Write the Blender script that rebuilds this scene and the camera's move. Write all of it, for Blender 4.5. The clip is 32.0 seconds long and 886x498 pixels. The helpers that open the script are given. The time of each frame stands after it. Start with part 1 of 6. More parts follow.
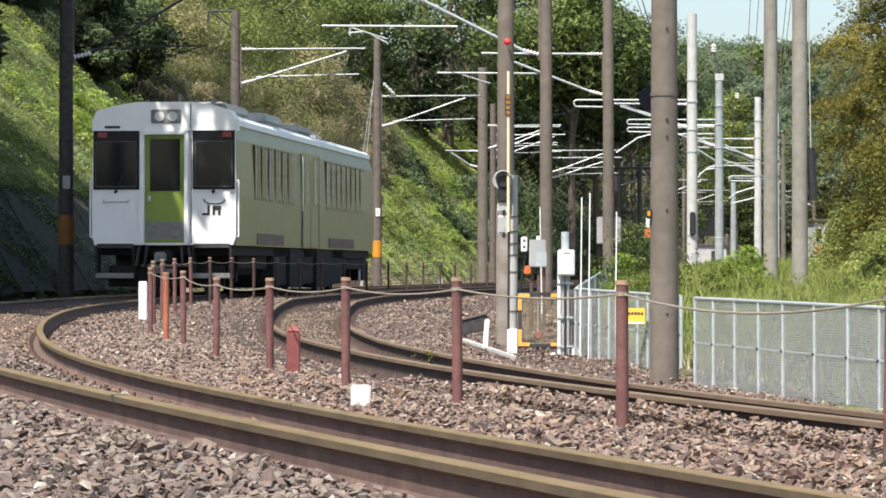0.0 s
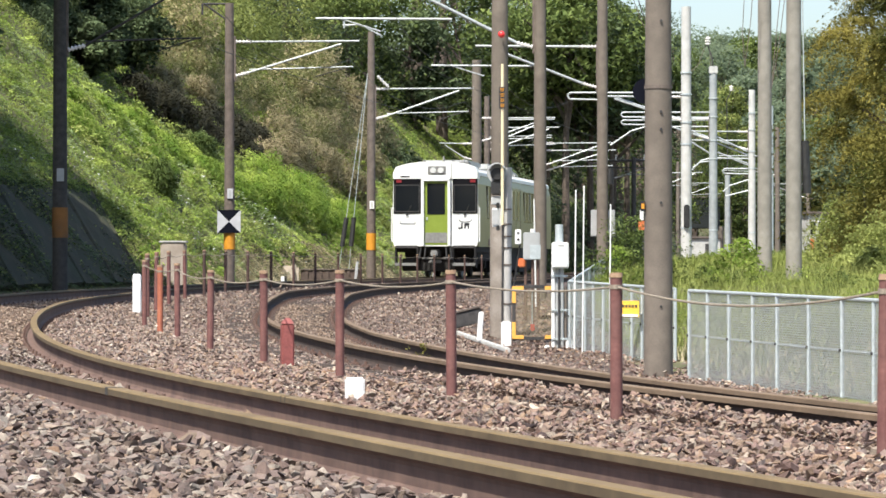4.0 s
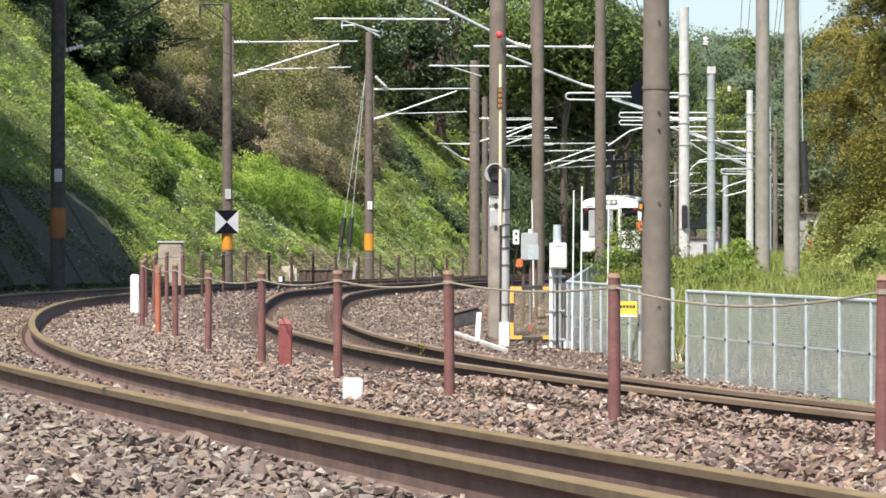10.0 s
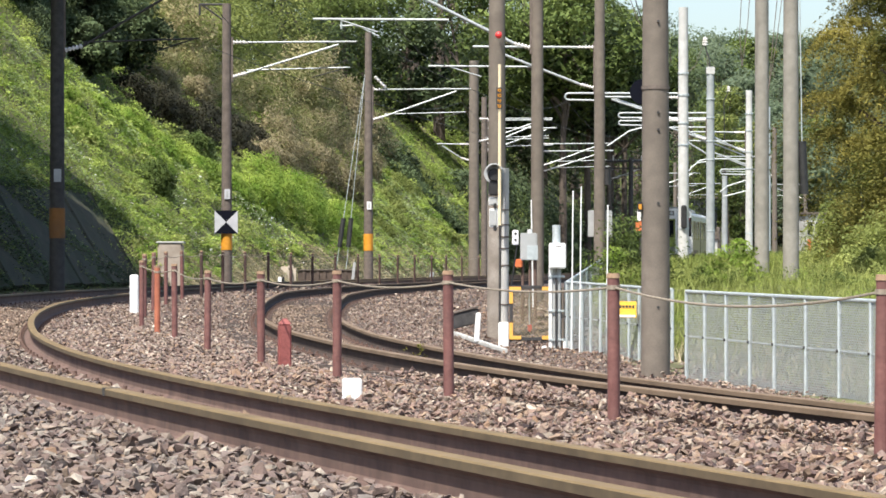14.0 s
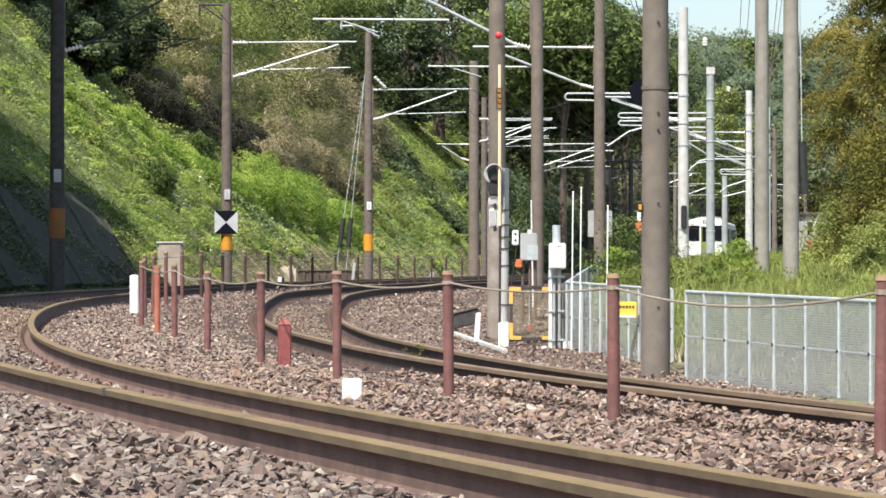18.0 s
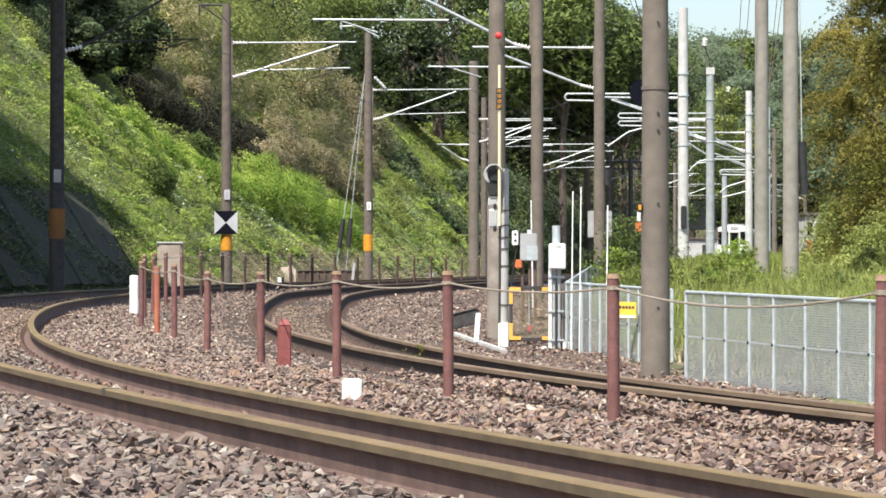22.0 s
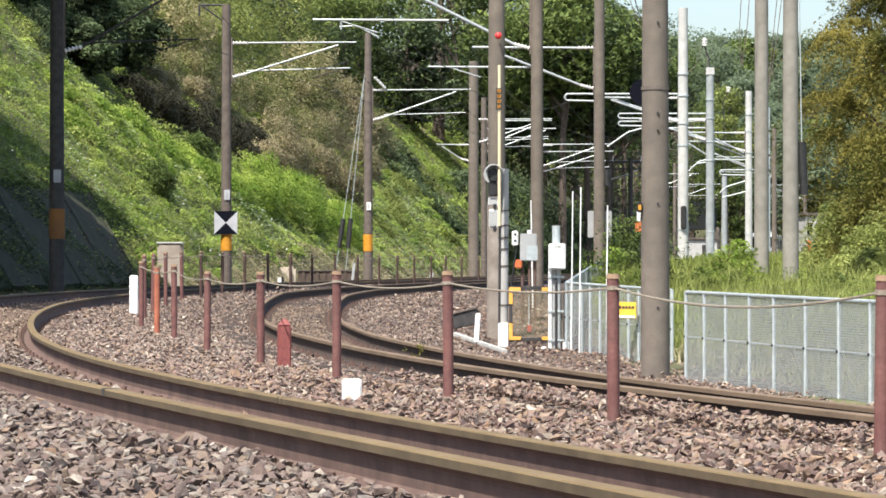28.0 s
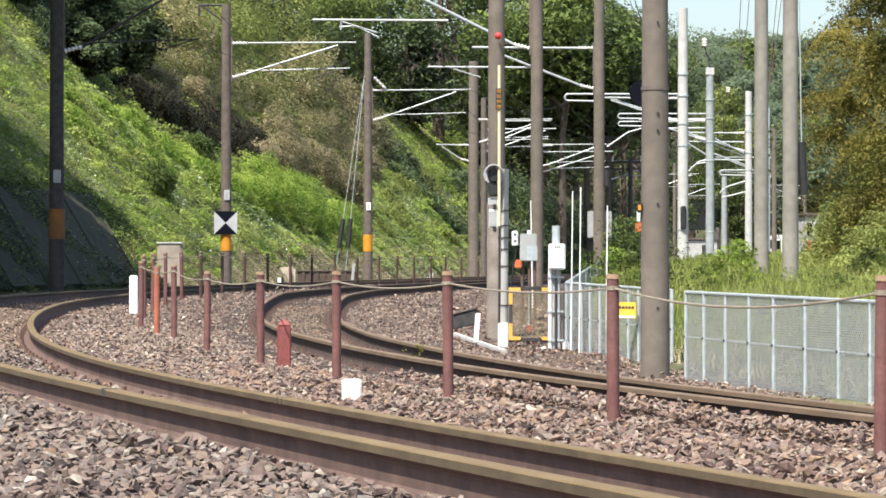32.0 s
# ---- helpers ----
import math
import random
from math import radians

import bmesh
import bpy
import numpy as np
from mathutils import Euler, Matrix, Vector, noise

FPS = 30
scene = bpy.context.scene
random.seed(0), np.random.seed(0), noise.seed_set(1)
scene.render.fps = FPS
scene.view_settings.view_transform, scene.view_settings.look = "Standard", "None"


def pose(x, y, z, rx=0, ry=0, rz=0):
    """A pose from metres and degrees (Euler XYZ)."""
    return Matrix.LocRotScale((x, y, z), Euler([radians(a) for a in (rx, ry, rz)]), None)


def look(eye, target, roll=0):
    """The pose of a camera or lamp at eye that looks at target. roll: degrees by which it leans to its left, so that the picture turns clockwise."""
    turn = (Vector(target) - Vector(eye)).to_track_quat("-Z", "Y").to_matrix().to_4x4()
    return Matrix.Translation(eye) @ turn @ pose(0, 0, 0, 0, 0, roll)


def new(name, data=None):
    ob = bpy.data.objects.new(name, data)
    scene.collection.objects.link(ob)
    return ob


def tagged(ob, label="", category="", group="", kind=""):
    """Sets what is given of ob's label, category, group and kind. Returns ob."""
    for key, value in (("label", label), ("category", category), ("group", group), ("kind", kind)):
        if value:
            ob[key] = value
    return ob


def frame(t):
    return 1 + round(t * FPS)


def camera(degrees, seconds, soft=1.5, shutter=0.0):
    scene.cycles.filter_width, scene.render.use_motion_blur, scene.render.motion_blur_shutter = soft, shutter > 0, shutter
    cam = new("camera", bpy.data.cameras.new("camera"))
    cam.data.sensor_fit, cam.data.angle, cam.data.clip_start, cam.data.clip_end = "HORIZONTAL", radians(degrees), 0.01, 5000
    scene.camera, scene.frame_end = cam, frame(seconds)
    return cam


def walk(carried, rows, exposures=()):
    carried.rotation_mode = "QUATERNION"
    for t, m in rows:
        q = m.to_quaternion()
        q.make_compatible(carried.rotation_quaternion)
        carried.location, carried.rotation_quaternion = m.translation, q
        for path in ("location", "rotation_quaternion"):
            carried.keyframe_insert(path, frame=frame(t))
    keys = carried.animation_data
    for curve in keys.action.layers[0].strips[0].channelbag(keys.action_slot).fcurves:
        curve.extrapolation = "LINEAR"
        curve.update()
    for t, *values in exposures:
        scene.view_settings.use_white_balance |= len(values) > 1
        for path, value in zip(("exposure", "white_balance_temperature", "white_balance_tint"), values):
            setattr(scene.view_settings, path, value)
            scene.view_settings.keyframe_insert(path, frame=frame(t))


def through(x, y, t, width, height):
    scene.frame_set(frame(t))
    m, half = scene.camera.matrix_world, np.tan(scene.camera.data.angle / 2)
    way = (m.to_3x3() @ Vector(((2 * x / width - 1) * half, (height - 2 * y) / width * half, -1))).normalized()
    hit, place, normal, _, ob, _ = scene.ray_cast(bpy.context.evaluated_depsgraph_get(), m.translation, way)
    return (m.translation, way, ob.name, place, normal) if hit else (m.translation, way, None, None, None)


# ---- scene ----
cam = camera(16.235, 32.0, soft=1.65)
EYE = (0.0, 0.0, 0.66)


def aim(right, up):
    """A pose of the camera on its tripod, turned by small slopes to the right and up."""
    return look(EYE, (right * 100.0, 100.0, EYE[2] + up * 100.0))


# seconds, slope to the right, slope up, both in thousandths
TURNS = [(0.0, -2.91, 5.27), (0.25, -2.55, 4.8), (0.5, -2.0, 4.18), (0.75, -1.85, 3.4), (1.0, -1.82, 3.0), (1.5, -1.64, 2.91), (2.0, -1.5, 2.82),
         (2.5, -1.4, 2.82), (3.0, -1.22, 2.82), (3.5, -1.09, 2.91), (4.5, -0.92, 2.91), (5.5, -0.8, 2.91), (6.5, -0.7, 2.91),
         (8.0, -0.52, 3.0), (9.0, -0.45, 3.0), (11.0, -0.2, 3.09), (13.0, -0.1, 3.1), (17.0, -0.1, 3.13), (20.0, -0.08, 3.25),
         (25.0, 0.0, 3.27), (28.0, 0.0, 3.3), (32.0, 0.05, 3.35)]
walk(cam, [(t, aim(r / 1000, u / 1000)) for t, r, u in TURNS], exposures=[(0.0, 0.63), (0.8, 0.73), (14.0, 0.73), (32.0, 0.75)])

# ---- daylight ----
SUN_FROM = Vector((-0.30, -0.55, 1.0)).normalized()
world = bpy.data.worlds.new("sky")
scene.world = world
world.use_nodes = True
sky = world.node_tree.nodes.new("ShaderNodeTexSky")
sky.sky_type, sky.sun_disc = "NISHITA", False
sky.sun_elevation = math.asin(SUN_FROM.z)
sky.sun_rotation = math.atan2(SUN_FROM.x, SUN_FROM.y)
sky.dust_density = 2.0
back = world.node_tree.nodes["Background"]
back.inputs["Strength"].default_value = 0.13
world.node_tree.links.new(sky.outputs["Color"], back.inputs["Color"])
sun = new("sun", bpy.data.lights.new("sun", "SUN"))
sun.data.energy, sun.data.angle, sun.data.color = 4.75, radians(0.5), (1.0, 0.95, 0.86)
sun.matrix_world = look(SUN_FROM * 50, (0, 0, 0))


# ---- materials ----
def material(name, low, high, scale=8.0, rough=0.7, metal=0.0, bump=0.2, fine=60.0, detail=6.0, random_by="", spread=0.0, dirt=None, dirt_scale=1.5, dirt_amount=0.5):
    """Two-tone noise colour with finer grain, bump and an optional layer of dirt."""
    m = bpy.data.materials.new(name)
    m.use_nodes = True
    t, ln = m.node_tree.nodes, m.node_tree.links
    bsdf = t["Principled BSDF"]
    bsdf.inputs["Metallic"].default_value = metal
    co = t.new("ShaderNodeTexCoord")
    n1 = t.new("ShaderNodeTexNoise")
    n1.inputs["Scale"].default_value, n1.inputs["Detail"].default_value = scale, detail
    n2 = t.new("ShaderNodeTexNoise")
    n2.inputs["Scale"].default_value, n2.inputs["Detail"].default_value = fine, 4.0
    ln.new(co.outputs["Object"], n1.inputs["Vector"])
    ln.new(co.outputs["Object"], n2.inputs["Vector"])
    mix = t.new("ShaderNodeMath")
    mix.operation = "MULTIPLY_ADD"
    mix.inputs[1].default_value = 0.4
    ln.new(n2.outputs["Fac"], mix.inputs[0])
    half = t.new("ShaderNodeMath")
    half.operation = "MULTIPLY"
    half.inputs[1].default_value = 0.6
    ln.new(n1.outputs["Fac"], half.inputs[0])
    ln.new(half.outputs[0], mix.inputs[2])
    ramp = t.new("ShaderNodeValToRGB")
    ramp.color_ramp.elements[0].position, ramp.color_ramp.elements[1].position = 0.36, 0.64
    ramp.color_ramp.elements[0].color, ramp.color_ramp.elements[1].color = (*low, 1), (*high, 1)
    ln.new(mix.outputs[0], ramp.inputs["Fac"])
    colour = ramp.outputs["Color"]
    if random_by:
        hsv = t.new("ShaderNodeHueSaturation")
        if random_by == "island":
            rnd = t.new("ShaderNodeNewGeometry").outputs["Random Per Island"]
        else:
            rnd = t.new("ShaderNodeObjectInfo").outputs["Random"]
        v = t.new("ShaderNodeMapRange")
        v.inputs["To Min"].default_value, v.inputs["To Max"].default_value = 1.0 - spread, 1.0 + spread
        ln.new(rnd, v.inputs["Value"])
        ln.new(v.outputs["Result"], hsv.inputs["Value"])
        h = t.new("ShaderNodeMapRange")
        h.inputs["To Min"].default_value, h.inputs["To Max"].default_value = 0.5 - spread * 0.05, 0.5 + spread * 0.05
        w = t.new("ShaderNodeMath")
        w.operation = "FRACT"
        w2 = t.new("ShaderNodeMath")
        w2.operation = "MULTIPLY"
        w2.inputs[1].default_value = 7.31
        ln.new(rnd, w2.inputs[0])
        ln.new(w2.outputs[0], w.inputs[0])
        ln.new(w.outputs[0], h.inputs["Value"])
        ln.new(h.outputs["Result"], hsv.inputs["Hue"])
        ln.new(colour, hsv.inputs["Color"])
        colour = hsv.outputs["Color"]
    if dirt:
        n3 = t.new("ShaderNodeTexNoise")
        n3.inputs["Scale"].default_value, n3.inputs["Detail"].default_value = dirt_scale, 8.0
        ln.new(co.outputs["Object"], n3.inputs["Vector"])
        mask = t.new("ShaderNodeMapRange")
        mask.inputs["From Min"].default_value, mask.inputs["From Max"].default_value = 0.42, 0.68
        mask.inputs["To Max"].default_value = dirt_amount
        ln.new(n3.outputs["Fac"], mask.inputs["Value"])
        mx = t.new("ShaderNodeMix")
        mx.data_type = "RGBA"
        ln.new(mask.outputs["Result"], mx.inputs["Factor"])
        ln.new(colour, mx.inputs["A"])
        mx.inputs["B"].default_value = (*dirt, 1)
        colour = mx.outputs["Result"]
    ln.new(colour, bsdf.inputs["Base Color"])
    r = t.new("ShaderNodeMapRange")
    r.inputs["To Min"].default_value, r.inputs["To Max"].default_value = max(0.05, rough - 0.12), min(1.0, rough + 0.12)
    ln.new(n2.outputs["Fac"], r.inputs["Value"])
    ln.new(r.outputs["Result"], bsdf.inputs["Roughness"])
    if bump:
        b = t.new("ShaderNodeBump")
        b.inputs["Strength"].default_value, b.inputs["Distance"].default_value = bump, 0.02
        ln.new(mix.outputs[0], b.inputs["Height"])
        ln.new(b.outputs["Normal"], bsdf.inputs["Normal"])
    return m


def leaf_material(name, low, high, patch=0.8, spread=0.45, through=0.25):
    """Leaves: a colour for each leaf, patches over the whole plant, some light let through."""
    m = bpy.data.materials.new(name)
    m.use_nodes = True
    t, ln = m.node_tree.nodes, m.node_tree.links
    bsdf = t["Principled BSDF"]
    bsdf.inputs["Roughness"].default_value, bsdf.inputs["Specular IOR Level"].default_value = 0.75, 0.2
    co = t.new("ShaderNodeTexCoord")
    n = t.new("ShaderNodeTexNoise")
    n.inputs["Scale"].default_value, n.inputs["Detail"].default_value = patch, 5.0
    ln.new(co.outputs["Object"], n.inputs["Vector"])
    geo = t.new("ShaderNodeNewGeometry")
    add = t.new("ShaderNodeMath")
    add.operation = "MULTIPLY_ADD"
    add.inputs[1].default_value = spread * 0.6
    ln.new(geo.outputs["Random Per Island"], add.inputs[0])
    sub = t.new("ShaderNodeMath")
    sub.operation = "SUBTRACT"
    sub.inputs[1].default_value = spread * 0.3
    ln.new(n.outputs["Fac"], sub.inputs[0])
    ln.new(sub.outputs[0], add.inputs[2])
    ramp = t.new("ShaderNodeValToRGB")
    ramp.color_ramp.elements[0].position, ramp.color_ramp.elements[1].position = 0.35, 0.66
    ramp.color_ramp.elements[0].color, ramp.color_ramp.elements[1].color = (*low, 1), (*high, 1)
    ln.new(add.outputs[0], ramp.inputs["Fac"])
    ln.new(ramp.outputs["Color"], bsdf.inputs["Base Color"])
    tr = t.new("ShaderNodeBsdfTranslucent")
    ln.new(ramp.outputs["Color"], tr.inputs["Color"])
    mix = t.new("ShaderNodeMixShader")
    mix.inputs["Fac"].default_value = through
    ln.new(bsdf.outputs["BSDF"], mix.inputs[1])
    ln.new(tr.outputs["BSDF"], mix.inputs[2])
    ln.new(mix.outputs["Shader"], t["Material Output"].inputs["Surface"])
    return m


def plain(name, colour, rough=0.5, metal=0.0, glow=0.0, gloss=0.5):
    m = bpy.data.materials.new(name)
    m.use_nodes = True
    b = m.node_tree.nodes["Principled BSDF"]
    b.inputs["Base Color"].default_value = (*colour, 1)
    b.inputs["Roughness"].default_value, b.inputs["Metallic"].default_value = rough, metal
    b.inputs["Specular IOR Level"].default_value = gloss
    if glow:
        b.inputs["Emission Color"].default_value, b.inputs["Emission Strength"].default_value = (*colour, 1), glow
    return m


M_EARTH = material("ballast_bed", (0.045, 0.033, 0.027), (0.13, 0.095, 0.078), 18, 0.95, bump=0.8, fine=90)
M_SOIL = material("bank_soil", (0.05, 0.06, 0.02), (0.14, 0.15, 0.06), 1.2, 0.95, bump=0.8, fine=20, dirt=(0.16, 0.12, 0.07), dirt_scale=0.4)
M_STONE = material("ballast_stone", (0.55, 0.52, 0.50), (1.0, 0.98, 0.95), 22, 0.9, bump=0.5, fine=140)


def vary_stones(m, colour=1.0, bright=1.0, single=False):
    """Each stone takes one of the quarry's shades: brown, grey, tan, a few pale."""
    t, ln = m.node_tree.nodes, m.node_tree.links
    bsdf = t["Principled BSDF"]
    grain = bsdf.inputs["Base Color"].links[0].from_socket
    ramp = t.new("ShaderNodeValToRGB")
    ramp.color_ramp.interpolation = "LINEAR"
    shades = ((0.0, (0.06, 0.042, 0.045)), (0.1, (0.18, 0.12, 0.105)), (0.22, (0.30, 0.21, 0.185)), (0.34, (0.205, 0.17, 0.17)), (0.46, (0.33, 0.245, 0.18)), (0.58, (0.235, 0.165, 0.16)),
              (0.68, (0.36, 0.285, 0.24)), (0.78, (0.27, 0.235, 0.22)), (0.86, (0.38, 0.255, 0.175)), (0.9, (0.36, 0.32, 0.28)), (0.985, (0.48, 0.42, 0.36)), (1.0, (0.68, 0.64, 0.58)))
    mean = [sum(c) / 3 for _, c in shades]
    shades = [(pos, tuple(bright * w * (g + (v - g) * colour) for v, w in zip(c, (1.0, 0.965, 0.905)))) for (pos, c), g in zip(shades, mean)]
    el = ramp.color_ramp.elements
    el[0].position, el[0].color = shades[0][0], (*shades[0][1], 1)
    el[1].position, el[1].color = shades[-1][0], (*shades[-1][1], 1)
    for pos, c in shades[1:-1]:
        el.new(pos).color = (*c, 1)
    pick = t.new("ShaderNodeObjectInfo").outputs["Random"] if single else t.new("ShaderNodeNewGeometry").outputs["Random Per Island"]
    ln.new(pick, ramp.inputs["Fac"])
    mx = t.new("ShaderNodeMix")
    mx.data_type, mx.blend_type = "RGBA", "MULTIPLY"
    mx.inputs["Factor"].default_value = 1.0
    ln.new(ramp.outputs["Color"], mx.inputs["A"])
    ln.new(grain, mx.inputs["B"])
    ln.new(mx.outputs["Result"], bsdf.inputs["Base Color"])


vary_stones(M_STONE)
M_STONE_GREY = material("grey_ballast_stone", (0.55, 0.54, 0.53), (1.0, 0.99, 0.97), 22, 0.9, bump=0.5, fine=140)
vary_stones(M_STONE_GREY, 0.8, 0.86)
M_STONE_WARM = material("weathered_ballast_stone", (0.6, 0.57, 0.54), (1.0, 0.98, 0.95), 22, 0.9, bump=0.5, fine=140)
vary_stones(M_STONE_WARM, 0.85, 1.04)
M_STONE_DUST = material("dusty_ballast_stone", (0.82, 0.71, 0.60), (1.0, 0.90, 0.78), 22, 0.95, bump=0.4, fine=140)
vary_stones(M_STONE_DUST, 0.55, 1.02)
M_STONE_SINGLE = material("single_ballast_stone", (0.55, 0.53, 0.51), (1.0, 0.98, 0.96), 22, 0.9, bump=0.5, fine=140)
vary_stones(M_STONE_SINGLE, 1.0, 0.82, True)
M_RAILTOP = material("rail_head_steel", (0.142, 0.098, 0.044), (0.222, 0.157, 0.077), 3, 0.72, 0.1, bump=0.05)
M_RAILSIDE = material("rail_head_side", (0.085, 0.062, 0.036), (0.145, 0.107, 0.062), 4, 0.75, 0.05, bump=0.1, fine=20)
M_RAILTOP_DULL = material("dull_rail_head", (0.13, 0.09, 0.056), (0.20, 0.14, 0.092), 3, 0.85, 0.0, bump=0.05)
M_RUST = material("rail_rust", (0.088, 0.055, 0.045), (0.168, 0.106, 0.085), 5, 0.85, bump=0.1, fine=18)
# rail rust darkened to stand for the second track's shaded webs
M_RUST_SHADED = material("shaded_rail_rust", (0.028, 0.019, 0.016), (0.065, 0.042, 0.034), 5, 0.85, bump=0.1, fine=18)
M_SLEEPER = material("sleeper_wood", (0.05, 0.04, 0.035), (0.13, 0.10, 0.085), 12, 0.9, bump=0.5)
M_CONCRETE = material("pole_concrete", (0.14, 0.118, 0.097), (0.20, 0.168, 0.138), 6, 0.85, bump=0.25, dirt=(0.10, 0.083, 0.068), dirt_scale=1.2, dirt_amount=0.6)
M_CONCRETE_MID = material("grey_concrete", (0.23, 0.215, 0.185), (0.31, 0.29, 0.255), 6, 0.85, bump=0.25, dirt=(0.16, 0.148, 0.128), dirt_scale=1.4, dirt_amount=0.6)
M_CONCRETE_PALE = material("pale_concrete", (0.46, 0.46, 0.44), (0.58, 0.58, 0.56), 5, 0.8, bump=0.2, dirt=(0.36, 0.36, 0.34), dirt_scale=2)
M_CONCRETE_COOL = material("cool_grey_concrete", (0.27, 0.295, 0.30), (0.38, 0.41, 0.415), 5, 0.8, bump=0.2, dirt=(0.2, 0.215, 0.21), dirt_scale=1.6)
M_CONCRETE_DARK = material("weathered_concrete", (0.10, 0.082, 0.07), (0.17, 0.138, 0.118), 6, 0.9, bump=0.3)
# pole colour with the shade of the trees already in it
M_SHADE_POLE = material("shade_dark_pole", (0.03, 0.028, 0.026), (0.07, 0.065, 0.06), 8, 0.85)
M_POST = material("post_rust_paint", (0.13, 0.05, 0.045), (0.22, 0.10, 0.085), 12, 0.7, bump=0.2, dirt=(0.09, 0.05, 0.045), dirt_scale=5)
M_POSTCAP = material("post_cap", (0.25, 0.16, 0.10), (0.38, 0.26, 0.16), 20, 0.8)
M_ORANGE = material("orange_paint", (0.55, 0.13, 0.04), (0.68, 0.20, 0.07), 15, 0.6)
M_REDBLOCK = material("red_block", (0.20, 0.055, 0.05), (0.30, 0.09, 0.08), 15, 0.75)
M_ROPE = material("rope", (0.20, 0.17, 0.13), (0.32, 0.27, 0.21), 60, 0.9)
M_WHITE = material("white_paint", (0.74, 0.74, 0.73), (0.84, 0.84, 0.83), 6, 0.5, bump=0.05)
M_DULLWHITE = material("dull_white_paint", (0.42, 0.43, 0.46), (0.52, 0.53, 0.56), 5, 0.6, bump=0.05)
M_TUBE = material("galvanised_tube", (0.36, 0.39, 0.39), (0.52, 0.55, 0.55), 9, 0.42, 0.3, bump=0.05)
M_GALV = material("galvanised_steel", (0.42, 0.47, 0.48), (0.58, 0.63, 0.64), 12, 0.45, 0.3, bump=0.05)
M_MESH = material("fence_wire", (0.38, 0.41, 0.41), (0.52, 0.55, 0.55), 12, 0.5, 0.2, bump=0.0)
M_GREY = material("grey_cabinet", (0.33, 0.34, 0.34), (0.42, 0.43, 0.43), 5, 0.55)
M_BLACK = material("black_rubber", (0.012, 0.012, 0.013), (0.03, 0.03, 0.03), 10, 0.6)
M_DARKSTEEL = material("dark_steel", (0.03, 0.03, 0.032), (0.075, 0.07, 0.068), 10, 0.7, 0.2)
M_YELLOW = material("yellow_paint", (0.55, 0.235, 0.015), (0.66, 0.30, 0.03), 10, 0.6)
M_MATTE = plain("matte_black", (0.005, 0.006, 0.012), 0.8, gloss=0.1)
M_WIRE = plain("wire", (0.05, 0.05, 0.05), 0.6, 0.3)
M_PORCELAIN = plain("porcelain", (0.75, 0.72, 0.70), 0.25)
M_GRASS = leaf_material("bank_grass", (0.16, 0.25, 0.05), (0.50, 0.60, 0.16), 0.5, 0.12, 0.4)
M_GRASS2 = leaf_material("verge_grass", (0.12, 0.165, 0.035), (0.36, 0.41, 0.115), 1.3, 0.25, 0.4)
# lifted and blued a little for haze over the far woods
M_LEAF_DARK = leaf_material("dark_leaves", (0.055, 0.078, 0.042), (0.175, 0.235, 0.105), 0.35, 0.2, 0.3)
M_LEAF_MID = leaf_material("mid_leaves", (0.062, 0.098, 0.026), (0.228, 0.292, 0.084), 0.4, 0.15, 0.3)
M_LEAF_BROWN = leaf_material("dry_leaves", (0.19, 0.175, 0.085), (0.46, 0.39, 0.245), 0.9, 0.3, 0.35)
M_LEAF_TAN = leaf_material("brown_and_green_brush", (0.15, 0.185, 0.05), (0.52, 0.44, 0.26), 0.9, 0.3, 0.35)
M_LEAF_BRIGHT = leaf_material("bright_leaves", (0.155, 0.265, 0.04), (0.43, 0.53, 0.115), 1.1, 0.15, 0.4)
M_LEAF_PALE = leaf_material("pale_leaves", (0.23, 0.31, 0.12), (0.47, 0.55, 0.29), 0.8, 0.12, 0.35)
M_LEAF_GOLD = leaf_material("golden_leaves", (0.09, 0.105, 0.026), (0.34, 0.295, 0.075), 0.6, 0.15, 0.35)
M_LEAF_RUST = leaf_material("rusty_leaves", (0.2, 0.16, 0.05), (0.46, 0.34, 0.12), 0.8, 0.2, 0.35)
M_LEAF_OLIVE = leaf_material("olive_leaves", (0.15, 0.19, 0.05), (0.42, 0.46, 0.15), 0.4, 0.18, 0.35)
# distance haze is mixed into this pale, even leaf colour
M_LEAF_HAZE = leaf_material("haze_tinted_leaves", (0.18, 0.235, 0.145), (0.26, 0.325, 0.205), 0.1, 0.1, 0.5)
# near-black brown puts the shade of the bank hollow into the leaves
M_SHADE_BRUSH = leaf_material("shade_dark_brush", (0.035, 0.036, 0.022), (0.10, 0.092, 0.056), 0.5, 0.25, 0.2)
# moss tones taken far darker to hold the deep shade of the bank
M_SLAB = material("shade_dark_mossy_slab", (0.02, 0.02, 0.008), (0.056, 0.05, 0.024), 2.2, 0.92, bump=0.5, fine=16, dirt=(0.03, 0.038, 0.014), dirt_scale=0.9, dirt_amount=0.9)
M_DRYGRASS = leaf_material("dry_grass", (0.28, 0.24, 0.13), (0.58, 0.50, 0.33), 1.2, 0.3, 0.3)
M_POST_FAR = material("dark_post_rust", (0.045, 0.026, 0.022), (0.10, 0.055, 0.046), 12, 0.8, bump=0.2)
M_BARK = material("bark", (0.05, 0.04, 0.03), (0.13, 0.10, 0.08), 9, 0.95, bump=0.8)


# ---- mesh helpers ----
def part(name, bm, mat, parent=None, label=""):
    """Links a bmesh, or a ready mesh, as one object under its thing."""
    if isinstance(bm, bmesh.types.BMesh):
        me = bpy.data.meshes.new(name)
        bm.to_mesh(me)
        bm.free()
    else:
        me = bm
    if mat is not None and not me.materials:
        me.materials.append(mat)
    ob = new(name, me)
    ob.parent = parent
    if label:
        tagged(ob, label)
    return ob


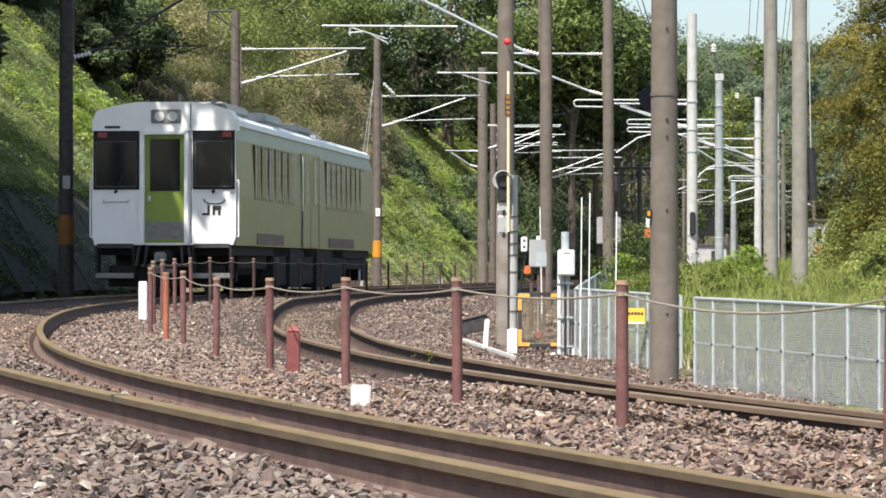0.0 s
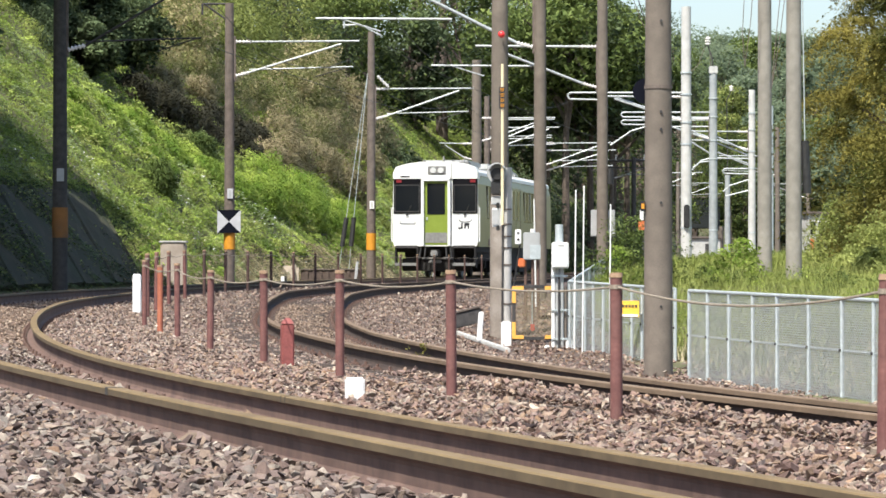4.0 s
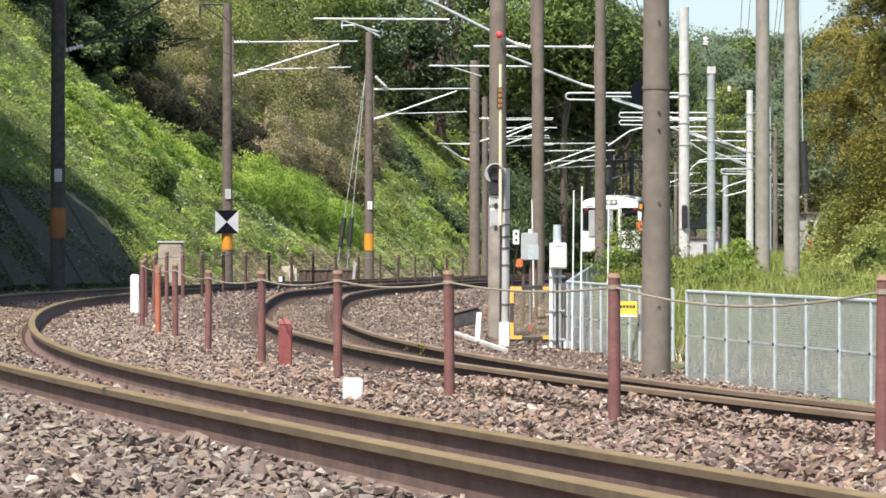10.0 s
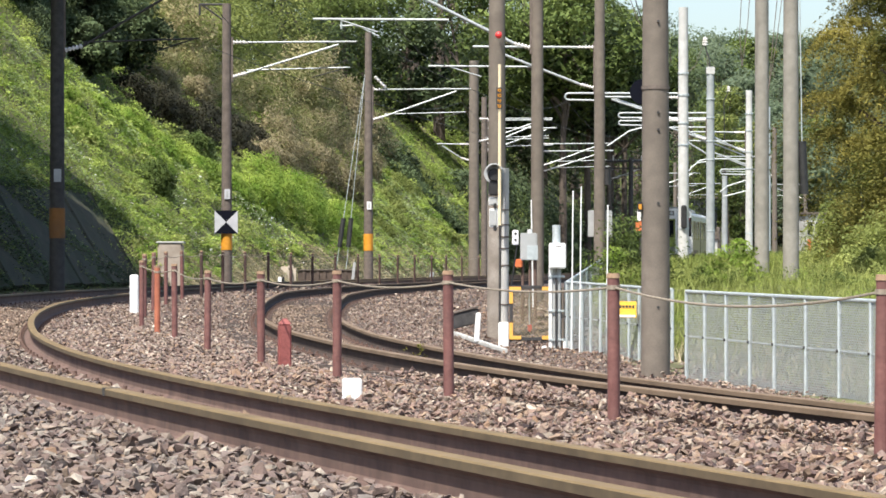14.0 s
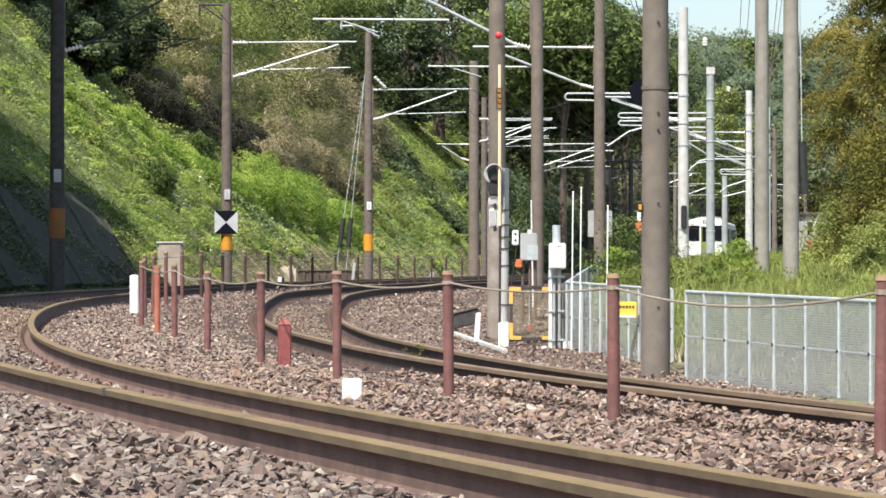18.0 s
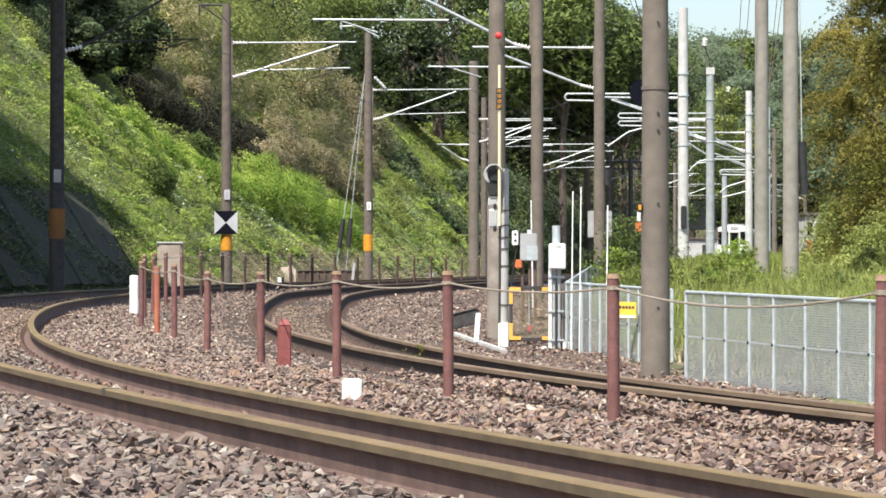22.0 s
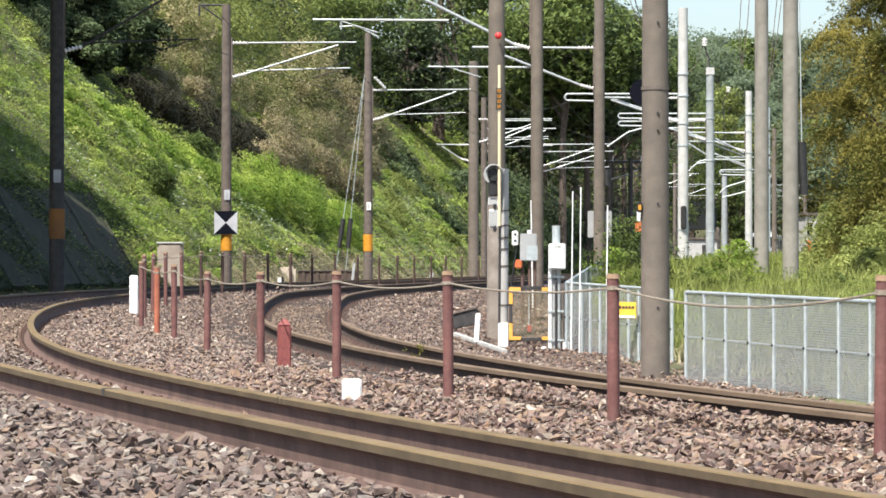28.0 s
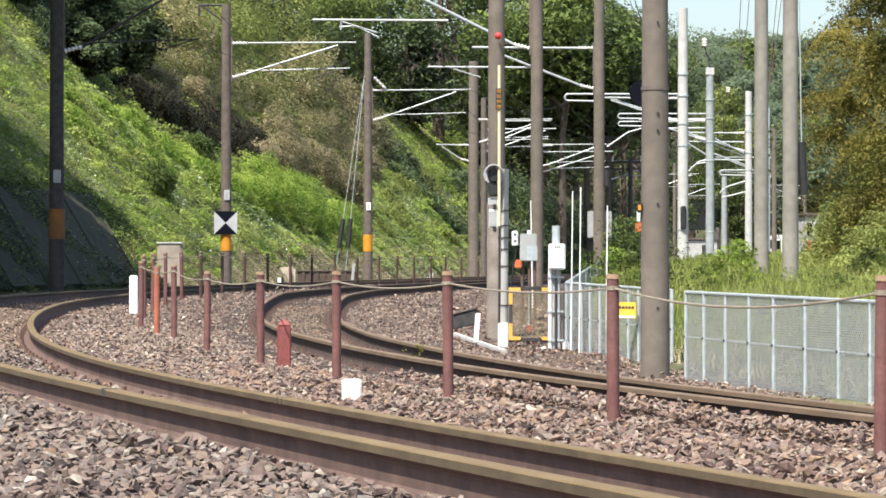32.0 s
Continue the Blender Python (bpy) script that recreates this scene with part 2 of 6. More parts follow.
def thing(name, m, label, category, group="", kind=""):
    ob = new(name)
    ob.matrix_world = m
    ob.empty_display_size = 0.2
    return tagged(ob, label, category, group, kind)


def box(bm, cx, cy, cz, sx, sy, sz, bevel=0.0, m=None):
    g = bmesh.ops.create_cube(bm, size=1.0, matrix=(m or Matrix()) @ Matrix.LocRotScale((cx, cy, cz), None, (sx, sy, sz)))
    if bevel:
        es = list({e for v in g["verts"] for e in v.link_edges})
        bmesh.ops.bevel(bm, geom=es, offset=bevel, segments=2, affect="EDGES", clamp_overlap=True)
    return bm


def tube(bm, a, b, r1, r2=None, seg=12):
    """A round bar from a to b."""
    a, b = Vector(a), Vector(b)
    q = (b - a).to_track_quat("Z", "Y").to_matrix().to_4x4()
    bmesh.ops.create_cone(bm, cap_ends=True, segments=seg, radius1=r1, radius2=r1 if r2 is None else r2, depth=(b - a).length,
                          matrix=Matrix.Translation((a + b) / 2) @ q)
    return bm


def fresh():
    return bmesh.new()


def smooth(ob):
    me = ob.data
    for p in me.polygons:
        p.use_smooth = len(p.vertices) <= 4
    rims = {k for p in me.polygons if len(p.vertices) > 4 for k in p.edge_keys}
    for e in me.edges:
        e.use_edge_sharp = e.key in rims
    return ob


def mesh_from(name, verts, faces_n, mat, facing=None):
    """A mesh out of an array of corners, each run of faces_n corners being one face."""
    verts = np.asarray(verts, dtype=np.float32).reshape(-1, 3)
    n = len(verts)
    me = bpy.data.meshes.new(name)
    me.vertices.add(n)
    me.vertices.foreach_set("co", verts.ravel())
    me.loops.add(n)
    me.loops.foreach_set("vertex_index", np.arange(n, dtype=np.int32))
    me.polygons.add(n // faces_n)
    me.polygons.foreach_set("loop_start", np.arange(0, n, faces_n, dtype=np.int32))
    me.polygons.foreach_set("loop_total", np.full(n // faces_n, faces_n, dtype=np.int32))
    me.update()
    if facing is not None:
        me.normals_split_custom_set_from_vertices(np.repeat(facing, faces_n, axis=0))
    me.materials.append(mat)
    return me


def turned(v):
    return v / np.maximum(np.linalg.norm(v, axis=1), 1e-6)[:, None]


rng = np.random.default_rng(7)


def leaves(points, size, up=0.4, long=1.6):
    """Corners of one small leaf at each point, turned at random; up: how much they face the sky."""
    n = len(points)
    nor = rng.normal(size=(n, 3))
    nor[:, 2] = np.abs(nor[:, 2]) + up
    nor /= np.linalg.norm(nor, axis=1)[:, None]
    a = np.cross(nor, rng.normal(size=(n, 3)))
    a /= np.linalg.norm(a, axis=1)[:, None]
    b = np.cross(nor, a)
    s = (size * rng.uniform(0.55, 1.3, n))[:, None]
    a, b = a * s * long / 2, b * s / 2
    return np.stack([points - a, points + 0.7 * a - b, points + 0.7 * a + b], 1)


def blades(points, height, width, lean=0.35):
    """Corners of one upright, tapering blade at each point."""
    n = len(points)
    ang = rng.uniform(0, 2 * np.pi, n)
    side = np.stack([np.cos(ang), np.sin(ang), np.zeros(n)], 1) * (width * rng.uniform(0.6, 1.3, n))[:, None]
    h = (height * rng.uniform(0.5, 1.35, n))[:, None]
    tilt = rng.normal(size=(n, 3)) * lean * h
    tilt[:, 2] = h[:, 0]
    return np.stack([points + side, points + tilt, points - side], 1)


# ---- the line of the railway ----
KNOT_Y = np.array([8, 14, 20, 28, 38, 50, 64, 80, 100, 130, 180, 260.0])
KNOT_X = np.array([0.86, -1.05, -2.69, -4.22, -5.42, -5.91, -5.27, -3.46, -0.72, 3.97, 12.17, 23.55])


def spline_bends(ky, kx):
    n = len(ky)
    h = np.diff(ky)
    a, b = np.zeros((n, n)), np.zeros(n)
    a[0, 0] = a[-1, -1] = 1
    for i in range(1, n - 1):
        a[i, i - 1:i + 2] = h[i - 1], 2 * (h[i - 1] + h[i]), h[i]
        b[i] = 6 * ((kx[i + 1] - kx[i]) / h[i] - (kx[i] - kx[i - 1]) / h[i - 1])
    return np.linalg.solve(a, b)


BENDS = spline_bends(KNOT_Y, KNOT_X)


def line_x(y):
    """x of the left track's centre line."""
    ky, kx, m = KNOT_Y, KNOT_X, BENDS
    y = np.asarray(y, float)
    yc = np.clip(y, ky[0], ky[-1])
    i = np.clip(np.searchsorted(ky, yc) - 1, 0, len(ky) - 2)
    h, t = ky[i + 1] - ky[i], yc - ky[i]
    s = (kx[i + 1] - kx[i]) / h - h * (2 * m[i] + m[i + 1]) / 6
    val = kx[i] + s * t + m[i] / 2 * t ** 2 + (m[i + 1] - m[i]) / (6 * h) * t ** 3
    return val + np.where(y < ky[0], -0.335, 0.143) * (y - yc)


def line_slope(y):
    return (line_x(np.asarray(y) + 0.05) - line_x(np.asarray(y) - 0.05)) / 0.1


def beside(y, u):
    """The point u metres to the right of the left track's centre line."""
    h = line_slope(y)
    n = np.sqrt(1 + h * h)
    return line_x(y) + u / n, y - u * h / n


def glide(y, rows):
    return np.interp(y, [r[0] for r in rows], [r[1] for r in rows])


def inner_a(y):
    """Height of the left track's inner rail."""
    return glide(y, [(0, 0), (28, 0), (42, 0.07), (60, 0.075), (80, 0.05), (120, 0.0), (240, -0.15), (800, -0.15)])


def cant_a(y):
    return glide(y, [(0, 0.10), (35, 0.10), (60, 0.02), (900, 0.0)])


SPACE = 3.74


def inner_b(y):
    return glide(y, [(0, -0.165), (34, -0.17), (40, -0.14), (52, 0.06), (60, 0.075), (80, 0.05), (120, 0.0), (240, -0.15), (800, -0.15)])


def cant_b(y):
    return glide(y, [(0, 0.085), (40, 0.08), (60, 0.02), (900, 0.0)])


def bank_right(y):
    """Height of the verge to the right of the line."""
    return glide(y, [(0, -0.8), (25, -0.75), (42, -0.70), (47, -0.62), (54, -0.25), (60, 0.05), (80, 0.33), (120, 0.6), (240, 0.8), (900, 1.5)])


def ground_z(x, y):
    x, y = np.asarray(x, float), np.asarray(y, float)
    h = line_slope(np.clip(y, 4, 255))
    u = (x - line_x(y)) / np.sqrt(1 + h * h)
    a, b = inner_a(y) - 0.165, inner_b(y) - 0.165
    ca, cb = cant_a(y), cant_b(y)
    us = [-60, -24, -14, -4.6, -3.6, -3.0, -1.9, -0.53, 0.53, 1.0, 1.9, 2.7, 3.1, 3.32, 4.15, 4.4, 5.3, 6.4, 8.5, 14, 60]
    steep = glide(y, [(0, 0.25), (55, 0.55), (72, 0.95), (300, 0.95), (500, 0.5)])
    br = bank_right(y)
    mid = 0.5 * (a + b + cb) + 0.09
    zs = [a + 10.4 * steep + 3, a + 10.4 * steep + 1.5, a + 9.4 * steep, a - 0.35, a - 0.40, a - 0.2, a + ca + 0.05, a + ca + 0.01, a, a + 0.03, mid, b + cb + 0.005, b + cb + 0.005, b + cb - 0.02, b - 0.02, b - 0.01, b - 0.02,
          np.minimum(br, b - 0.3), br, br + 0.1, br + 1.0]
    z = np.array(zs[0] + 0 * u)
    for i in range(len(us) - 1):
        k = np.clip((u - us[i]) / (us[i + 1] - us[i]), 0, 1)
        z = np.where(u >= us[i], zs[i] * (1 - k) + zs[i + 1] * k, z)
    return z


def bumps(x, y, s, amp):
    return amp * (np.sin(x * s + 1.3 * np.sin(y * s * 0.7)) * np.cos(y * s * 0.83 + 0.6 * np.sin(x * s * 1.7)))


def bank_relief(x, y, u):
    """Unevenness of the bank and the verge, with one rib across the bank."""
    left = bumps(x, y, 0.9, 0.12) + bumps(x, y, 0.31, 0.3) + 0.8 * np.exp(-((y - 161) / 3.0) ** 2) * np.clip(-u - 5, 0, 1)
    left = left * np.where(u > -8.2, np.clip((y - 82) / 6, 0.06, 1), 1)
    return np.where(u < -4.6, left * np.clip((-u - 4.6) / 1.2, 0, 1), 0) + np.where(u > 8, bumps(x, y, 0.8, 0.06), 0)


def build_ground():
    us = np.concatenate([np.linspace(-400, -60, 12)[:-1], np.linspace(-60, -16, 16)[:-1], np.linspace(-16, -4.5, 24)[:-1], np.linspace(-4.5, 9, 136)[:-1],
                         np.linspace(9, 40, 14)[:-1], np.linspace(40, 500, 14)])
    ys = np.concatenate([np.linspace(-60, 5, 16)[:-1], np.linspace(5, 70, 150)[:-1], np.linspace(70, 160, 90)[:-1], np.linspace(160, 420, 50)[:-1],
                         np.linspace(420, 3000, 40)])
    yy, uu = np.meshgrid(ys, us, indexing="ij")
    xx = line_x(yy) + uu * np.sqrt(1 + line_slope(np.clip(yy, 4, 255)) ** 2)
    zz = ground_z(xx, yy) + bank_relief(xx, yy, uu) + 27 * np.clip((yy - 395) / 165, 0, 1.1)
    n, k = yy.shape
    verts = np.stack([xx, yy, zz], -1).reshape(-1, 3).tolist()
    faces = [(i * k + j, i * k + j + 1, (i + 1) * k + j + 1, (i + 1) * k + j) for i in range(n - 1) for j in range(k - 1)]
    me = bpy.data.meshes.new("ground")
    me.from_pydata(verts, [], faces)
    me.materials.append(M_EARTH)
    me.materials.append(M_SOIL)
    uc = (us[:-1] + us[1:]) / 2
    far = ((ys[:-1] + ys[1:]) / 2 > 400)[:, None]
    flags = ((uc[None, :] < -4.0) | (uc[None, :] > 8.0) | far).astype(np.int32).ravel()
    me.polygons.foreach_set("material_index", flags)
    me.polygons.foreach_set("use_smooth", np.ones(len(faces), dtype=bool))
    me.update()
    return tagged(part("ground", me, None), "stony railway ground with a steep bank beside the tracks", "ground", kind="structure")


build_ground()

RAIL = [(-0.0285, 0.0), (0.0285, 0.0), (0.0335, -0.005), (0.0335, -0.030), (0.012, -0.045), (0.0075, -0.058), (0.0075, -0.115), (0.02, -0.13), (0.0635, -0.142), (0.0635, -0.153),
        (-0.0635, -0.153), (-0.0635, -0.142), (-0.02, -0.13), (-0.0075, -0.115), (-0.0075, -0.058), (-0.012, -0.045), (-0.0335, -0.030), (-0.0335, -0.005)]


def rail_mesh(u, top, y0, y1, head):
    ys = np.concatenate([np.arange(y0, min(y1, 75), 0.5), np.arange(75, y1, 2.5)])
    x, y = beside(ys, u)
    h = line_slope(ys)
    n = np.sqrt(1 + h * h)
    z = top(ys)
    verts, faces, k = [], [], len(RAIL)
    for i in range(len(ys)):
        for du, dz in RAIL:
            verts.append((x[i] + du / n[i], y[i] - du * h[i] / n[i], z[i] + dz))
    for i in range(len(ys) - 1):
        for j in range(k):
            faces.append((i * k + j, i * k + (j + 1) % k, (i + 1) * k + (j + 1) % k, (i + 1) * k + j))
    me = bpy.data.meshes.new("rail")
    me.from_pydata(verts, [], faces)
    me.materials.append(M_RUST_SHADED if head is M_RAILTOP_DULL else M_RUST)
    me.materials.append(head)
    me.materials.append(head if head is M_RAILTOP_DULL else M_RAILSIDE)
    me.polygons.foreach_set("material_index", np.array([1 if f % k in (0, 1, k - 1) else 2 if f % k in (2, k - 2) else 0 for f in range(len(faces))], dtype=np.int32))
    me.update()
    return me


def build_track(label, u0, inner, cant, y0, head, joints=()):
    t = thing("railway_track", Matrix(), label, "railway track", "railway tracks", "structure")
    part("rail", rail_mesh(u0 + 0.533, inner, y0, 392, head), None, t)
    part("rail", rail_mesh(u0 - 0.533, lambda y: inner(y) + cant(y), y0, 392, head), None, t)
    bm = fresh()
    box(bm, 0, 0, -0.235, 2.0, 0.20, 0.16, 0.012)
    sl = bpy.data.meshes.new("sleeper")
    bm.to_mesh(sl)
    bm.free()
    sl.materials.append(M_SLEEPER)
    bm = fresh()
    for sx in (-0.533, 0.533):
        for dx in (-0.085, 0.085):
            box(bm, sx + dx, 0, -0.150, 0.06, 0.09, 0.03, 0.006)
            tube(bm, (sx + dx, 0, -0.15), (sx + dx, 0, -0.112), 0.014, seg=6)
        if u0 > 0:
            box(bm, sx, 0, -0.158, 0.32, 0.17, 0.016, 0.004)
    cl = bpy.data.meshes.new("rail_clip")
    bm.to_mesh(cl)
    bm.free()
    cl.materials.append(M_RUST)
    for y in np.arange(y0 + 0.3, 72, 0.62):
        x, yy = beside(y, u0)
        tilt = math.atan2(cant(y), 1.067)
        m = Matrix.Translation((x, yy, inner(y) + cant(y) / 2)) @ Euler((0, tilt, -math.atan(line_slope(y)))).to_matrix().to_4x4()
        o = part("sleeper", sl, None, t)
        o.matrix_world = m
        c = part("rail_clip", cl, None, t)
        c.matrix_world = m
    for y, du in joints:
        x, yy = beside(y, u0 + du)
        z = inner(y) + (cant(y) if du < 0 else 0)
        m = Matrix.Translation((x, yy, z)) @ Euler((0, 0, -math.atan(line_slope(y)))).to_matrix().to_4x4()
        bm = fresh()
        for k in ((-0.02, 0.0, 0.02) if y < 14 else (-0.04, 0.04)):
            box(bm, 0, k, -0.016, 0.069, 0.018 if y < 14 else 0.006, 0.034)
        part("rail_joint", bm, M_DARKSTEEL, t).matrix_world = m
    return t


build_track("rusty curved railway track on stone ballast", 0.0, inner_a, cant_a, 4.0, M_RAILTOP, ((13.6, -0.533), (14.7, 0.533)))
build_track("second curved railway track beside the posts", SPACE, inner_b, cant_b, 8.0, M_RAILTOP_DULL)


def stone_kinds(count, corners=8):
    """Corners and faces of a few broken, sharp-edged stones."""
    kinds = []
    for _ in range(count):
        bm = fresh()
        for _ in range(corners):
            v = Vector([random.gauss(0, 1) for _ in range(3)]).normalized() * random.uniform(0.8, 1.1)
            bm.verts.new([math.copysign(min(abs(c), 0.78), c) for c in v])
        g = bmesh.ops.convex_hull(bm, input=bm.verts[:])
        loose = [v for v in bm.verts if not v.link_faces]
        bmesh.ops.delete(bm, geom=loose, context="VERTS")
        bmesh.ops.triangulate(bm, faces=bm.faces[:])
        bm.verts.index_update()
        kinds.append((np.array([v.co[:] for v in bm.verts]), np.array([[v.index for v in f.verts] for f in bm.faces])))
        bm.free()
    return kinds


STONES, PLAIN_STONES, FAR_STONES = stone_kinds(24, 9), stone_kinds(16, 7), stone_kinds(12, 5)


def rotations(n):
    """Turns for shards that lie more or less flat."""
    def spin(a, i, j):
        m = np.tile(np.eye(3), (n, 1, 1))
        m[:, i, i] = m[:, j, j] = np.cos(a)
        m[:, i, j], m[:, j, i] = -np.sin(a), np.sin(a)
        return m
    return spin(rng.uniform(0, 6.28, n), 0, 1) @ spin(rng.normal(size=n) * 0.4, 0, 2) @ spin(rng.normal(size=n) * 0.4, 1, 2) @ spin(rng.uniform(0, 6.28, n), 0, 1)


def ballast(name, y0, y1, u0, u1, per_m2, size, label, mat=None, lift=0.0):
    """Loose stones strewn over a stretch of the bed, off the rails and sleepers' clips."""
    n = int((y1 - y0) * (u1 - u0) * per_m2)
    ys, us = rng.uniform(y0, y1, n), rng.uniform(u0, u1, n)
    keep = np.ones(n, bool)
    for c in (-0.533, 0.533, SPACE - 0.533, SPACE + 0.533):
        keep &= np.abs(us - c) > np.where((c > 2) & (ys > 21), 0.165, 0.11)
    if mat is not M_STONE_DUST:
        keep &= ~((np.abs(us) < 0.44) & (ys > 27) & (ys < 50)) & ~((np.abs(us - SPACE) < 0.44) & (ys > 24) & (ys < 50))
    ys, us = ys[keep], us[keep]
    x, y = beside(ys, us)
    keep = np.abs(x) < 0.1425 * y + 0.6
    x, y = x[keep], y[keep]
    r = size * rng.uniform(0.45, 1.35, len(x)) ** 1.4 * np.where(rng.uniform(0, 1, len(x)) < 0.05, rng.uniform(1.2, 1.6, len(x)), 1.0)
    z = ground_z(x, y) + r * rng.uniform(-0.1, 0.9, len(x)) + bumps(x, y, 5.0, 0.015) + lift
    kinds = STONES if y1 < 17 else PLAIN_STONES if y1 < 36 else FAR_STONES
    kind = rng.integers(0, len(kinds), len(x))
    verts, loops, base = [], [], 0
    for i, (corners, sides) in enumerate(kinds):
        s = kind == i
        k = int(s.sum())
        scale = r[s][:, None] * rng.uniform((0.85, 0.7, 0.36), (1.35, 1.1, 0.85), (k, 3))
        v = np.einsum("nij,cj->nci", rotations(k) * scale[:, None, :], corners) + np.stack([x[s], y[s], z[s]], 1)[:, None, :]
        verts.append(v.reshape(-1, 3))
        loops.append((sides.ravel()[None, :] + base + len(corners) * np.arange(k)[:, None]).ravel())
        base += k * len(corners)
    verts, loops = np.concatenate(verts).astype(np.float32), np.concatenate(loops).astype(np.int32)
    me = bpy.data.meshes.new(name)
    me.vertices.add(len(verts))
    me.vertices.foreach_set("co", verts.ravel())
    me.loops.add(len(loops))
    me.loops.foreach_set("vertex_index", loops)
    me.polygons.add(len(loops) // 3)
    me.polygons.foreach_set("loop_start", np.arange(0, len(loops), 3, dtype=np.int32))
    me.polygons.foreach_set("loop_total", np.full(len(loops) // 3, 3, dtype=np.int32))
    me.update()
    me.shade_flat()
    return tagged(part(name, me, mat or M_STONE), label, "ballast", kind="stuff")


ballast("ballast_stones", 7.5, 16, -2.6, -0.6, 1500, 0.0205, "loose grey and brown broken ballast stones", M_STONE_GREY, 0.025)
ballast("ballast_stones", 7.5, 12.5, -0.42, 2.7, 1400, 0.0205, "loose reddish broken ballast stones beside the rail", None, 0.01)
ballast("ballast_stones", 12.5, 16, -0.42, 0.42, 1200, 0.022, "loose brown broken ballast stones between the rails")
ballast("ballast_stones", 12, 22, 0.4, 6.1, 900, 0.0205, "loose reddish broken ballast stones between the tracks", None, 0.01)
ballast("ballast_stones", 10.5, 20.5, 2.45, 3.2, 800, 0.021, "ballast stones heaped against the rail of the second track", None, 0.095)
ballast("ballast_stones", 15.5, 26, 5.0, 8.4, 260, 0.024, "grey ballast stones on the shoulder beside the fence")
ballast("ballast_stones", 24, 50, SPACE - 0.44, SPACE + 0.44, 800, 0.0165, "dusty tan ballast between the rails of the second track", M_STONE_DUST, 0.015)
ballast("ballast_stones", 27, 50, -0.44, 0.44, 800, 0.0165, "dusty brown ballast trodden flat between the rails", M_STONE_DUST)
ballast("ballast_stones", 22, 34, 0.4, 6.1, 700, 0.0195, "loose brown broken ballast stones between the tracks", M_STONE_WARM)
ballast("ballast_stones", 16, 34, -2.6, 0.4, 750, 0.0205, "loose grey broken ballast stones along the track", M_STONE_GREY)
ballast("ballast_stones", 26, 34, 7.4, 8.7, 300, 0.024, "loose stones along the foot of the wire fence", M_STONE_WARM, 0.02)
ballast("ballast_stones", 26, 60, 5.9, 8.6, 140, 0.03, "sparse ballast stones spilling down to the fence")
ballast("ballast_stones", 34, 52, -2.9, 6.3, 340, 0.0225, "weathered ballast stones along the far bend", M_STONE_WARM)
ballast("ballast_stones", 52, 80, -2.9, 6.3, 90, 0.033, "weathered ballast stones beyond the bend", M_STONE_WARM)


bed = thing("ballast", Matrix(), "broken brown and grey stones lying loose on the ballast", "ballast", kind="structure")
STONE_MESHES = []
for corners, sides in STONES[:14]:
    me = bpy.data.meshes.new("stone")
    me.from_pydata((corners * np.array((1.15, 0.85, 0.6))).tolist(), [], sides.tolist())
    me.materials.append(M_STONE_SINGLE)
    STONE_MESHES.append(me)
laid = 0
while laid < 290:
    y, u = random.uniform(9.9, 13.2), random.uniform(-2.3, 2.5)
    if -0.72 < u < 0.72:
        continue
    x, yy = (float(v) for v in beside(y, u))
    if abs(x) > 0.145 * yy:
        continue
    r = random.uniform(0.02, 0.032) * random.choice((1, 1, 1, 1, 1.35))
    st = part("stone", random.choice(STONE_MESHES), None, bed)
    st.matrix_world = pose(x, yy, float(ground_z(x, yy)) + 0.022 + r * 0.25, random.gauss(0, 18), random.gauss(0, 18), random.uniform(0, 360)) @ Matrix.Diagonal((r, r, r, 1))
    laid += 1


# ---- poles and their steelwork ----
def pole(name, x, y, z0, z1, r0, r1, mat, label, group="line poles"):
    t = thing(name, pose(x, y, z0), label, "pole", group)
    bm = fresh()
    tube(bm, (0, 0, -0.3), (0, 0, z1 - z0), r0, r1, 24)
    smooth(part("shaft", bm, mat, t))
    return t


def band(t, z0, z1, r, mat, name="band", label=""):
    bm = fresh()
    tube(bm, (0, 0, z0), (0, 0, z1), r, r, 24)
    return smooth(part(name, bm, mat, t, label))


def insulator(bm, a, b, r=0.06, n=5):
    a, b = Vector(a), Vector(b)
    tube(bm, a, b, r * 0.45, seg=8)
    for i in range(n):
        c = a.lerp(b, (i + 0.5) / n)
        d = (b - a).normalized() * 0.018
        tube(bm, c - d, c + d, r, r * 0.7, 10)


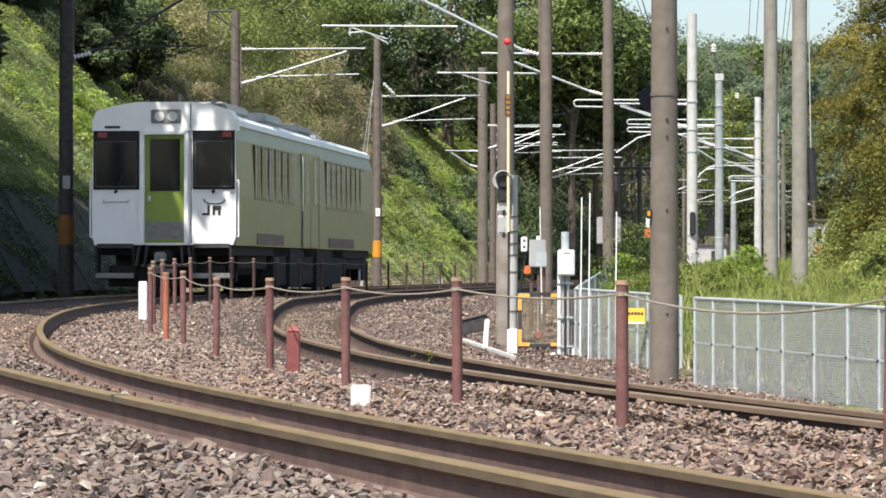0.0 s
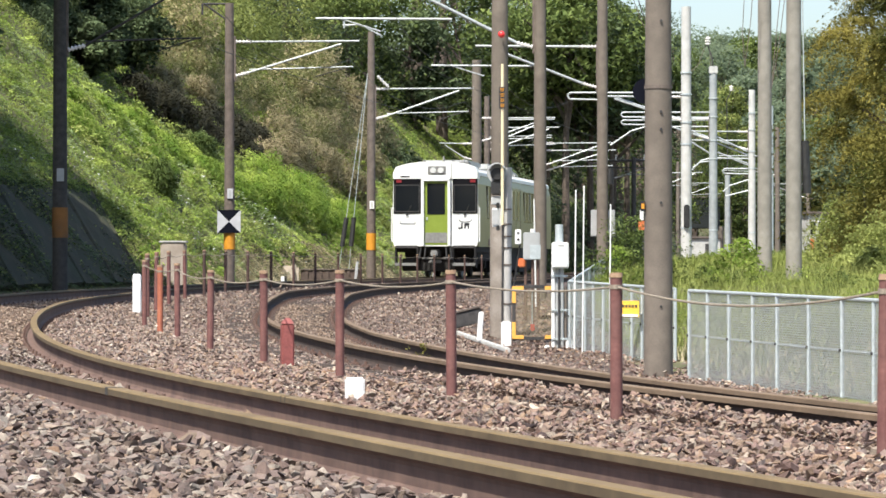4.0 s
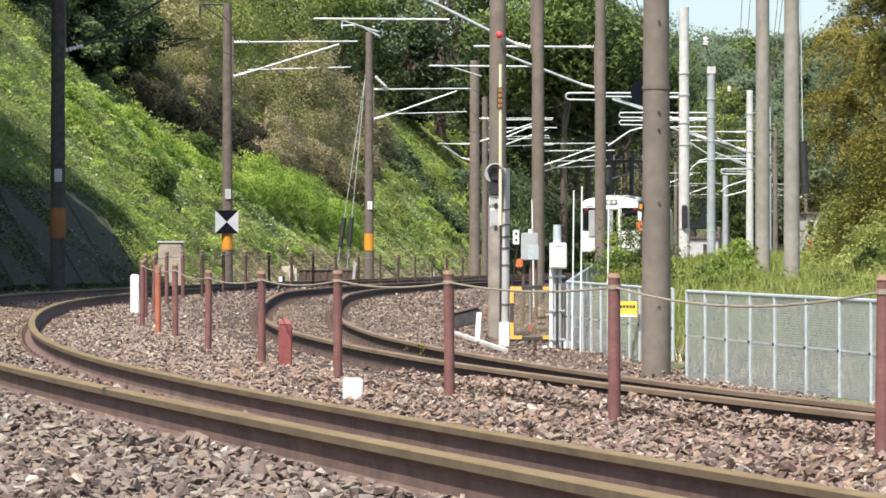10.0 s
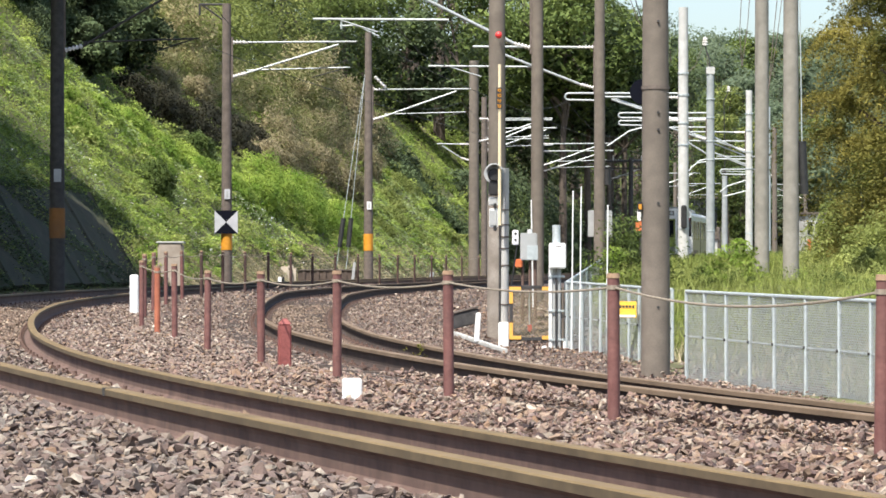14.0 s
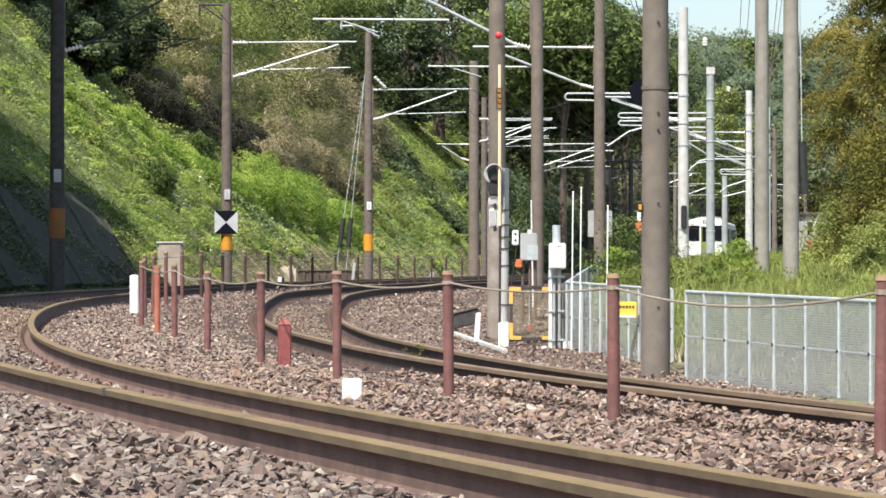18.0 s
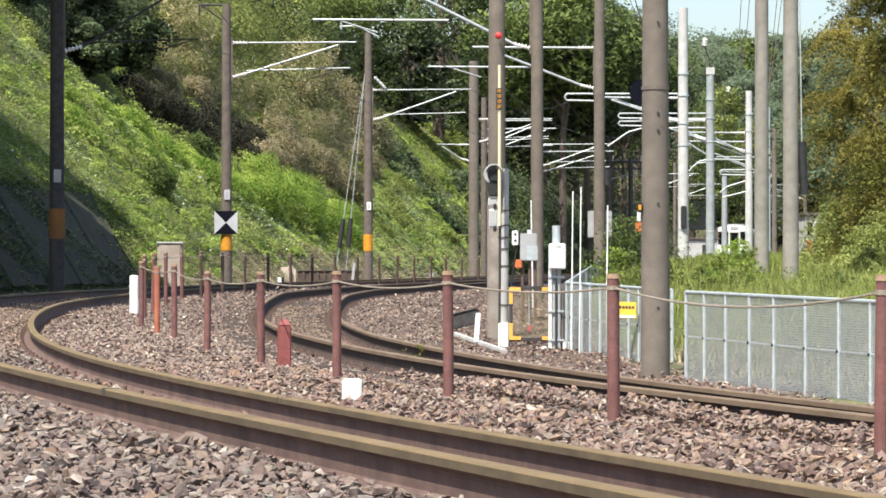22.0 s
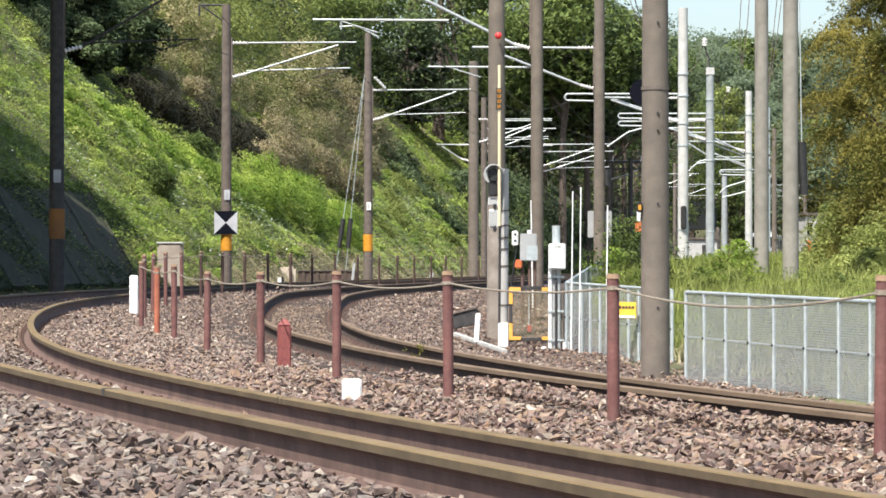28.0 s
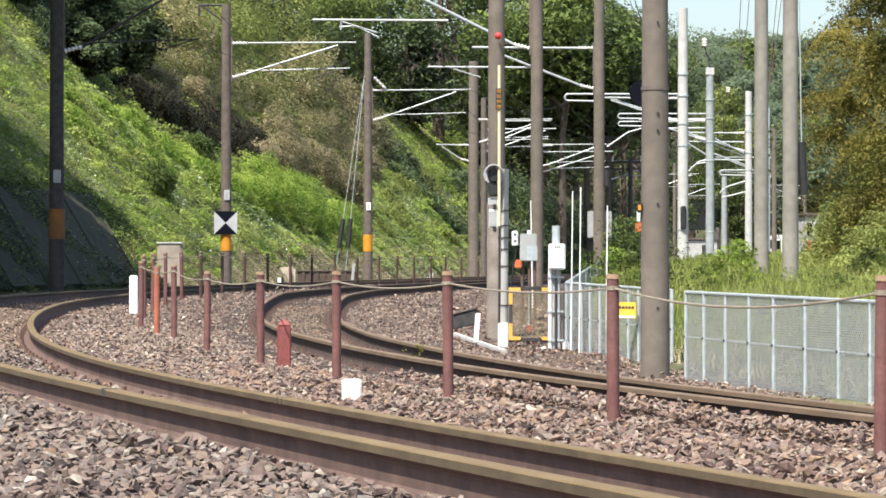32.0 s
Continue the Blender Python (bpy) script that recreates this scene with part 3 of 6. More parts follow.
def bracket(t, side, low, high, reach, dy=0.0, mat=None, thick=0.025, drop=True):
    """A swinging bracket on a pole: level top tube, slanting strut, insulators at the pole, steady arm."""
    mat = mat or M_TUBE
    s = side
    bm = fresh()
    tube(bm, (s * 0.62, dy, high), (s * reach, dy, high + 0.02), thick, seg=10)
    arm = part("bracket", bm, mat, t)
    bm = fresh()
    tube(bm, (s * 0.55, dy, low + 0.10), (s * reach * 0.86, dy, high - 0.06), thick * 1.1, seg=10)
    part("strut", bm, mat, arm)
    bm = fresh()
    insulator(bm, (s * 0.16, dy, high), (s * 0.62, dy, high))
    part("insulator", bm, M_PORCELAIN, arm)
    bm = fresh()
    insulator(bm, (s * 0.16, dy, low), (s * 0.55, dy, low + 0.10))
    part("insulator", bm, M_PORCELAIN, arm)
    bm = fresh()
    box(bm, s * 0.15, dy, (low + high) / 2, 0.06, 0.06, high - low + 0.3, 0.008)
    part("hinge_bar", bm, M_CONCRETE_DARK, arm)
    if drop:
        bm = fresh()
        tube(bm, (s * 0.55, dy, low + 0.18), (s * reach * 0.95, dy, low + 0.26), thick * 0.7, seg=8)
        part("registration_tube", bm, mat, arm)
        bm = fresh()
        tube(bm, (s * reach * 0.93, dy, low + 0.26), (s * reach * 0.66, dy, low - 0.02), thick * 0.5, seg=8)
        part("steady_arm", bm, M_DARKSTEEL, arm)


def registration_tube(t, x0, x1, z):
    """A level tube that hangs from a bracket's strut and reaches over the wire."""
    bm = fresh()
    tube(bm, (x0, 0.03, z), (x1, 0.03, z + 0.02), 0.028, seg=8)
    part("registration_tube", bm, M_TUBE, t)
    bm = fresh()
    tube(bm, (x1 + 0.6, 0.03, z), (x1 + 1.5, 0.03, z - 0.28), 0.018, seg=8)
    part("steady_arm", bm, M_TUBE, t)


def plate(t, r, z, mat):
    """A small number plate strapped to the front of a pole, its writing a plain bar."""
    bm = fresh()
    box(bm, 0.03, -r - 0.01, z, 0.16, 0.02, 0.28, 0.006)
    o = part("plate", bm, mat, t, "small pale plate")
    bm = fresh()
    box(bm, 0.03, -r - 0.022, z, 0.05, 0.006, 0.18)
    part("writing_bar", bm, M_GREY, o)


# poles on the bank side
# shaft and band are both coloured dark to stand for tree shade
p = pole("line_pole", -8.33, 67.0, -0.3, 9.0, 0.17, 0.13, M_SHADE_POLE, "line pole coloured dark for shade, its orange band darkened too")
band(p, 1.4, 2.05, 0.172, material("shade_dark_orange", (0.20, 0.085, 0.02), (0.30, 0.13, 0.03), 8, 0.8, dirt=(0.07, 0.05, 0.035), dirt_scale=4), "painted_band", "orange band darkened for shade")
plate(p, 0.172, 2.75, M_GREY)
bracket(p, 1, 5.45, 6.9, 3.2, mat=M_DARKSTEEL)

p = pole("line_pole", -6.0, 86.0, -0.3, 7.72, 0.155, 0.12, M_CONCRETE_DARK, "brown line pole with an orange band and a chequered marker")
band(p, 1.2, 1.66, 0.157, M_YELLOW, "painted_band", "orange painted band")
plate(p, 0.155, 2.74, M_DULLWHITE)
bracket(p, 1, 6.0, 6.95, 3.6)
bm = fresh()
tube(bm, (0, 0, 8.0), (-0.75, 0, 8.0), 0.03)
tube(bm, (-0.75, 0, 8.0), (-0.75, 0, 7.7), 0.03)
tube(bm, (0.0, 0, 7.5), (-0.7, 0, 8.0), 0.025)
part("side_arm", bm, M_DARKSTEEL, p)


def marker(p):
    """A square board of four triangles, dark above and below, white at the sides."""
    s, y = 0.32, -0.2
    for name, mat, corners in (("dark_triangle", M_MATTE, ((-s, s), (s, s))), ("dark_triangle", M_MATTE, ((s, -s), (-s, -s))),
                               ("white_triangle", M_DULLWHITE, ((s, s), (s, -s))), ("white_triangle", M_DULLWHITE, ((-s, -s), (-s, s)))):
        bm = fresh()
        ring = [bm.verts.new((0, y, 0)), bm.verts.new((corners[0][0], y, corners[0][1])), bm.verts.new((corners[1][0], y, corners[1][1]))]
        f = bm.faces.new(ring)
        g = bmesh.ops.extrude_face_region(bm, geom=[f])
        bmesh.ops.translate(bm, verts=[e for e in g["geom"] if isinstance(e, bmesh.types.BMVert)], vec=(0, 0.02, 0))
        bmesh.ops.recalc_face_normals(bm, faces=bm.faces[:])
        o = part(name, bm, mat, p)
        o.location = (0, 0, 1.97)


marker(p)

p = pole("line_pole", -2.63, 109.0, -0.3, 8.6, 0.17, 0.12, M_CONCRETE_DARK, "weathered brown line pole with an orange band and guy wires")
band(p, 1.24, 1.83, 0.172, M_YELLOW, "painted_band", "orange painted band")
plate(p, 0.165, 2.82, M_WHITE)
bracket(p, 1, 5.85, 6.9, 3.6)
bm = fresh()
insulator(bm, (0.22, -0.1, 7.35), (0.62, -0.1, 6.95), 0.09, 4)
part("insulator", bm, M_PORCELAIN, p, "white porcelain insulator")
bm = fresh()
for (xa, za), (xb, zb) in zip([(-1.0, 9.13), (-0.5, 9.15), (-0.25, 9.09), (-0.05, 8.97)], [(-0.5, 9.15), (-0.25, 9.09), (-0.05, 8.97), (0.38, 8.76)]):
    tube(bm, (xa, 0, za), (xb, 0, zb), 0.03, seg=8)
tube(bm, (-0.95, 0, 9.02), (-0.95, 0, 9.28), 0.035, seg=8)
part("side_arm", bm, M_TUBE, p)
for dx, dz in ((-1.0, 1.75), (-0.6, 1.75)):
    bm = fresh()
    top = Vector((-0.12, 0, 7.45))
    foot = Vector((dx - 0.25, -0.5, -0.3))
    tube(bm, top, foot, 0.012, seg=6)
    g = part("guy_wire", bm, M_GALV, p)
    bm = fresh()
    tube(bm, top.lerp(foot, 0.655), top.lerp(foot, 0.785), 0.085, 0.085, 10)
    part("guy_cover", bm, M_BLACK, p)

p = pole("line_pole", 1.32, 134.0, -0.3, 9.2, 0.24, 0.2, M_CONCRETE, "grey concrete line pole with a steel bracket")
bracket(p, 1, 6.0, 7.0, 3.4)
bracket(p, -1, 5.2, 5.9, 1.6, drop=False)

# poles on the signal side
p = pole("line_pole", 0.83, 48.0, -0.75, 9.0, 0.15, 0.105, M_CONCRETE, "tall grey-brown concrete pole beside the signal")
band(p, -0.05, 2.3, 0.1515, material("lichened_concrete", (0.22, 0.188, 0.16), (0.36, 0.32, 0.28), 3, 0.9, dirt=(0.17, 0.14, 0.115), dirt_scale=2.5, dirt_amount=0.8), "pale_foot", "pale lichened foot")
p2 = pole("line_pole", 2.18, 72.0, -0.3, 9.0, 0.155, 0.13, M_CONCRETE, "tall grey concrete line pole behind the relay box")
bracket(p2, -1, 5.85, 7.2, 3.4, thick=0.037, drop=False)
registration_tube(p2, -2.05, -5.2, 6.5)
p3 = pole("line_pole", 4.43, 88.0, 0.2, 9.5, 0.17, 0.14, M_CONCRETE, "tall concrete line pole with a grey box")
bracket(p3, -1, 5.3, 6.45, 3.6, thick=0.034, drop=False)
registration_tube(p3, -1.85, -4.85, 5.9)
bm = fresh()
box(bm, 0.02, 0.2, 1.45, 0.68, 0.25, 0.76, 0.02)
part("equipment_box", bm, M_GREY, p3, "pale grey equipment box")
bm = fresh()
tube(bm, (0.21, -0.05, 2.55), (0.21, -0.05, 3.0), 0.1, 0.08)
part("bell", bm, M_BLACK, p3)
p4 = pole("line_pole", 2.46, 36.0, -0.8, 9.0, 0.172, 0.125, M_CONCRETE, "thick grey concrete pole in front of the wire fence")
bm = fresh()
tube(bm, (-0.14, 0.12, 3.40), (-0.14, 0.22, 3.40), 0.15, 0.14, 28)
part("bell", bm, M_MATTE, p4, "round black bell")
bm = fresh()
box(bm, -0.185, -0.07, 2.06, 0.055, 0.05, 0.12, 0.006)
tag = part("tag", bm, M_BLACK, p4, "small black tag with a yellow face")
bm = fresh()
box(bm, -0.185, -0.098, 2.06, 0.035, 0.008, 0.06)
part("tag_face", bm, M_YELLOW, tag)
bm = fresh()
tube(bm, (0, 0, 3.42), (0, 0, 3.46), 0.165, 0.165, 24)
part("clamp", bm, M_CONCRETE_DARK, p4)
for zz in (0.9, 2.1, 2.95, 3.15, 4.2):
    bm = fresh()
    tube(bm, (0.02, -0.12, zz), (0.02, -0.175, zz), 0.016, 0.016, 8)
    part("step_socket", bm, M_DARKSTEEL, p4)

for x, y, z0, z1, r, mat, lab in ((7.73, 100, 0.4, 8.75, 0.18, M_CONCRETE_PALE, "pale new concrete line pole on the verge"),
                                  (10.15, 118, 0.5, 7.95, 0.17, M_CONCRETE_COOL, "cool grey concrete line pole with a square cap"),
                                  (12.8, 130, 0.5, 7.7, 0.16, M_CONCRETE_PALE, "pale slim line pole behind the verge"),
                                  (6.77, 66, 0.05, 9.0, 0.16, M_CONCRETE_MID, "grey concrete pole standing in the grass"),
                                  (6.94, 62, 0.0, 9.0, 0.165, M_CONCRETE_MID, "grey concrete pole with a hanging black weight"),
                                  (15.4, 170, 0.6, 5.2, 0.17, M_CONCRETE_COOL, "short grey concrete pole far along the line"),
                                  (15.7, 150, 0.6, 8.0, 0.12, M_GALV, "slim steel pole far along the line"),
                                  (14.2, 128, 0.6, 6.5, 0.1, M_GALV, "slim steel pole among the far poles"),
                                  (10.57, 175, 0.2, 6.35, 0.15, M_DARKSTEEL, "dark line pole far along the line")):
    q = pole("line_pole", x, y, z0, z1, r, r * 0.85, mat, lab)
    if mat in (M_CONCRETE_PALE, M_CONCRETE_COOL) and z1 > 6:
        bracket(q, -1, 4.7, 5.45, 2.7, thick=0.032, drop=False)
        for z in (1.2, 3.9, 4.6, 5.5, 6.2):
            band(q, z, z + 0.05, r * 1.03, M_GALV, "clamp")
    if y == 62:
        bm = fresh()
        tube(bm, (0.27, 0, 1.95), (0.22, 0, 3.0), 0.085, 0.085, 12)
        part("weight", bm, M_BLACK, q, "black tensioning weight")
        bm = fresh()
        tube(bm, (0.22, 0, 3.0), (0.13, 0, 8.9), 0.012, seg=6)
        part("wire", bm, M_GALV, q)
    if y == 118:
        bm = fresh()
        box(bm, 0, 0, 7.3, 0.32, 0.32, 0.30, 0.03)
        part("cap", bm, M_CONCRETE_PALE, q, "pale square cap")
    if y in (118, 170):
        top = z1 - z0 + (0.8 if y == 118 else 4.6)
        bm = fresh()
        tube(bm, (0.02, -0.1, z1 - z0 - 0.9), (-0.05, -0.1, top - 0.5), 0.025, seg=6)
        tube(bm, (-0.05, -0.1, top - 0.5), (-0.22 if y == 118 else 0.2, -0.1, top), 0.025, seg=6)
        rod = part("rod", bm, M_DARKSTEEL, q, "bent steel rod")
        bm = fresh()
        insulator(bm, (-0.22 if y == 118 else 0.2, -0.1, top), (-0.22 if y == 118 else 0.2, -0.1, top + 0.3), 0.13, 3)
        part("insulator", bm, M_PORCELAIN, rod)
    if y == 175:
        for z, r0 in ((5.95, 0.07), (5.55, 0.04)):
            bm = fresh()
            tube(bm, (-1.9, 0, z), (0.9, 0, z), r0, seg=8)
            part("cross_beam", bm, M_DARKSTEEL, q)
        for dx in (-1.7, -1.0, 0.6):
            bm = fresh()
            insulator(bm, (dx, 0, 5.95), (dx, 0, 6.3), 0.07, 3)
            part("insulator", bm, M_PORCELAIN, q)
    if y == 100:
        bm = fresh()
        box(bm, 0.0, -0.2, 1.6, 0.18, 0.15, 0.75, 0.03)
        part("weight", bm, M_BLACK, q)

for y, u, side, mat, reach in ((182, 6.9, -1, M_CONCRETE, 3.4),
                               (160, -4.0, 1, M_CONCRETE_DARK, 3.6), (146, -4.75, 1, M_CONCRETE_DARK, 3.2), (187, -3.3, 1, M_CONCRETE_DARK, 3.6), (216, -3.3, 1, M_CONCRETE_DARK, 3.6), (246, -3.3, 1, M_CONCRETE, 3.6),
                               (250, 6.9, -1, M_CONCRETE, 3.4)):
    x, yy = beside(y, u)
    q = pole("line_pole", float(x), float(yy), -0.2, 8.3, 0.16, 0.13, mat, "line pole with steel brackets far along the line")
    low = 6.3 if y == 146 else 5.7
    bracket(q, side, low, low + 1.1, reach, thick=0.03)
    if y in (146, 160):
        bracket(q, side, low - 0.3, low + 0.75, reach + 0.25, 0.7, thick=0.03)


def pipe(t, pts, r=0.032):
    """A bent steel pipe through the points, in the plane of its pole."""
    bm = fresh()
    for a, b in zip(pts[:-1], pts[1:]):
        tube(bm, (a[0], 0.1, a[1]), (b[0], 0.1, b[1]), r, seg=8)
    part("arm", bm, M_TUBE, t)


def hairpin(x0, x1, z0, z1, back):
    """Out along one level, round a half circle and back along the lower one."""
    c, r = (z0 + z1) / 2, (z0 - z1) / 2
    return [(x0, z0)] + [(x1 - r * math.sin(math.pi * k / 6), c + r * math.cos(math.pi * k / 6)) for k in range(7)] + [(back, z1 - 0.02)]


for (px, py), runs in (((7.73, 100), (hairpin(-0.1, -3.7, 5.99, 5.78, -2.8) + [(-2.65, 5.6)], [(-0.1, 5.1), (-2.3, 5.85)])),
                       ((10.15, 118), (hairpin(-0.1, -3.4, 6.2, 6.02, -0.1), hairpin(-0.1, -3.4, 5.9, 5.74, -2.2), [(-0.1, 5.04), (-0.85, 5.53)], [(-0.1, 4.62), (-0.95, 5.15)], [(0.1, 5.3), (1.3, 4.7)], [(-0.1, 4.35), (-0.5, 4.3), (-0.75, 4.1)], [(-0.1, 5.66), (-2.6, 5.64), (-3.1, 5.5), (-3.9, 4.95)])),
                       ((12.8, 130), ([(-0.1, 5.95), (-2.5, 5.97)], [(-0.1, 5.58), (-2.5, 5.6)], [(-0.1, 4.95), (-1.5, 5.5)], [(-0.1, 4.6), (-1.6, 5.15)], [(-0.1, 3.95), (-0.9, 3.7), (-1.2, 3.45)], [(-0.1, 3.5), (-1.1, 3.25)], [(-0.1, 4.82), (-1.7, 4.85), (-2.1, 4.75), (-2.5, 4.35)], hairpin(-0.1, -1.1, 4.4, 4.2, -0.1)))):
    t = thing("steel_arm", pose(px, py, 0.0), "bundle of bent pale steel pipes fixed to a concrete pole", "bracket", "pole arms")
    for run in runs:
        pipe(t, run)

# ---- wires over the tracks ----
def wire(name, pts, r, label, mat=None):
    bm = fresh()
    for a, b in zip(pts[:-1], pts[1:]):
        tube(bm, a, b, r, seg=6)
    return tagged(part(name, bm, mat or M_WIRE), label, "wire", "overhead wires")


for u in (0.0, SPACE):
    ys = [67, 86, 109, 134, 165, 200, 260]
    con, mes = [], []
    for a, b in zip(ys[:-1], ys[1:]):
        for k in range(6):
            y = a + (b - a) * k / 6
            x, yy = beside(y, u)
            con.append((float(x), float(yy), 5.2))
            mes.append((float(x), float(yy), 6.15 - 0.7 * 4 * (k / 6) * (1 - k / 6)))
    wire("contact_wire", con, 0.008, "thin dark contact wire above the track")
    wire("messenger_wire", mes, 0.008, "thin dark messenger wire above the track")

for x, y, pts in ((6.3, 65.5, ((0.0, 6.4), (-0.05, 5.4), (0.0, 4.7), (0.12, 5.6), (0.18, 6.4))), (6.85, 63.5, ((0.0, 6.2), (-0.12, 5.0), (-0.2, 4.1), (-0.02, 5.2), (0.1, 6.2))),
                  (4.15, 66, ((-0.3, 6.5), (0.0, 5.7), (0.3, 5.1)))):
    wire("hanging_wire", [(x + dx, y, z) for dx, z in pts], 0.008, "thin loop of wire hanging between the poles", M_CONCRETE)
wire("span_wire", [(9.3, 118, 7.75), (9.55, 118, 7.95), (9.94, 118, 8.9), (10.02, 118, 8.4), (10.1, 118, 7.2)], 0.012, "thin span wire rising to a small insulator", M_CONCRETE)
wire("stay_wire", [(2.17, 36.0, 3.85), (2.26, 36.0, 3.55), (2.37, 36.0, 3.24)], 0.006, "thin dark stay wire tied to the thick pole")
t = thing("insulator", pose(9.94, 118, 8.82), "small white pendant insulator on the span wire", "insulator")
bm = fresh()
insulator(bm, (0, 0, 0), (0, 0, 0.26), 0.12, 2)
part("disc", bm, M_PORCELAIN, t)

# ---- rope fence between the tracks ----
POSTS = [(1.65, 11.7, -0.06, 0.66), (0.79, 14.4, -0.06, 0.652), (0.03, 16.9, -0.10, 0.695), (-0.67, 19.6, -0.11, 0.695), (-1.32, 22.5, -0.13, 0.70),
         (-1.99, 26.2, -0.14, 0.70), (-2.62, 30.3, -0.12, 0.73), (-3.35, 34.5, -0.10, 0.74)]


def rope_post(x, y, z, h, mat=M_POST, label="rust-brown steel post with a pale cap, strung with rope", r=0.029):
    t = thing("rope_post", pose(x, y, z, 0, random.uniform(-1, 1), random.uniform(0, 360)), label, "post", "rope fence posts")
    bm = fresh()
    tube(bm, (0, 0, -0.15), (0, 0, h - 0.02), r, r, 16)
    smooth(part("shaft", bm, mat, t))
    bm = fresh()
    tube(bm, (0, 0, h - 0.022), (0, 0, h), r * 1.12, r * 1.0, 16)
    part("cap", bm, M_POSTCAP, t)
    bm = fresh()
    tube(bm, (0, 0, h - 0.075), (0, 0, h - 0.055), r * 1.15, r * 1.15, 12)
    part("rope_ring", bm, M_ROPE, t)
    return t


TOPS = []
for x, y, z, h in POSTS:
    rope_post(x, y, z, h)
    TOPS.append(Vector((x, y, z + h - 0.065)))
for y in (38.5, 42.5, 46, 49.5, 53, 56.5, 60, 63.5, 66.8, 70, 73.5, 77, 80.6, 83.8, 87, 90.4, 93.5, 97, 101, 105):
    px, py = beside(y, 1.75)
    z = float(ground_z(px, py)) - 0.02
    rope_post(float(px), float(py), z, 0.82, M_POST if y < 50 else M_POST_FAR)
    TOPS.append(Vector((float(px), float(py), z + 0.755)))
bm = fresh()
for a, b in zip(TOPS[:-1], TOPS[1:]):
    prev = a
    for k in range(1, 13):
        q = a.lerp(b, k / 12)
        q.z -= (0.072 if a.y < 14 else 0.035) * 4 * (k / 12) * (1 - k / 12)
        tube(bm, prev, q, 0.0055, seg=6)
        prev = q
tagged(part("rope", bm, M_ROPE), "thin sagging rope strung between the posts", "rope")
rope_post(-2.9, 31.5, -0.15, 0.74, material("faded_orange", (0.34, 0.10, 0.055), (0.47, 0.165, 0.09), 12, 0.75, dirt=(0.2, 0.07, 0.05), dirt_scale=6), "faded orange steel post among the brown ones", 0.03)

t = thing("marker_block", pose(-1.14, 22.3, -0.15, 0, 0, 12), "short rust-red square marker block on the ballast", "marker")
bm = fresh()
box(bm, 0, 0, 0.16, 0.09, 0.09, 0.36, 0.01)
part("block", bm, M_REDBLOCK, t)
bm = fresh()
bmesh.ops.create_cone(bm, cap_ends=True, segments=4, radius1=0.062, radius2=0.02, depth=0.04, matrix=Matrix.Translation((0, 0, 0.36)) @ Matrix.Rotation(radians(45), 4, "Z"))
part("top", bm, M_REDBLOCK, t)
t = thing("marker_block", pose(-0.5, 17.0, -0.13, 0, 0, 5), "low white painted marker block on the ballast", "marker")
bm = fresh()
box(bm, 0, 0, 0.05, 0.105, 0.1, 0.17, 0.008)
part("block", bm, M_WHITE, t)
t = thing("marker_post", pose(-4.08, 41.0, -0.15), "white painted marker post beside the rail", "marker")
bm = fresh()
box(bm, 0, 0, 0.29, 0.11, 0.1, 0.62, 0.012)
part("block", bm, M_WHITE, t)


# ---- wire fence ----
def wire_fence(a, b, h, posts, label, rails=True):
    """Steel posts with top and middle rails and a woven wire panel."""
    a, b = Vector(a), Vector(b)
    run = b - a
    length = Vector((run.x, run.y, 0)).length
    m = Matrix.Translation(a) @ Matrix.Rotation(math.atan2(run.y, run.x), 4, "Z")
    t = thing("wire_fence", m, label, "fence", "wire fences")
    rise = run.z / length
    for k in posts:
        bm = fresh()
        z = rise * k * length
        tube(bm, (k * length, 0, z - 0.2), (k * length, 0, z + h), 0.022, 0.022, 10)
        part("post", bm, M_GALV, t)
        bm = fresh()
        box(bm, k * length, -0.012, z + h * 0.5, 0.028, 0.04, 0.03, 0.004)
        part("clamp", bm, M_DARKSTEEL, t)
    for k in (1.0, 0.5):
        bm = fresh()
        r = 0.02 if k == 1.0 else 0.008
        tube(bm, (0, 0, h * k), (length, 0, rise * length + h * k), r, r, 10)
        part("top_rail" if k == 1.0 else "tension_wire", bm, M_GALV, t)
    # woven wire: two sets of slanting wires
    step, w = 0.05, 0.0068
    quads = []
    n = int((length + h) / step)
    for i in range(n):
        for s in (1, -1):
            p0, p1 = (i * step - h, 0.0), (i * step, h)
            u0, v0, u1, v1 = p0[0], p0[1], p1[0], p1[1]
            if u0 < 0:
                v0, u0 = v0 - u0, 0
            if u1 > length:
                v1, u1 = v1 - (u1 - length), length
            if s < 0:
                u0, u1 = length - u0, length - u1
            if abs(u1 - u0) < 0.02:
                continue
            z0, z1 = rise * u0 + v0, rise * u1 + v1
            for dy in (-w, w):
                quads += [(u0, dy, z0 - w), (u1, dy, z1 - w), (u1, dy, z1 + w), (u0, dy, z0 + w)]
    part("wire_mesh", mesh_from("wire_mesh", quads, 4, M_MESH), None, t, "woven diamond wire mesh")
    return t


wire_fence((1.79, 45.0, -0.68), (2.95, 40.0, -0.74), 1.0, (0, 0.05, 0.162, 0.246, 0.344, 0.459, 0.617, 0.711, 0.853, 1.0), "galvanised wire fence with pale posts beside the gate")
wire_fence((2.74, 35.0, -0.71), (4.6, 26.5, -0.75), 1.0, (0, 0.08, 0.17, 0.265, 0.358, 0.472, 0.585, 0.686, 1.0), "galvanised wire fence with pale posts in front of the grass")
wire_fence((1.79, 45.4, -0.64), (3.83, 75.0, -0.3), 0.95, (0, 0.15, 0.3, 0.45, 0.6, 0.8, 1.0), "galvanised wire fence running back along the line")
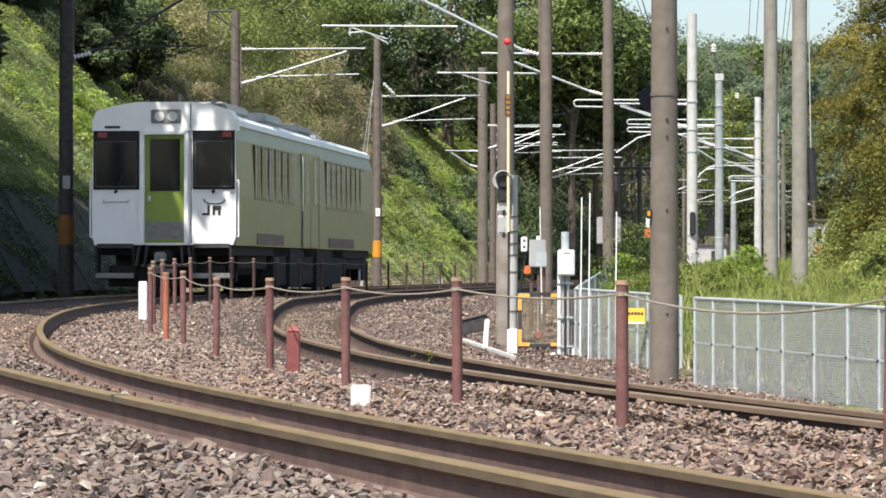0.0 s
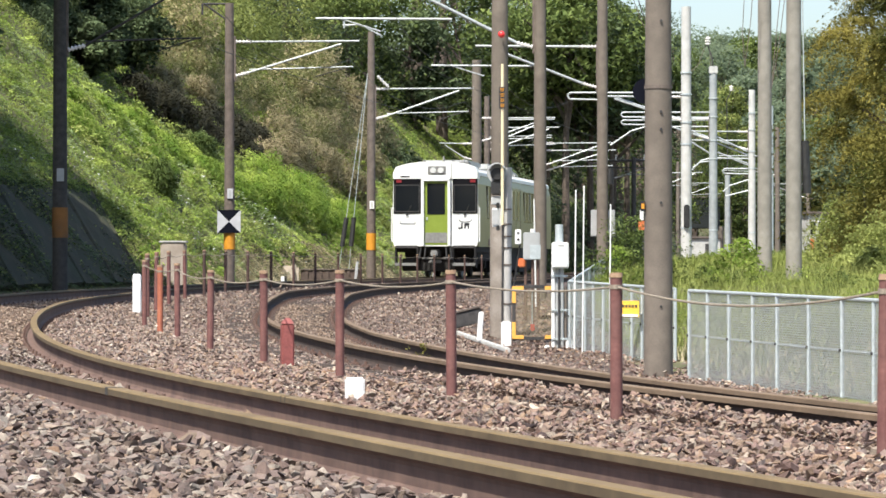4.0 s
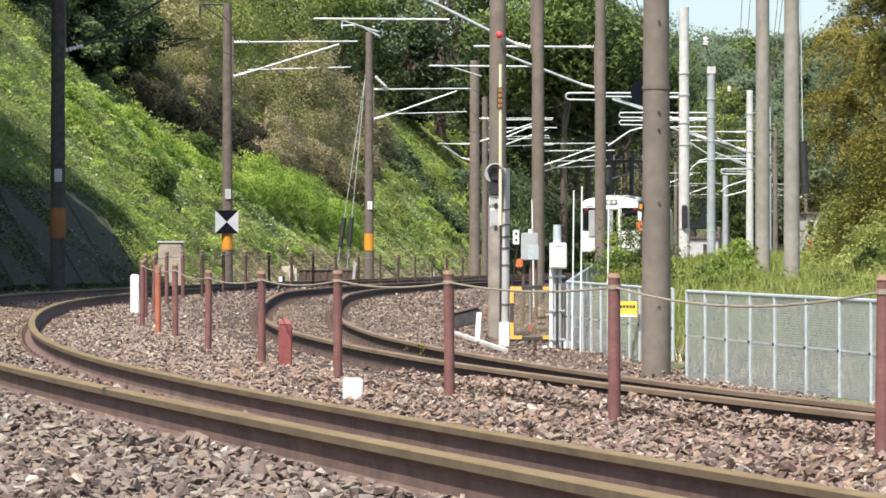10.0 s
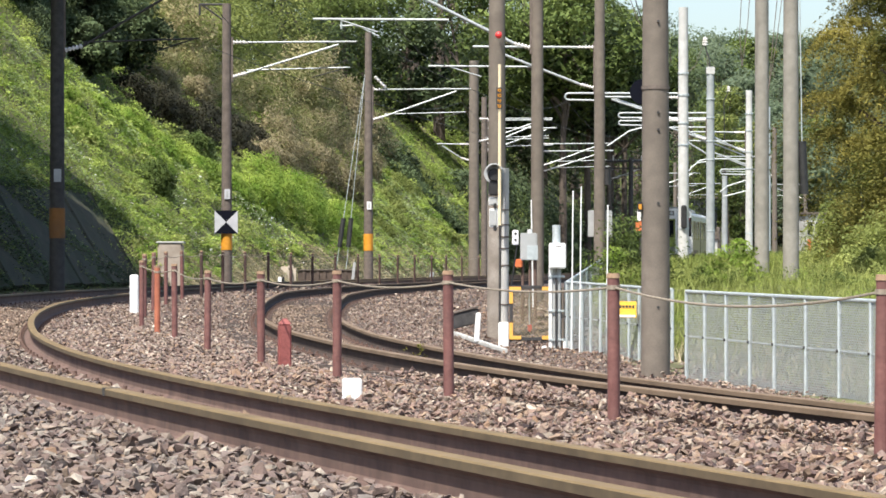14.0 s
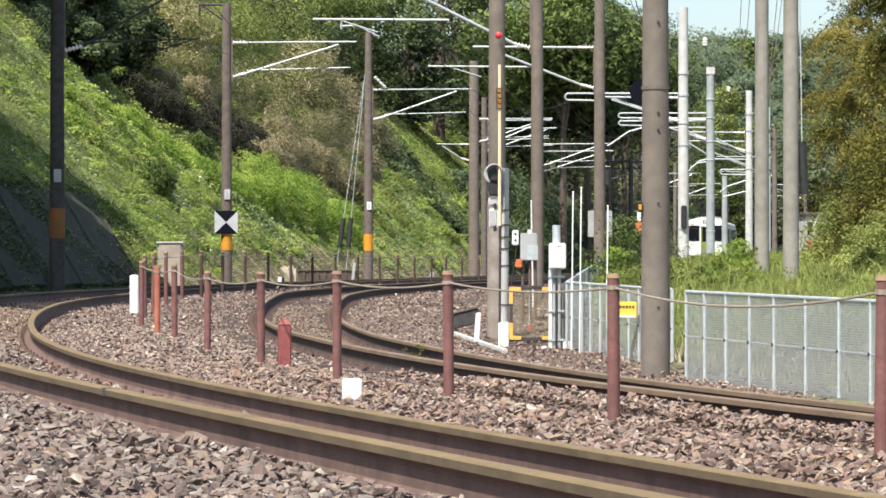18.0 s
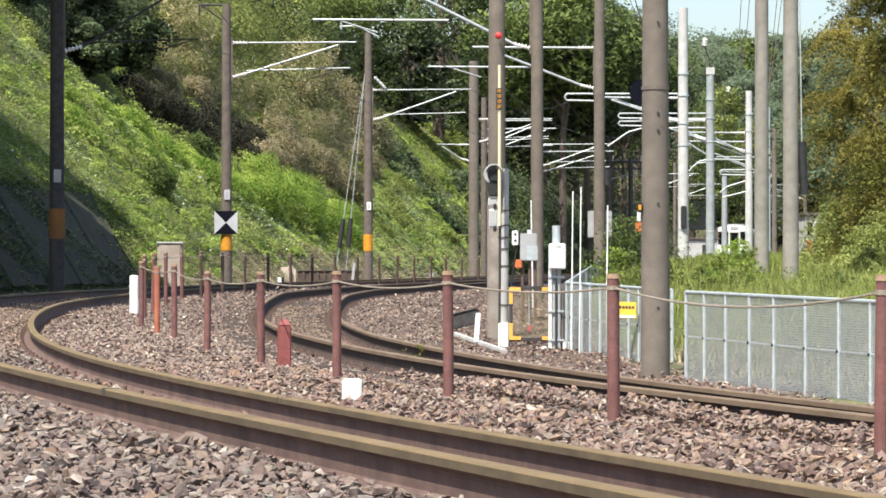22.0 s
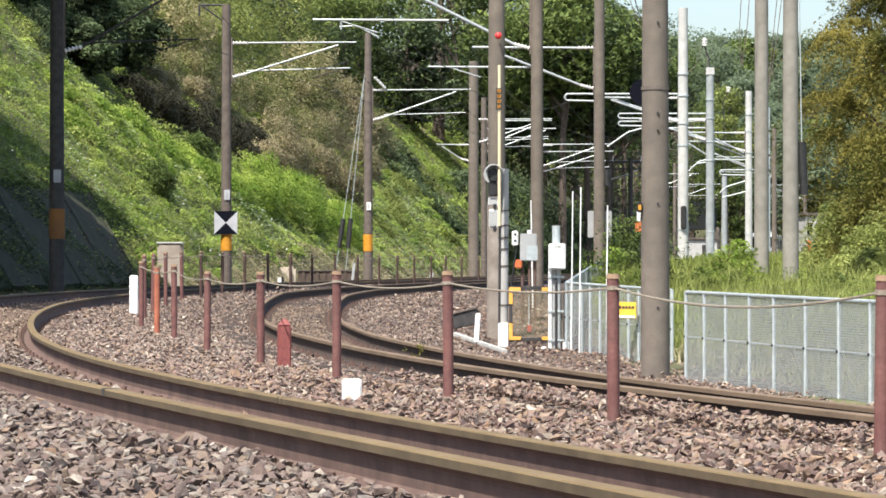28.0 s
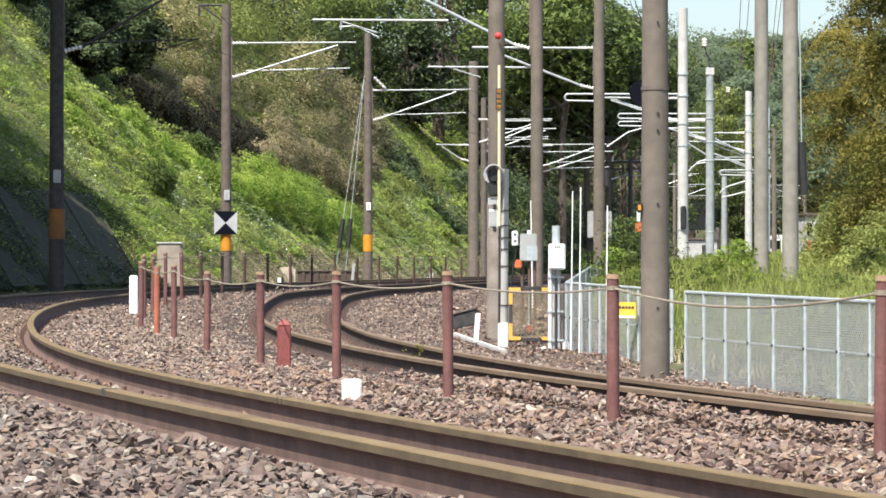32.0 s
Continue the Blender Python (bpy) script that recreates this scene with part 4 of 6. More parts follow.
# ---- signal, gate and cabinets beside the second track ----
t = thing("signal_mast", pose(0.87, 46.0, -0.75), "white-footed signal mast with a dark signal head and boxes", "signal")
bm = fresh()
tube(bm, (0.02, 0, 0), (0.04, 0, 2.75), 0.073, 0.066, 16)
smooth(part("mast", bm, material("mast_paint", (0.40, 0.39, 0.375), (0.52, 0.51, 0.49), 5, 0.6, dirt=(0.24, 0.22, 0.2), dirt_scale=5), t))
bm = fresh()
box(bm, 0.02, -0.03, 0.24, 0.15, 0.16, 0.46, 0.01)
part("foot_block", bm, M_WHITE, t, "white painted foot block")
bm = fresh()
tube(bm, (-0.04, -0.07, 0.45), (-0.03, -0.07, 2.3), 0.014, 0.014, 6)
part("cable", bm, M_DARKSTEEL, t)
for z in (0.72, 1.3, 1.55, 1.72, 1.9, 2.12):
    bm = fresh()
    tube(bm, (0.025, 0, z), (0.025, 0, z + 0.022), 0.08, 0.08, 16)
    part("clamp", bm, M_CONCRETE_DARK, t)
head = thing("railway_signal", pose(0.78, 45.88, 1.9), "round dark railway signal under a pale hood", "signal")
bm = fresh()
tube(bm, (-0.03, -0.02, 0.02), (-0.03, 0.05, 0.02), 0.15, 0.15, 24)
part("back_plate", bm, M_GREY, head)
bm = fresh()
tube(bm, (-0.03, -0.10, 0.0), (-0.03, -0.02, 0.0), 0.085, 0.095, 20)
part("lens", bm, M_BLACK, head, "dark unlit lens")
bm = fresh()
box(bm, -0.03, 0.0, -0.20, 0.17, 0.14, 0.22, 0.02)
part("housing", bm, M_BLACK, head)
bm = fresh()
bmesh.ops.create_cone(bm, cap_ends=False, segments=20, radius1=0.125, radius2=0.125, depth=0.16, matrix=Matrix.Translation((-0.03, -0.1, 0.03)) @ Matrix.Rotation(radians(90), 4, "X"))
bmesh.ops.delete(bm, geom=[f for f in bm.faces if f.calc_center_median().z < 0.06], context="FACES")
bmesh.ops.solidify(bm, geom=bm.faces[:], thickness=0.008)
part("hood", bm, M_GREY, head, "pale hood")
for dz, sx, sz, name in ((1.51, 0.15, 0.13, "junction_box"), (1.26, 0.13, 0.28, "relay_case")):
    b = thing(name, pose(0.745, 45.92, dz), "small white metal case fixed to the signal mast", "box")
    bm = fresh()
    box(bm, 0, 0, 0, sx, 0.12, sz, 0.01)
    part("case", bm, M_WHITE, b)
    bm = fresh()
    box(bm, -0.01, -0.066, 0, sx * 0.8, 0.012, sz * 0.8, 0.003)
    part("cover", bm, M_GREY, b)
    bm = fresh()
    box(bm, 0.02, -0.06, -sz * 0.55, 0.05, 0.05, 0.08, 0.01)
    part("gland", bm, M_BLACK, b)
t = thing("staff_pole", pose(0.83, 45.75, 1.0), "slim cream pole with a narrow yellow sign", "pole")
bm = fresh()
tube(bm, (0, 0, 0.15), (0, 0, 2.52), 0.024, 0.022, 10)
part("shaft", bm, material("cream_paint", (0.72, 0.58, 0.36), (0.82, 0.70, 0.48), 6, 0.5), t)
bm = fresh()
box(bm, -0.005, -0.03, 2.02, 0.095, 0.012, 0.32, 0.004)
sign = part("sign_plate", bm, M_DARKSTEEL, t, "narrow dark sign with yellow characters")
for i in range(4):
    bm = fresh()
    for dx, dz, sx, sz in ((0, 0.022, 0.055, 0.008), (0, 0.004, 0.06, 0.008), (0, -0.016, 0.05, 0.009), (-0.015, 0.004, 0.008, 0.045), (0.017, 0.002, 0.008, 0.04)):
        box(bm, -0.005 + dx, -0.0385, 2.135 - i * 0.077 + dz, sx, 0.004, sz)
    part("character_bar", bm, M_YELLOW, sign)
lamp = thing("red_lamp", pose(0.83, 47.8, 4.09), "small round red marker lamp on the tall pole", "lamp")
bm = fresh()
bmesh.ops.create_uvsphere(bm, u_segments=16, v_segments=10, radius=0.055, matrix=Matrix.Translation((0.02, -0.17, 0)))
smooth(part("globe", bm, plain("red_plastic", (0.75, 0.05, 0.05), 0.3), lamp))
bm = fresh()
tube(bm, (0.02, -0.13, 0), (0.02, 0.02, 0), 0.02, seg=8)
part("stem", bm, M_DARKSTEEL, lamp)

M_GATEYELLOW = material("gate_yellow", (0.72, 0.37, 0.06), (0.84, 0.48, 0.11), 14, 0.6)
t = thing("gate_barrier", pose(0.995, 45.6, -0.62), "dark mesh gate panel with yellow corners", "gate")
for x, z, sx, sz in ((0.0, 0.47, 0.05, 0.82), (0.60, 0.47, 0.05, 0.82), (0.30, 0.86, 0.65, 0.05), (0.30, 0.10, 0.65, 0.05)):
    bm = fresh()
    box(bm, x, 0, z, sx, 0.04, sz, 0.006)
    part("frame_bar", bm, M_DARKSTEEL, t)
for x, z in ((0.0, 0.84), (0.60, 0.84), (0.0, 0.12), (0.60, 0.12)):
    s1, s2 = (1 if x == 0 else -1), (-1 if z > 0.5 else 1)
    bm = fresh()
    box(bm, x + s1 * 0.06, -0.025, z, 0.17, 0.012, 0.055, 0.003)
    box(bm, x, -0.0245, z + s2 * 0.1, 0.055, 0.012, 0.24, 0.003)
    part("corner_plate", bm, M_GATEYELLOW, t, "yellow corner plate")
quads = []
for i in range(26):
    for s in (1, -1):
        u0, u1, v0, v1 = i * 0.05 - 0.72, i * 0.05, 0.0, 0.72
        if u0 < 0:
            u0, v0 = 0, -u0
        if u1 > 0.55:
            v1, u1 = v1 - (u1 - 0.55), 0.55
        if v1 - v0 < 0.02 or u1 <= u0:
            continue
        if s < 0:
            u0, u1 = 0.55 - u0, 0.55 - u1
        quads += [(u0 + 0.025, 0.006 * s, v0 + 0.122), (u1 + 0.025, 0.006 * s, v1 + 0.122), (u1 + 0.025, 0.006 * s, v1 + 0.13), (u0 + 0.025, 0.006 * s, v0 + 0.13)]
part("wire_mesh", mesh_from("wire_mesh", quads, 4, material("dull_net", (0.20, 0.18, 0.10), (0.32, 0.28, 0.17), 20, 0.8, bump=0)), None, t)
bm = fresh()
tube(bm, (0.27, 0.05, 0.3), (0.27, 0.05, 0.8), 0.012, seg=6)
part("latch_rod", bm, M_GALV, t)
bm = fresh()
box(bm, 0.275, 0.03, 0.26, 0.06, 0.02, 0.1, 0.008)
part("tag", bm, plain("red_tag", (0.55, 0.09, 0.08), 0.5), t, "small red tag")

t = thing("control_cabinet", pose(1.64, 45.3, -0.72), "white control box on a bundle of grey pipes", "cabinet")
for dx, dy, r, h, mat in ((-0.075, 0, 0.03, 1.25, M_WHITE), (-0.02, 0.03, 0.038, 1.25, M_GREY), (0.045, 0, 0.032, 1.25, M_GREY), (0.1, 0.03, 0.022, 0.95, M_CONCRETE), (0.005, -0.05, 0.016, 1.1, M_DARKSTEEL)):
    bm = fresh()
    tube(bm, (dx, dy, 0), (dx, dy, h), r, r, 12)
    smooth(part("pipe", bm, mat, t))
for z in (0.2, 0.62, 1.12):
    bm = fresh()
    box(bm, 0.01, -0.035, z, 0.24, 0.02, 0.03, 0.004)
    part("clamp", bm, M_GALV, t)
bm = fresh()
box(bm, 0.02, -0.06, 1.42, 0.245, 0.18, 0.377, 0.014)
case = part("case", bm, M_WHITE, t, "white painted case")
bm = fresh()
box(bm, 0.02, -0.156, 1.42, 0.205, 0.012, 0.335, 0.004)
part("door", bm, M_WHITE, case)
bm = fresh()
for dx in (-0.03, 0.0, 0.03):
    box(bm, 0.03 + dx, -0.165, 1.56, 0.018, 0.006, 0.018, 0.0)
part("label_bar", bm, M_DARKSTEEL, case)
bm = fresh()
tube(bm, (0.01, 0.02, 1.5), (0.01, 0.02, 1.87), 0.06, 0.058, 16)
part("cap_pipe", bm, M_GALV, t)
bm = fresh()
box(bm, 0.16, -0.04, 0.08, 0.11, 0.1, 0.2, 0.015)
part("foot", bm, M_WHITE, t)
bm = fresh()
box(bm, -0.17, -0.04, 0.05, 0.08, 0.1, 0.12, 0.015)
part("foot", bm, M_WHITE, t)

t = thing("cable_trough", pose(0.33, 47.0, -0.36, 0, -14, 0), "low dark lidded cable trough behind the white kerb", "trough")
bm = fresh()
box(bm, 0, 0, 0.11, 0.5, 0.3, 0.22, 0.012)
part("wall", bm, M_DARKSTEEL, t)
bm = fresh()
box(bm, 0, 0, 0.235, 0.54, 0.34, 0.03, 0.008)
part("lid", bm, M_CONCRETE_DARK, t)

t = thing("relay_box", pose(1.43, 52.0, -0.4), "grey relay box on thin legs with an orange conduit", "cabinet")
bm = fresh()
box(bm, 0, 0, 1.26, 0.28, 0.2, 0.46, 0.015)
case = part("case", bm, M_GREY, t)
bm = fresh()
box(bm, 0.06, -0.105, 1.16, 0.18, 0.012, 0.24, 0.004)
part("door", bm, M_GALV, case)
bm = fresh()
tube(bm, (0.02, 0, 1.48), (0.02, 0, 1.55), 0.04, 0.04, 10)
part("vent_cap", bm, M_WHITE, case)
for x in (-0.1, 0.02, 0.11):
    bm = fresh()
    tube(bm, (x, 0, 0), (x, 0, 1.04), 0.025, 0.025, 8)
    part("leg", bm, M_RUST, t)
bm = fresh()
box(bm, -0.17, -0.05, 0.98, 0.12, 0.1, 0.15, 0.02)
part("conduit", bm, M_ORANGE, t, "orange conduit end")
t = thing("junction_box", pose(1.16, 50.0, 1.0), "small white junction box beside the signal mast", "box")
bm = fresh()
box(bm, 0, 0, 0, 0.1, 0.1, 0.24, 0.012)
part("case", bm, M_WHITE, t)
bm = fresh()
for dz in (0.06, -0.04):
    tube(bm, (0.0, -0.06, dz), (0.0, -0.05, dz), 0.02, 0.02, 8)
tube(bm, (0.03, 0, -0.1), (-0.07, 0, -0.8), 0.014, seg=6)
part("fitting", bm, M_BLACK, t)

for x, z0, z1 in ((1.815, -0.7, 1.61), (1.93, -0.7, 1.67), (2.31, -0.72, 1.41)):
    t = thing("marker_rod", pose(x, 44.0, z0, 0, 0.6), "thin white upright rod beside the fence", "rod", "white rods")
    bm = fresh()
    tube(bm, (0, 0, 0), (0, 0, z1 - z0), 0.011, 0.010, 8)
    part("rod", bm, M_WHITE, t)
    bm = fresh()
    tube(bm, (0, 0, z1 - z0), (0, 0, z1 - z0 + 0.012), 0.013, 0.008, 8)
    part("tip", bm, M_WHITE, t)
t = thing("marker_rod", pose(1.47, 55.0, -0.2, 0, -1.0), "thin white upright rod by the concrete pole", "rod", "white rods")
bm = fresh()
tube(bm, (0.12, 0, 0), (0.12, 0, 1.9), 0.013, 0.011, 8)
part("rod", bm, M_WHITE, t)

t = thing("warning_sign", pose(2.45, 41.4, -0.05, 0, 0, -35), "small yellow and white warning sign on the wire fence", "sign")
bm = fresh()
box(bm, 0, 0, 0.03, 0.29, 0.012, 0.22, 0.004)
plate = part("plate", bm, material("sign_yellow", (0.80, 0.47, 0.05), (0.88, 0.55, 0.08), 8, 0.6), t)
bm = fresh()
for i in range(5):
    box(bm, -0.1 + i * 0.05, -0.009, 0.07, 0.034, 0.006, 0.034)
part("writing_bar", bm, M_DARKSTEEL, plate, "dark bars of writing")
bm = fresh()
box(bm, 0.0, -0.008, -0.055, 0.26, 0.006, 0.03)
part("white_panel", bm, M_WHITE, plate)

t = thing("kerb_stone", Matrix(), "row of white edged kerb stones beside the signal foot", "kerb")
for k in range(4):
    a, b = Vector((0.17, 46.0, -0.45)).lerp(Vector((0.87, 43.0, -0.62)), k / 4), Vector((0.17, 46.0, -0.45)).lerp(Vector((0.87, 43.0, -0.62)), (k + 0.97) / 4)
    bm = fresh()
    box(bm, 0, 0, 0, (b - a).length, 0.06, 0.06, 0.01, Matrix.Translation((a + b) / 2) @ (b - a).to_track_quat("X", "Z").to_matrix().to_4x4())
    part("stone", bm, M_CONCRETE_PALE, t)
t = thing("marker_post", pose(0.48, 44.5, -0.46, 0, 4, 0), "short white marker post beside the track", "marker")
bm = fresh()
box(bm, 0, 0, 0.14, 0.075, 0.07, 0.42, 0.012)
part("block", bm, M_WHITE, t)

t = thing("slope_gutter", Matrix(), "dark concrete gutter running up the bank", "gutter")
for du in (0.0, 0.35):
    bm = fresh()
    tube(bm, (-8.3 - du, 83.6, -0.1), (-10.1 - du, 91.5, 2.9), 0.09, 0.09, 4)
    part("edge_beam", bm, M_CONCRETE_DARK, t)
bm = fresh()
tube(bm, (-8.48, 83.6, -0.16), (-10.28, 91.5, 2.84), 0.11, 0.11, 4)
part("channel", bm, M_CONCRETE_DARK, t)

# low things beside the far bend
t = thing("cable_pit", pose(-4.1, 105.5, -0.36), "low brown cable pit with a pale end beside the bank", "pit")
bm = fresh()
box(bm, 0.18, 0, 0.30, 2.0, 0.6, 0.60, 0.03)
for k in range(8):
    box(bm, -0.62 + 0.235 * k, -0.32, 0.30, 0.10, 0.06, 0.56, 0.01)
part("wall", bm, material("pit_brown", (0.055, 0.04, 0.034), (0.12, 0.088, 0.07), 8, 0.9), t)
bm = fresh()
box(bm, 0.18, 0, 0.63, 2.06, 0.7, 0.05, 0.02)
part("lid", bm, M_CONCRETE_DARK, t)
bm = fresh()
box(bm, -1.16, -1.1, 0.36, 0.62, 0.5, 0.80, 0.12)
box(bm, -1.02, -1.05, 0.66, 0.34, 0.36, 0.26, 0.09)
part("end_block", bm, material("pit_pale", (0.40, 0.34, 0.27), (0.54, 0.47, 0.38), 8, 0.9), t, "pale stone end block")
t = thing("retaining_block", pose(-7.56, 86.0, -0.75), "pale concrete retaining block at the foot of the bank", "wall")
bm = fresh()
box(bm, 0.0, 0.2, 0.92, 0.68, 0.7, 1.84, 0.04)
part("block", bm, material("dull_concrete", (0.36, 0.30, 0.25), (0.5, 0.43, 0.37), 4, 0.9, dirt=(0.15, 0.12, 0.09)), t)
bm = fresh()
box(bm, 0.0, 0.2, 1.86, 0.76, 0.74, 0.06, 0.02)
part("coping", bm, M_CONCRETE_PALE, t)
t = thing("marker_post", pose(-2.95, 100.0, -0.35, 0, 6), "white topped stake beside the guy wires", "marker")
bm = fresh()
box(bm, 0, 0, 0.45, 0.09, 0.08, 0.9, 0.01)
part("stake", bm, M_GREY, t)
t = thing("marker_post", pose(-0.53, 132.0, -0.3, 0, 9), "short pale stake at the foot of the bank", "marker")
bm = fresh()
box(bm, 0, 0, 0.2, 0.16, 0.08, 0.4, 0.02)
part("stake", bm, M_DULLWHITE, t)
t = thing("marker_post", pose(-5.1, 97.0, -0.35), "short black and white stake by the rail", "marker")
bm = fresh()
box(bm, 0, 0, 0.22, 0.12, 0.08, 0.44, 0.01)
part("stake", bm, M_WHITE, t)
bm = fresh()
box(bm, 0.09, 0, 0.24, 0.08, 0.09, 0.42, 0.01)
part("dark_side", bm, M_BLACK, t)


# ---- vegetation ----
def lie(x, y):
    """The way that the ground faces, leaning a little to the open side."""
    dx = (ground_z(x + 0.6, y) - ground_z(x - 0.6, y)) / 1.2
    dy = (ground_z(x, y + 0.6) - ground_z(x, y - 0.6)) / 1.2
    return turned(np.stack([-dx, -dy - 0.7, np.ones_like(dx)], 1))


def bare(y, u):
    """True on the concrete facing of the shaded bank."""
    return (u > -7.55) & (u < -4.8) & (y < 82.6 + 4.6 * (-4.95 - u) / 2.5)


def parched(y, u):
    """True on the dry strip of earth and straw at the sunny foot of the bank."""
    return (u > -5.75 + 0.22 * np.sin(1.1 * y)) & (u < -4.2) & (y > 96) & (y < 124)


def slope_cover(name, n, y0, y1, u0, u1, height, width, mat, label):
    y, u = rng.uniform(y0, y1, n), rng.uniform(u0, u1, n)
    h = line_slope(np.clip(y, 4, 255))
    x = line_x(y) + u * np.sqrt(1 + h * h)
    k = ~bare(y, u) & ~parched(y, u)
    x, y, u = x[k], y[k], u[k]
    z = ground_z(x, y) + bank_relief(x, y, u) - 0.02
    pts = np.stack([x, y, z], 1)
    face = turned(lie(x, y) + rng.normal(size=(len(x), 3)) * 0.28)
    return tagged(part(name, mesh_from(name, blades(pts, height, width), 3, mat, face), None), label, "grass", kind="stuff")


slope_cover("bank_grass", 34000, 62, 260, -14.5, -5.1, 0.17, 0.026, M_GRASS, "bright green grass and weeds on the steep bank")
slope_cover("verge_grass", 60000, 45, 72, 8.4, 18, 0.17, 0.006, M_GRASS2, "tall bright green grass on the verge behind the fence")
slope_cover("verge_grass", 40000, 72, 130, 8.4, 24, 0.32, 0.016, M_GRASS2, "bright green grass on the far verge")
slope_cover("verge_grass", 11000, 22, 46, 8.7, 16, 0.26, 0.008, M_GRASS2, "bright green grass behind the wire fence")
slope_cover("dry_stems", 15000, 22, 46, 8.5, 16, 0.2, 0.008, M_DRYGRASS, "pale dry stems behind the wire fence")
slope_cover("tall_grass", 9000, 44, 70, 8.4, 17, 0.42, 0.007, M_LEAF_OLIVE, "tall ragged grass stalks on the verge")


def hummocks(x, y):
    """Height of the tussocks and low mounds of weeds over the bank."""
    return np.clip(0.16 + bumps(x, y, 2.3, 0.12) + bumps(y, x, 1.1, 0.16) + bumps(x + y, x - y, 4.1, 0.05), 0.02, 0.6)


def weed_cover(name, n, y0, y1, u0, u1, size, lift, mat, label, drifts=False):
    """Low leafy weeds in mounds, thickest where the slope is near."""
    y, u = 1 / (1 / y0 - rng.uniform(0, 1, n) * (1 / y0 - 1 / y1)), rng.uniform(u0, u1, n)
    h = line_slope(np.clip(y, 4, 255))
    x = line_x(y) + u * np.sqrt(1 + h * h)
    k = ~bare(y, u) | (rng.uniform(0, 1, n) < (0.7 if y1 < 90 else 0.10))
    if mat is not M_DRYGRASS:
        k &= ~parched(y, u) | (rng.uniform(0, 1, n) < 0.12)
    x, y, u, n = x[k], y[k], u[k], int(k.sum())
    if drifts:
        k = bumps(x, y, 0.7, 1.0) + bumps(y, x, 1.9, 0.6) + rng.normal(size=n) * 0.25 > 0.15
        x, y, u, n = x[k], y[k], u[k], int(k.sum())
    z = ground_z(x, y) + bank_relief(x, y, u) + lift * hummocks(x, y) * rng.uniform(0, 1, n) ** 0.22 + np.where(bare(y, u), 0.13, 0)
    pts = np.stack([x, y, z], 1)
    gx = (hummocks(x + 0.1, y) - hummocks(x - 0.1, y)) / 0.2
    gy = (hummocks(x, y + 0.1) - hummocks(x, y - 0.1)) / 0.2
    face = turned(lie(x, y) + 0.5 * lift * np.stack([-gx, -gy, 0 * gx], 1) + rng.normal(size=(n, 3)) * 0.1)
    return tagged(part(name, mesh_from(name, leaves(pts, size * y / 95, 2.0), 3, mat, face), None), label, "weeds", kind="stuff")


weed_cover("bank_weeds", 190000, 66, 200, -14.5, -5.2, 0.062, 1.0, M_GRASS, "low leafy weeds drifting over the bank")
weed_cover("pale_weeds", 90000, 76, 150, -12.5, -5.0, 0.06, 1.25, M_LEAF_PALE, "drifts of pale greyish green weeds on the bank", True)
# dark leaves add depth to the shade at the bank's foot
weed_cover("dark_weeds", 70000, 64, 89, -8.0, -4.2, 0.06, 0.6, M_LEAF_DARK, "dark leafy weeds, their colour deepening the shade at the foot of the bank")
weed_cover("shade_weeds", 30000, 64, 89, -8.0, -4.6, 0.06, 0.9, M_LEAF_OLIVE, "olive green weeds in drifts over the shaded facing", True)
weed_cover("dead_stems", 9000, 66, 88, -7.4, -4.2, 0.06, 1.2, M_SHADE_BRUSH, "dead brown stems in a shade-dark colour at the foot of the bank", True)
weed_cover("dry_grass", 46000, 80, 150, -6.1, -4.5, 0.045, 0.7, M_DRYGRASS, "pale dry grass at the foot of the bank")
weed_cover("white_flowers", 2600, 84, 114, -8.8, -5.2, 0.048, 1.7, M_WHITE, "small white flowers among the weeds", True)
weed_cover("verge_weeds", 70000, 46, 120, 8.4, 24, 0.06, 0.6, M_GRASS2, "low leafy weeds among the verge grass")


def tuft_cover(name, n, per, y0, y1, u0, u1, r0, r1, size, mat, label):
    """Rounded tufts of leafy weeds and young shrubs, crowding together in drifts."""
    y, u = 1 / (1 / y0 - rng.uniform(0, 1, n) * (1 / y0 - 1 / y1)), rng.uniform(u0, u1, n)
    h = line_slope(np.clip(y, 4, 255))
    x = line_x(y) + u * np.sqrt(1 + h * h)
    k = ~bare(y, u) & ~parched(y, u) & (bumps(x + 3, y, 0.55, 1.0) + bumps(y, x, 1.3, 0.5) + rng.normal(size=n) * 0.5 > -0.35)
    x, y, u, n = x[k], y[k], u[k], int(k.sum())
    z = ground_z(x, y) + bank_relief(x, y, u)
    r = rng.uniform(r0, r1, n) * rng.uniform(0.6, 1.2, n)
    d = turned(rng.normal(size=(n * per, 3)) + np.array((0, 0, 0.45)))
    ph = np.repeat(rng.uniform(0, 6.28, (n, 3)), per, axis=0)
    lump = 1 + 0.22 * np.sin(3.1 * d[:, 0] + ph[:, 0]) * np.cos(3.7 * d[:, 1] + ph[:, 1]) + 0.12 * np.sin(7 * d[:, 2] + ph[:, 2])
    tall = np.repeat(rng.uniform(0.6, 1.15, n), per)
    axes = np.stack([np.ones(n * per), np.ones(n * per), tall], 1)
    pts = np.repeat(np.stack([x, y, z], 1), per, axis=0) + d * axes * (np.repeat(r, per) * lump * rng.uniform(0.88, 1.04, n * per))[:, None]
    out = turned(d + np.array((0, 0, 0.45)) + rng.normal(size=(n * per, 3)) * 0.14)
    return tagged(part(name, mesh_from(name, leaves(pts, size * np.repeat(y, per) / 95, 0.8), 3, mat, out), None), label, "weeds", kind="stuff")


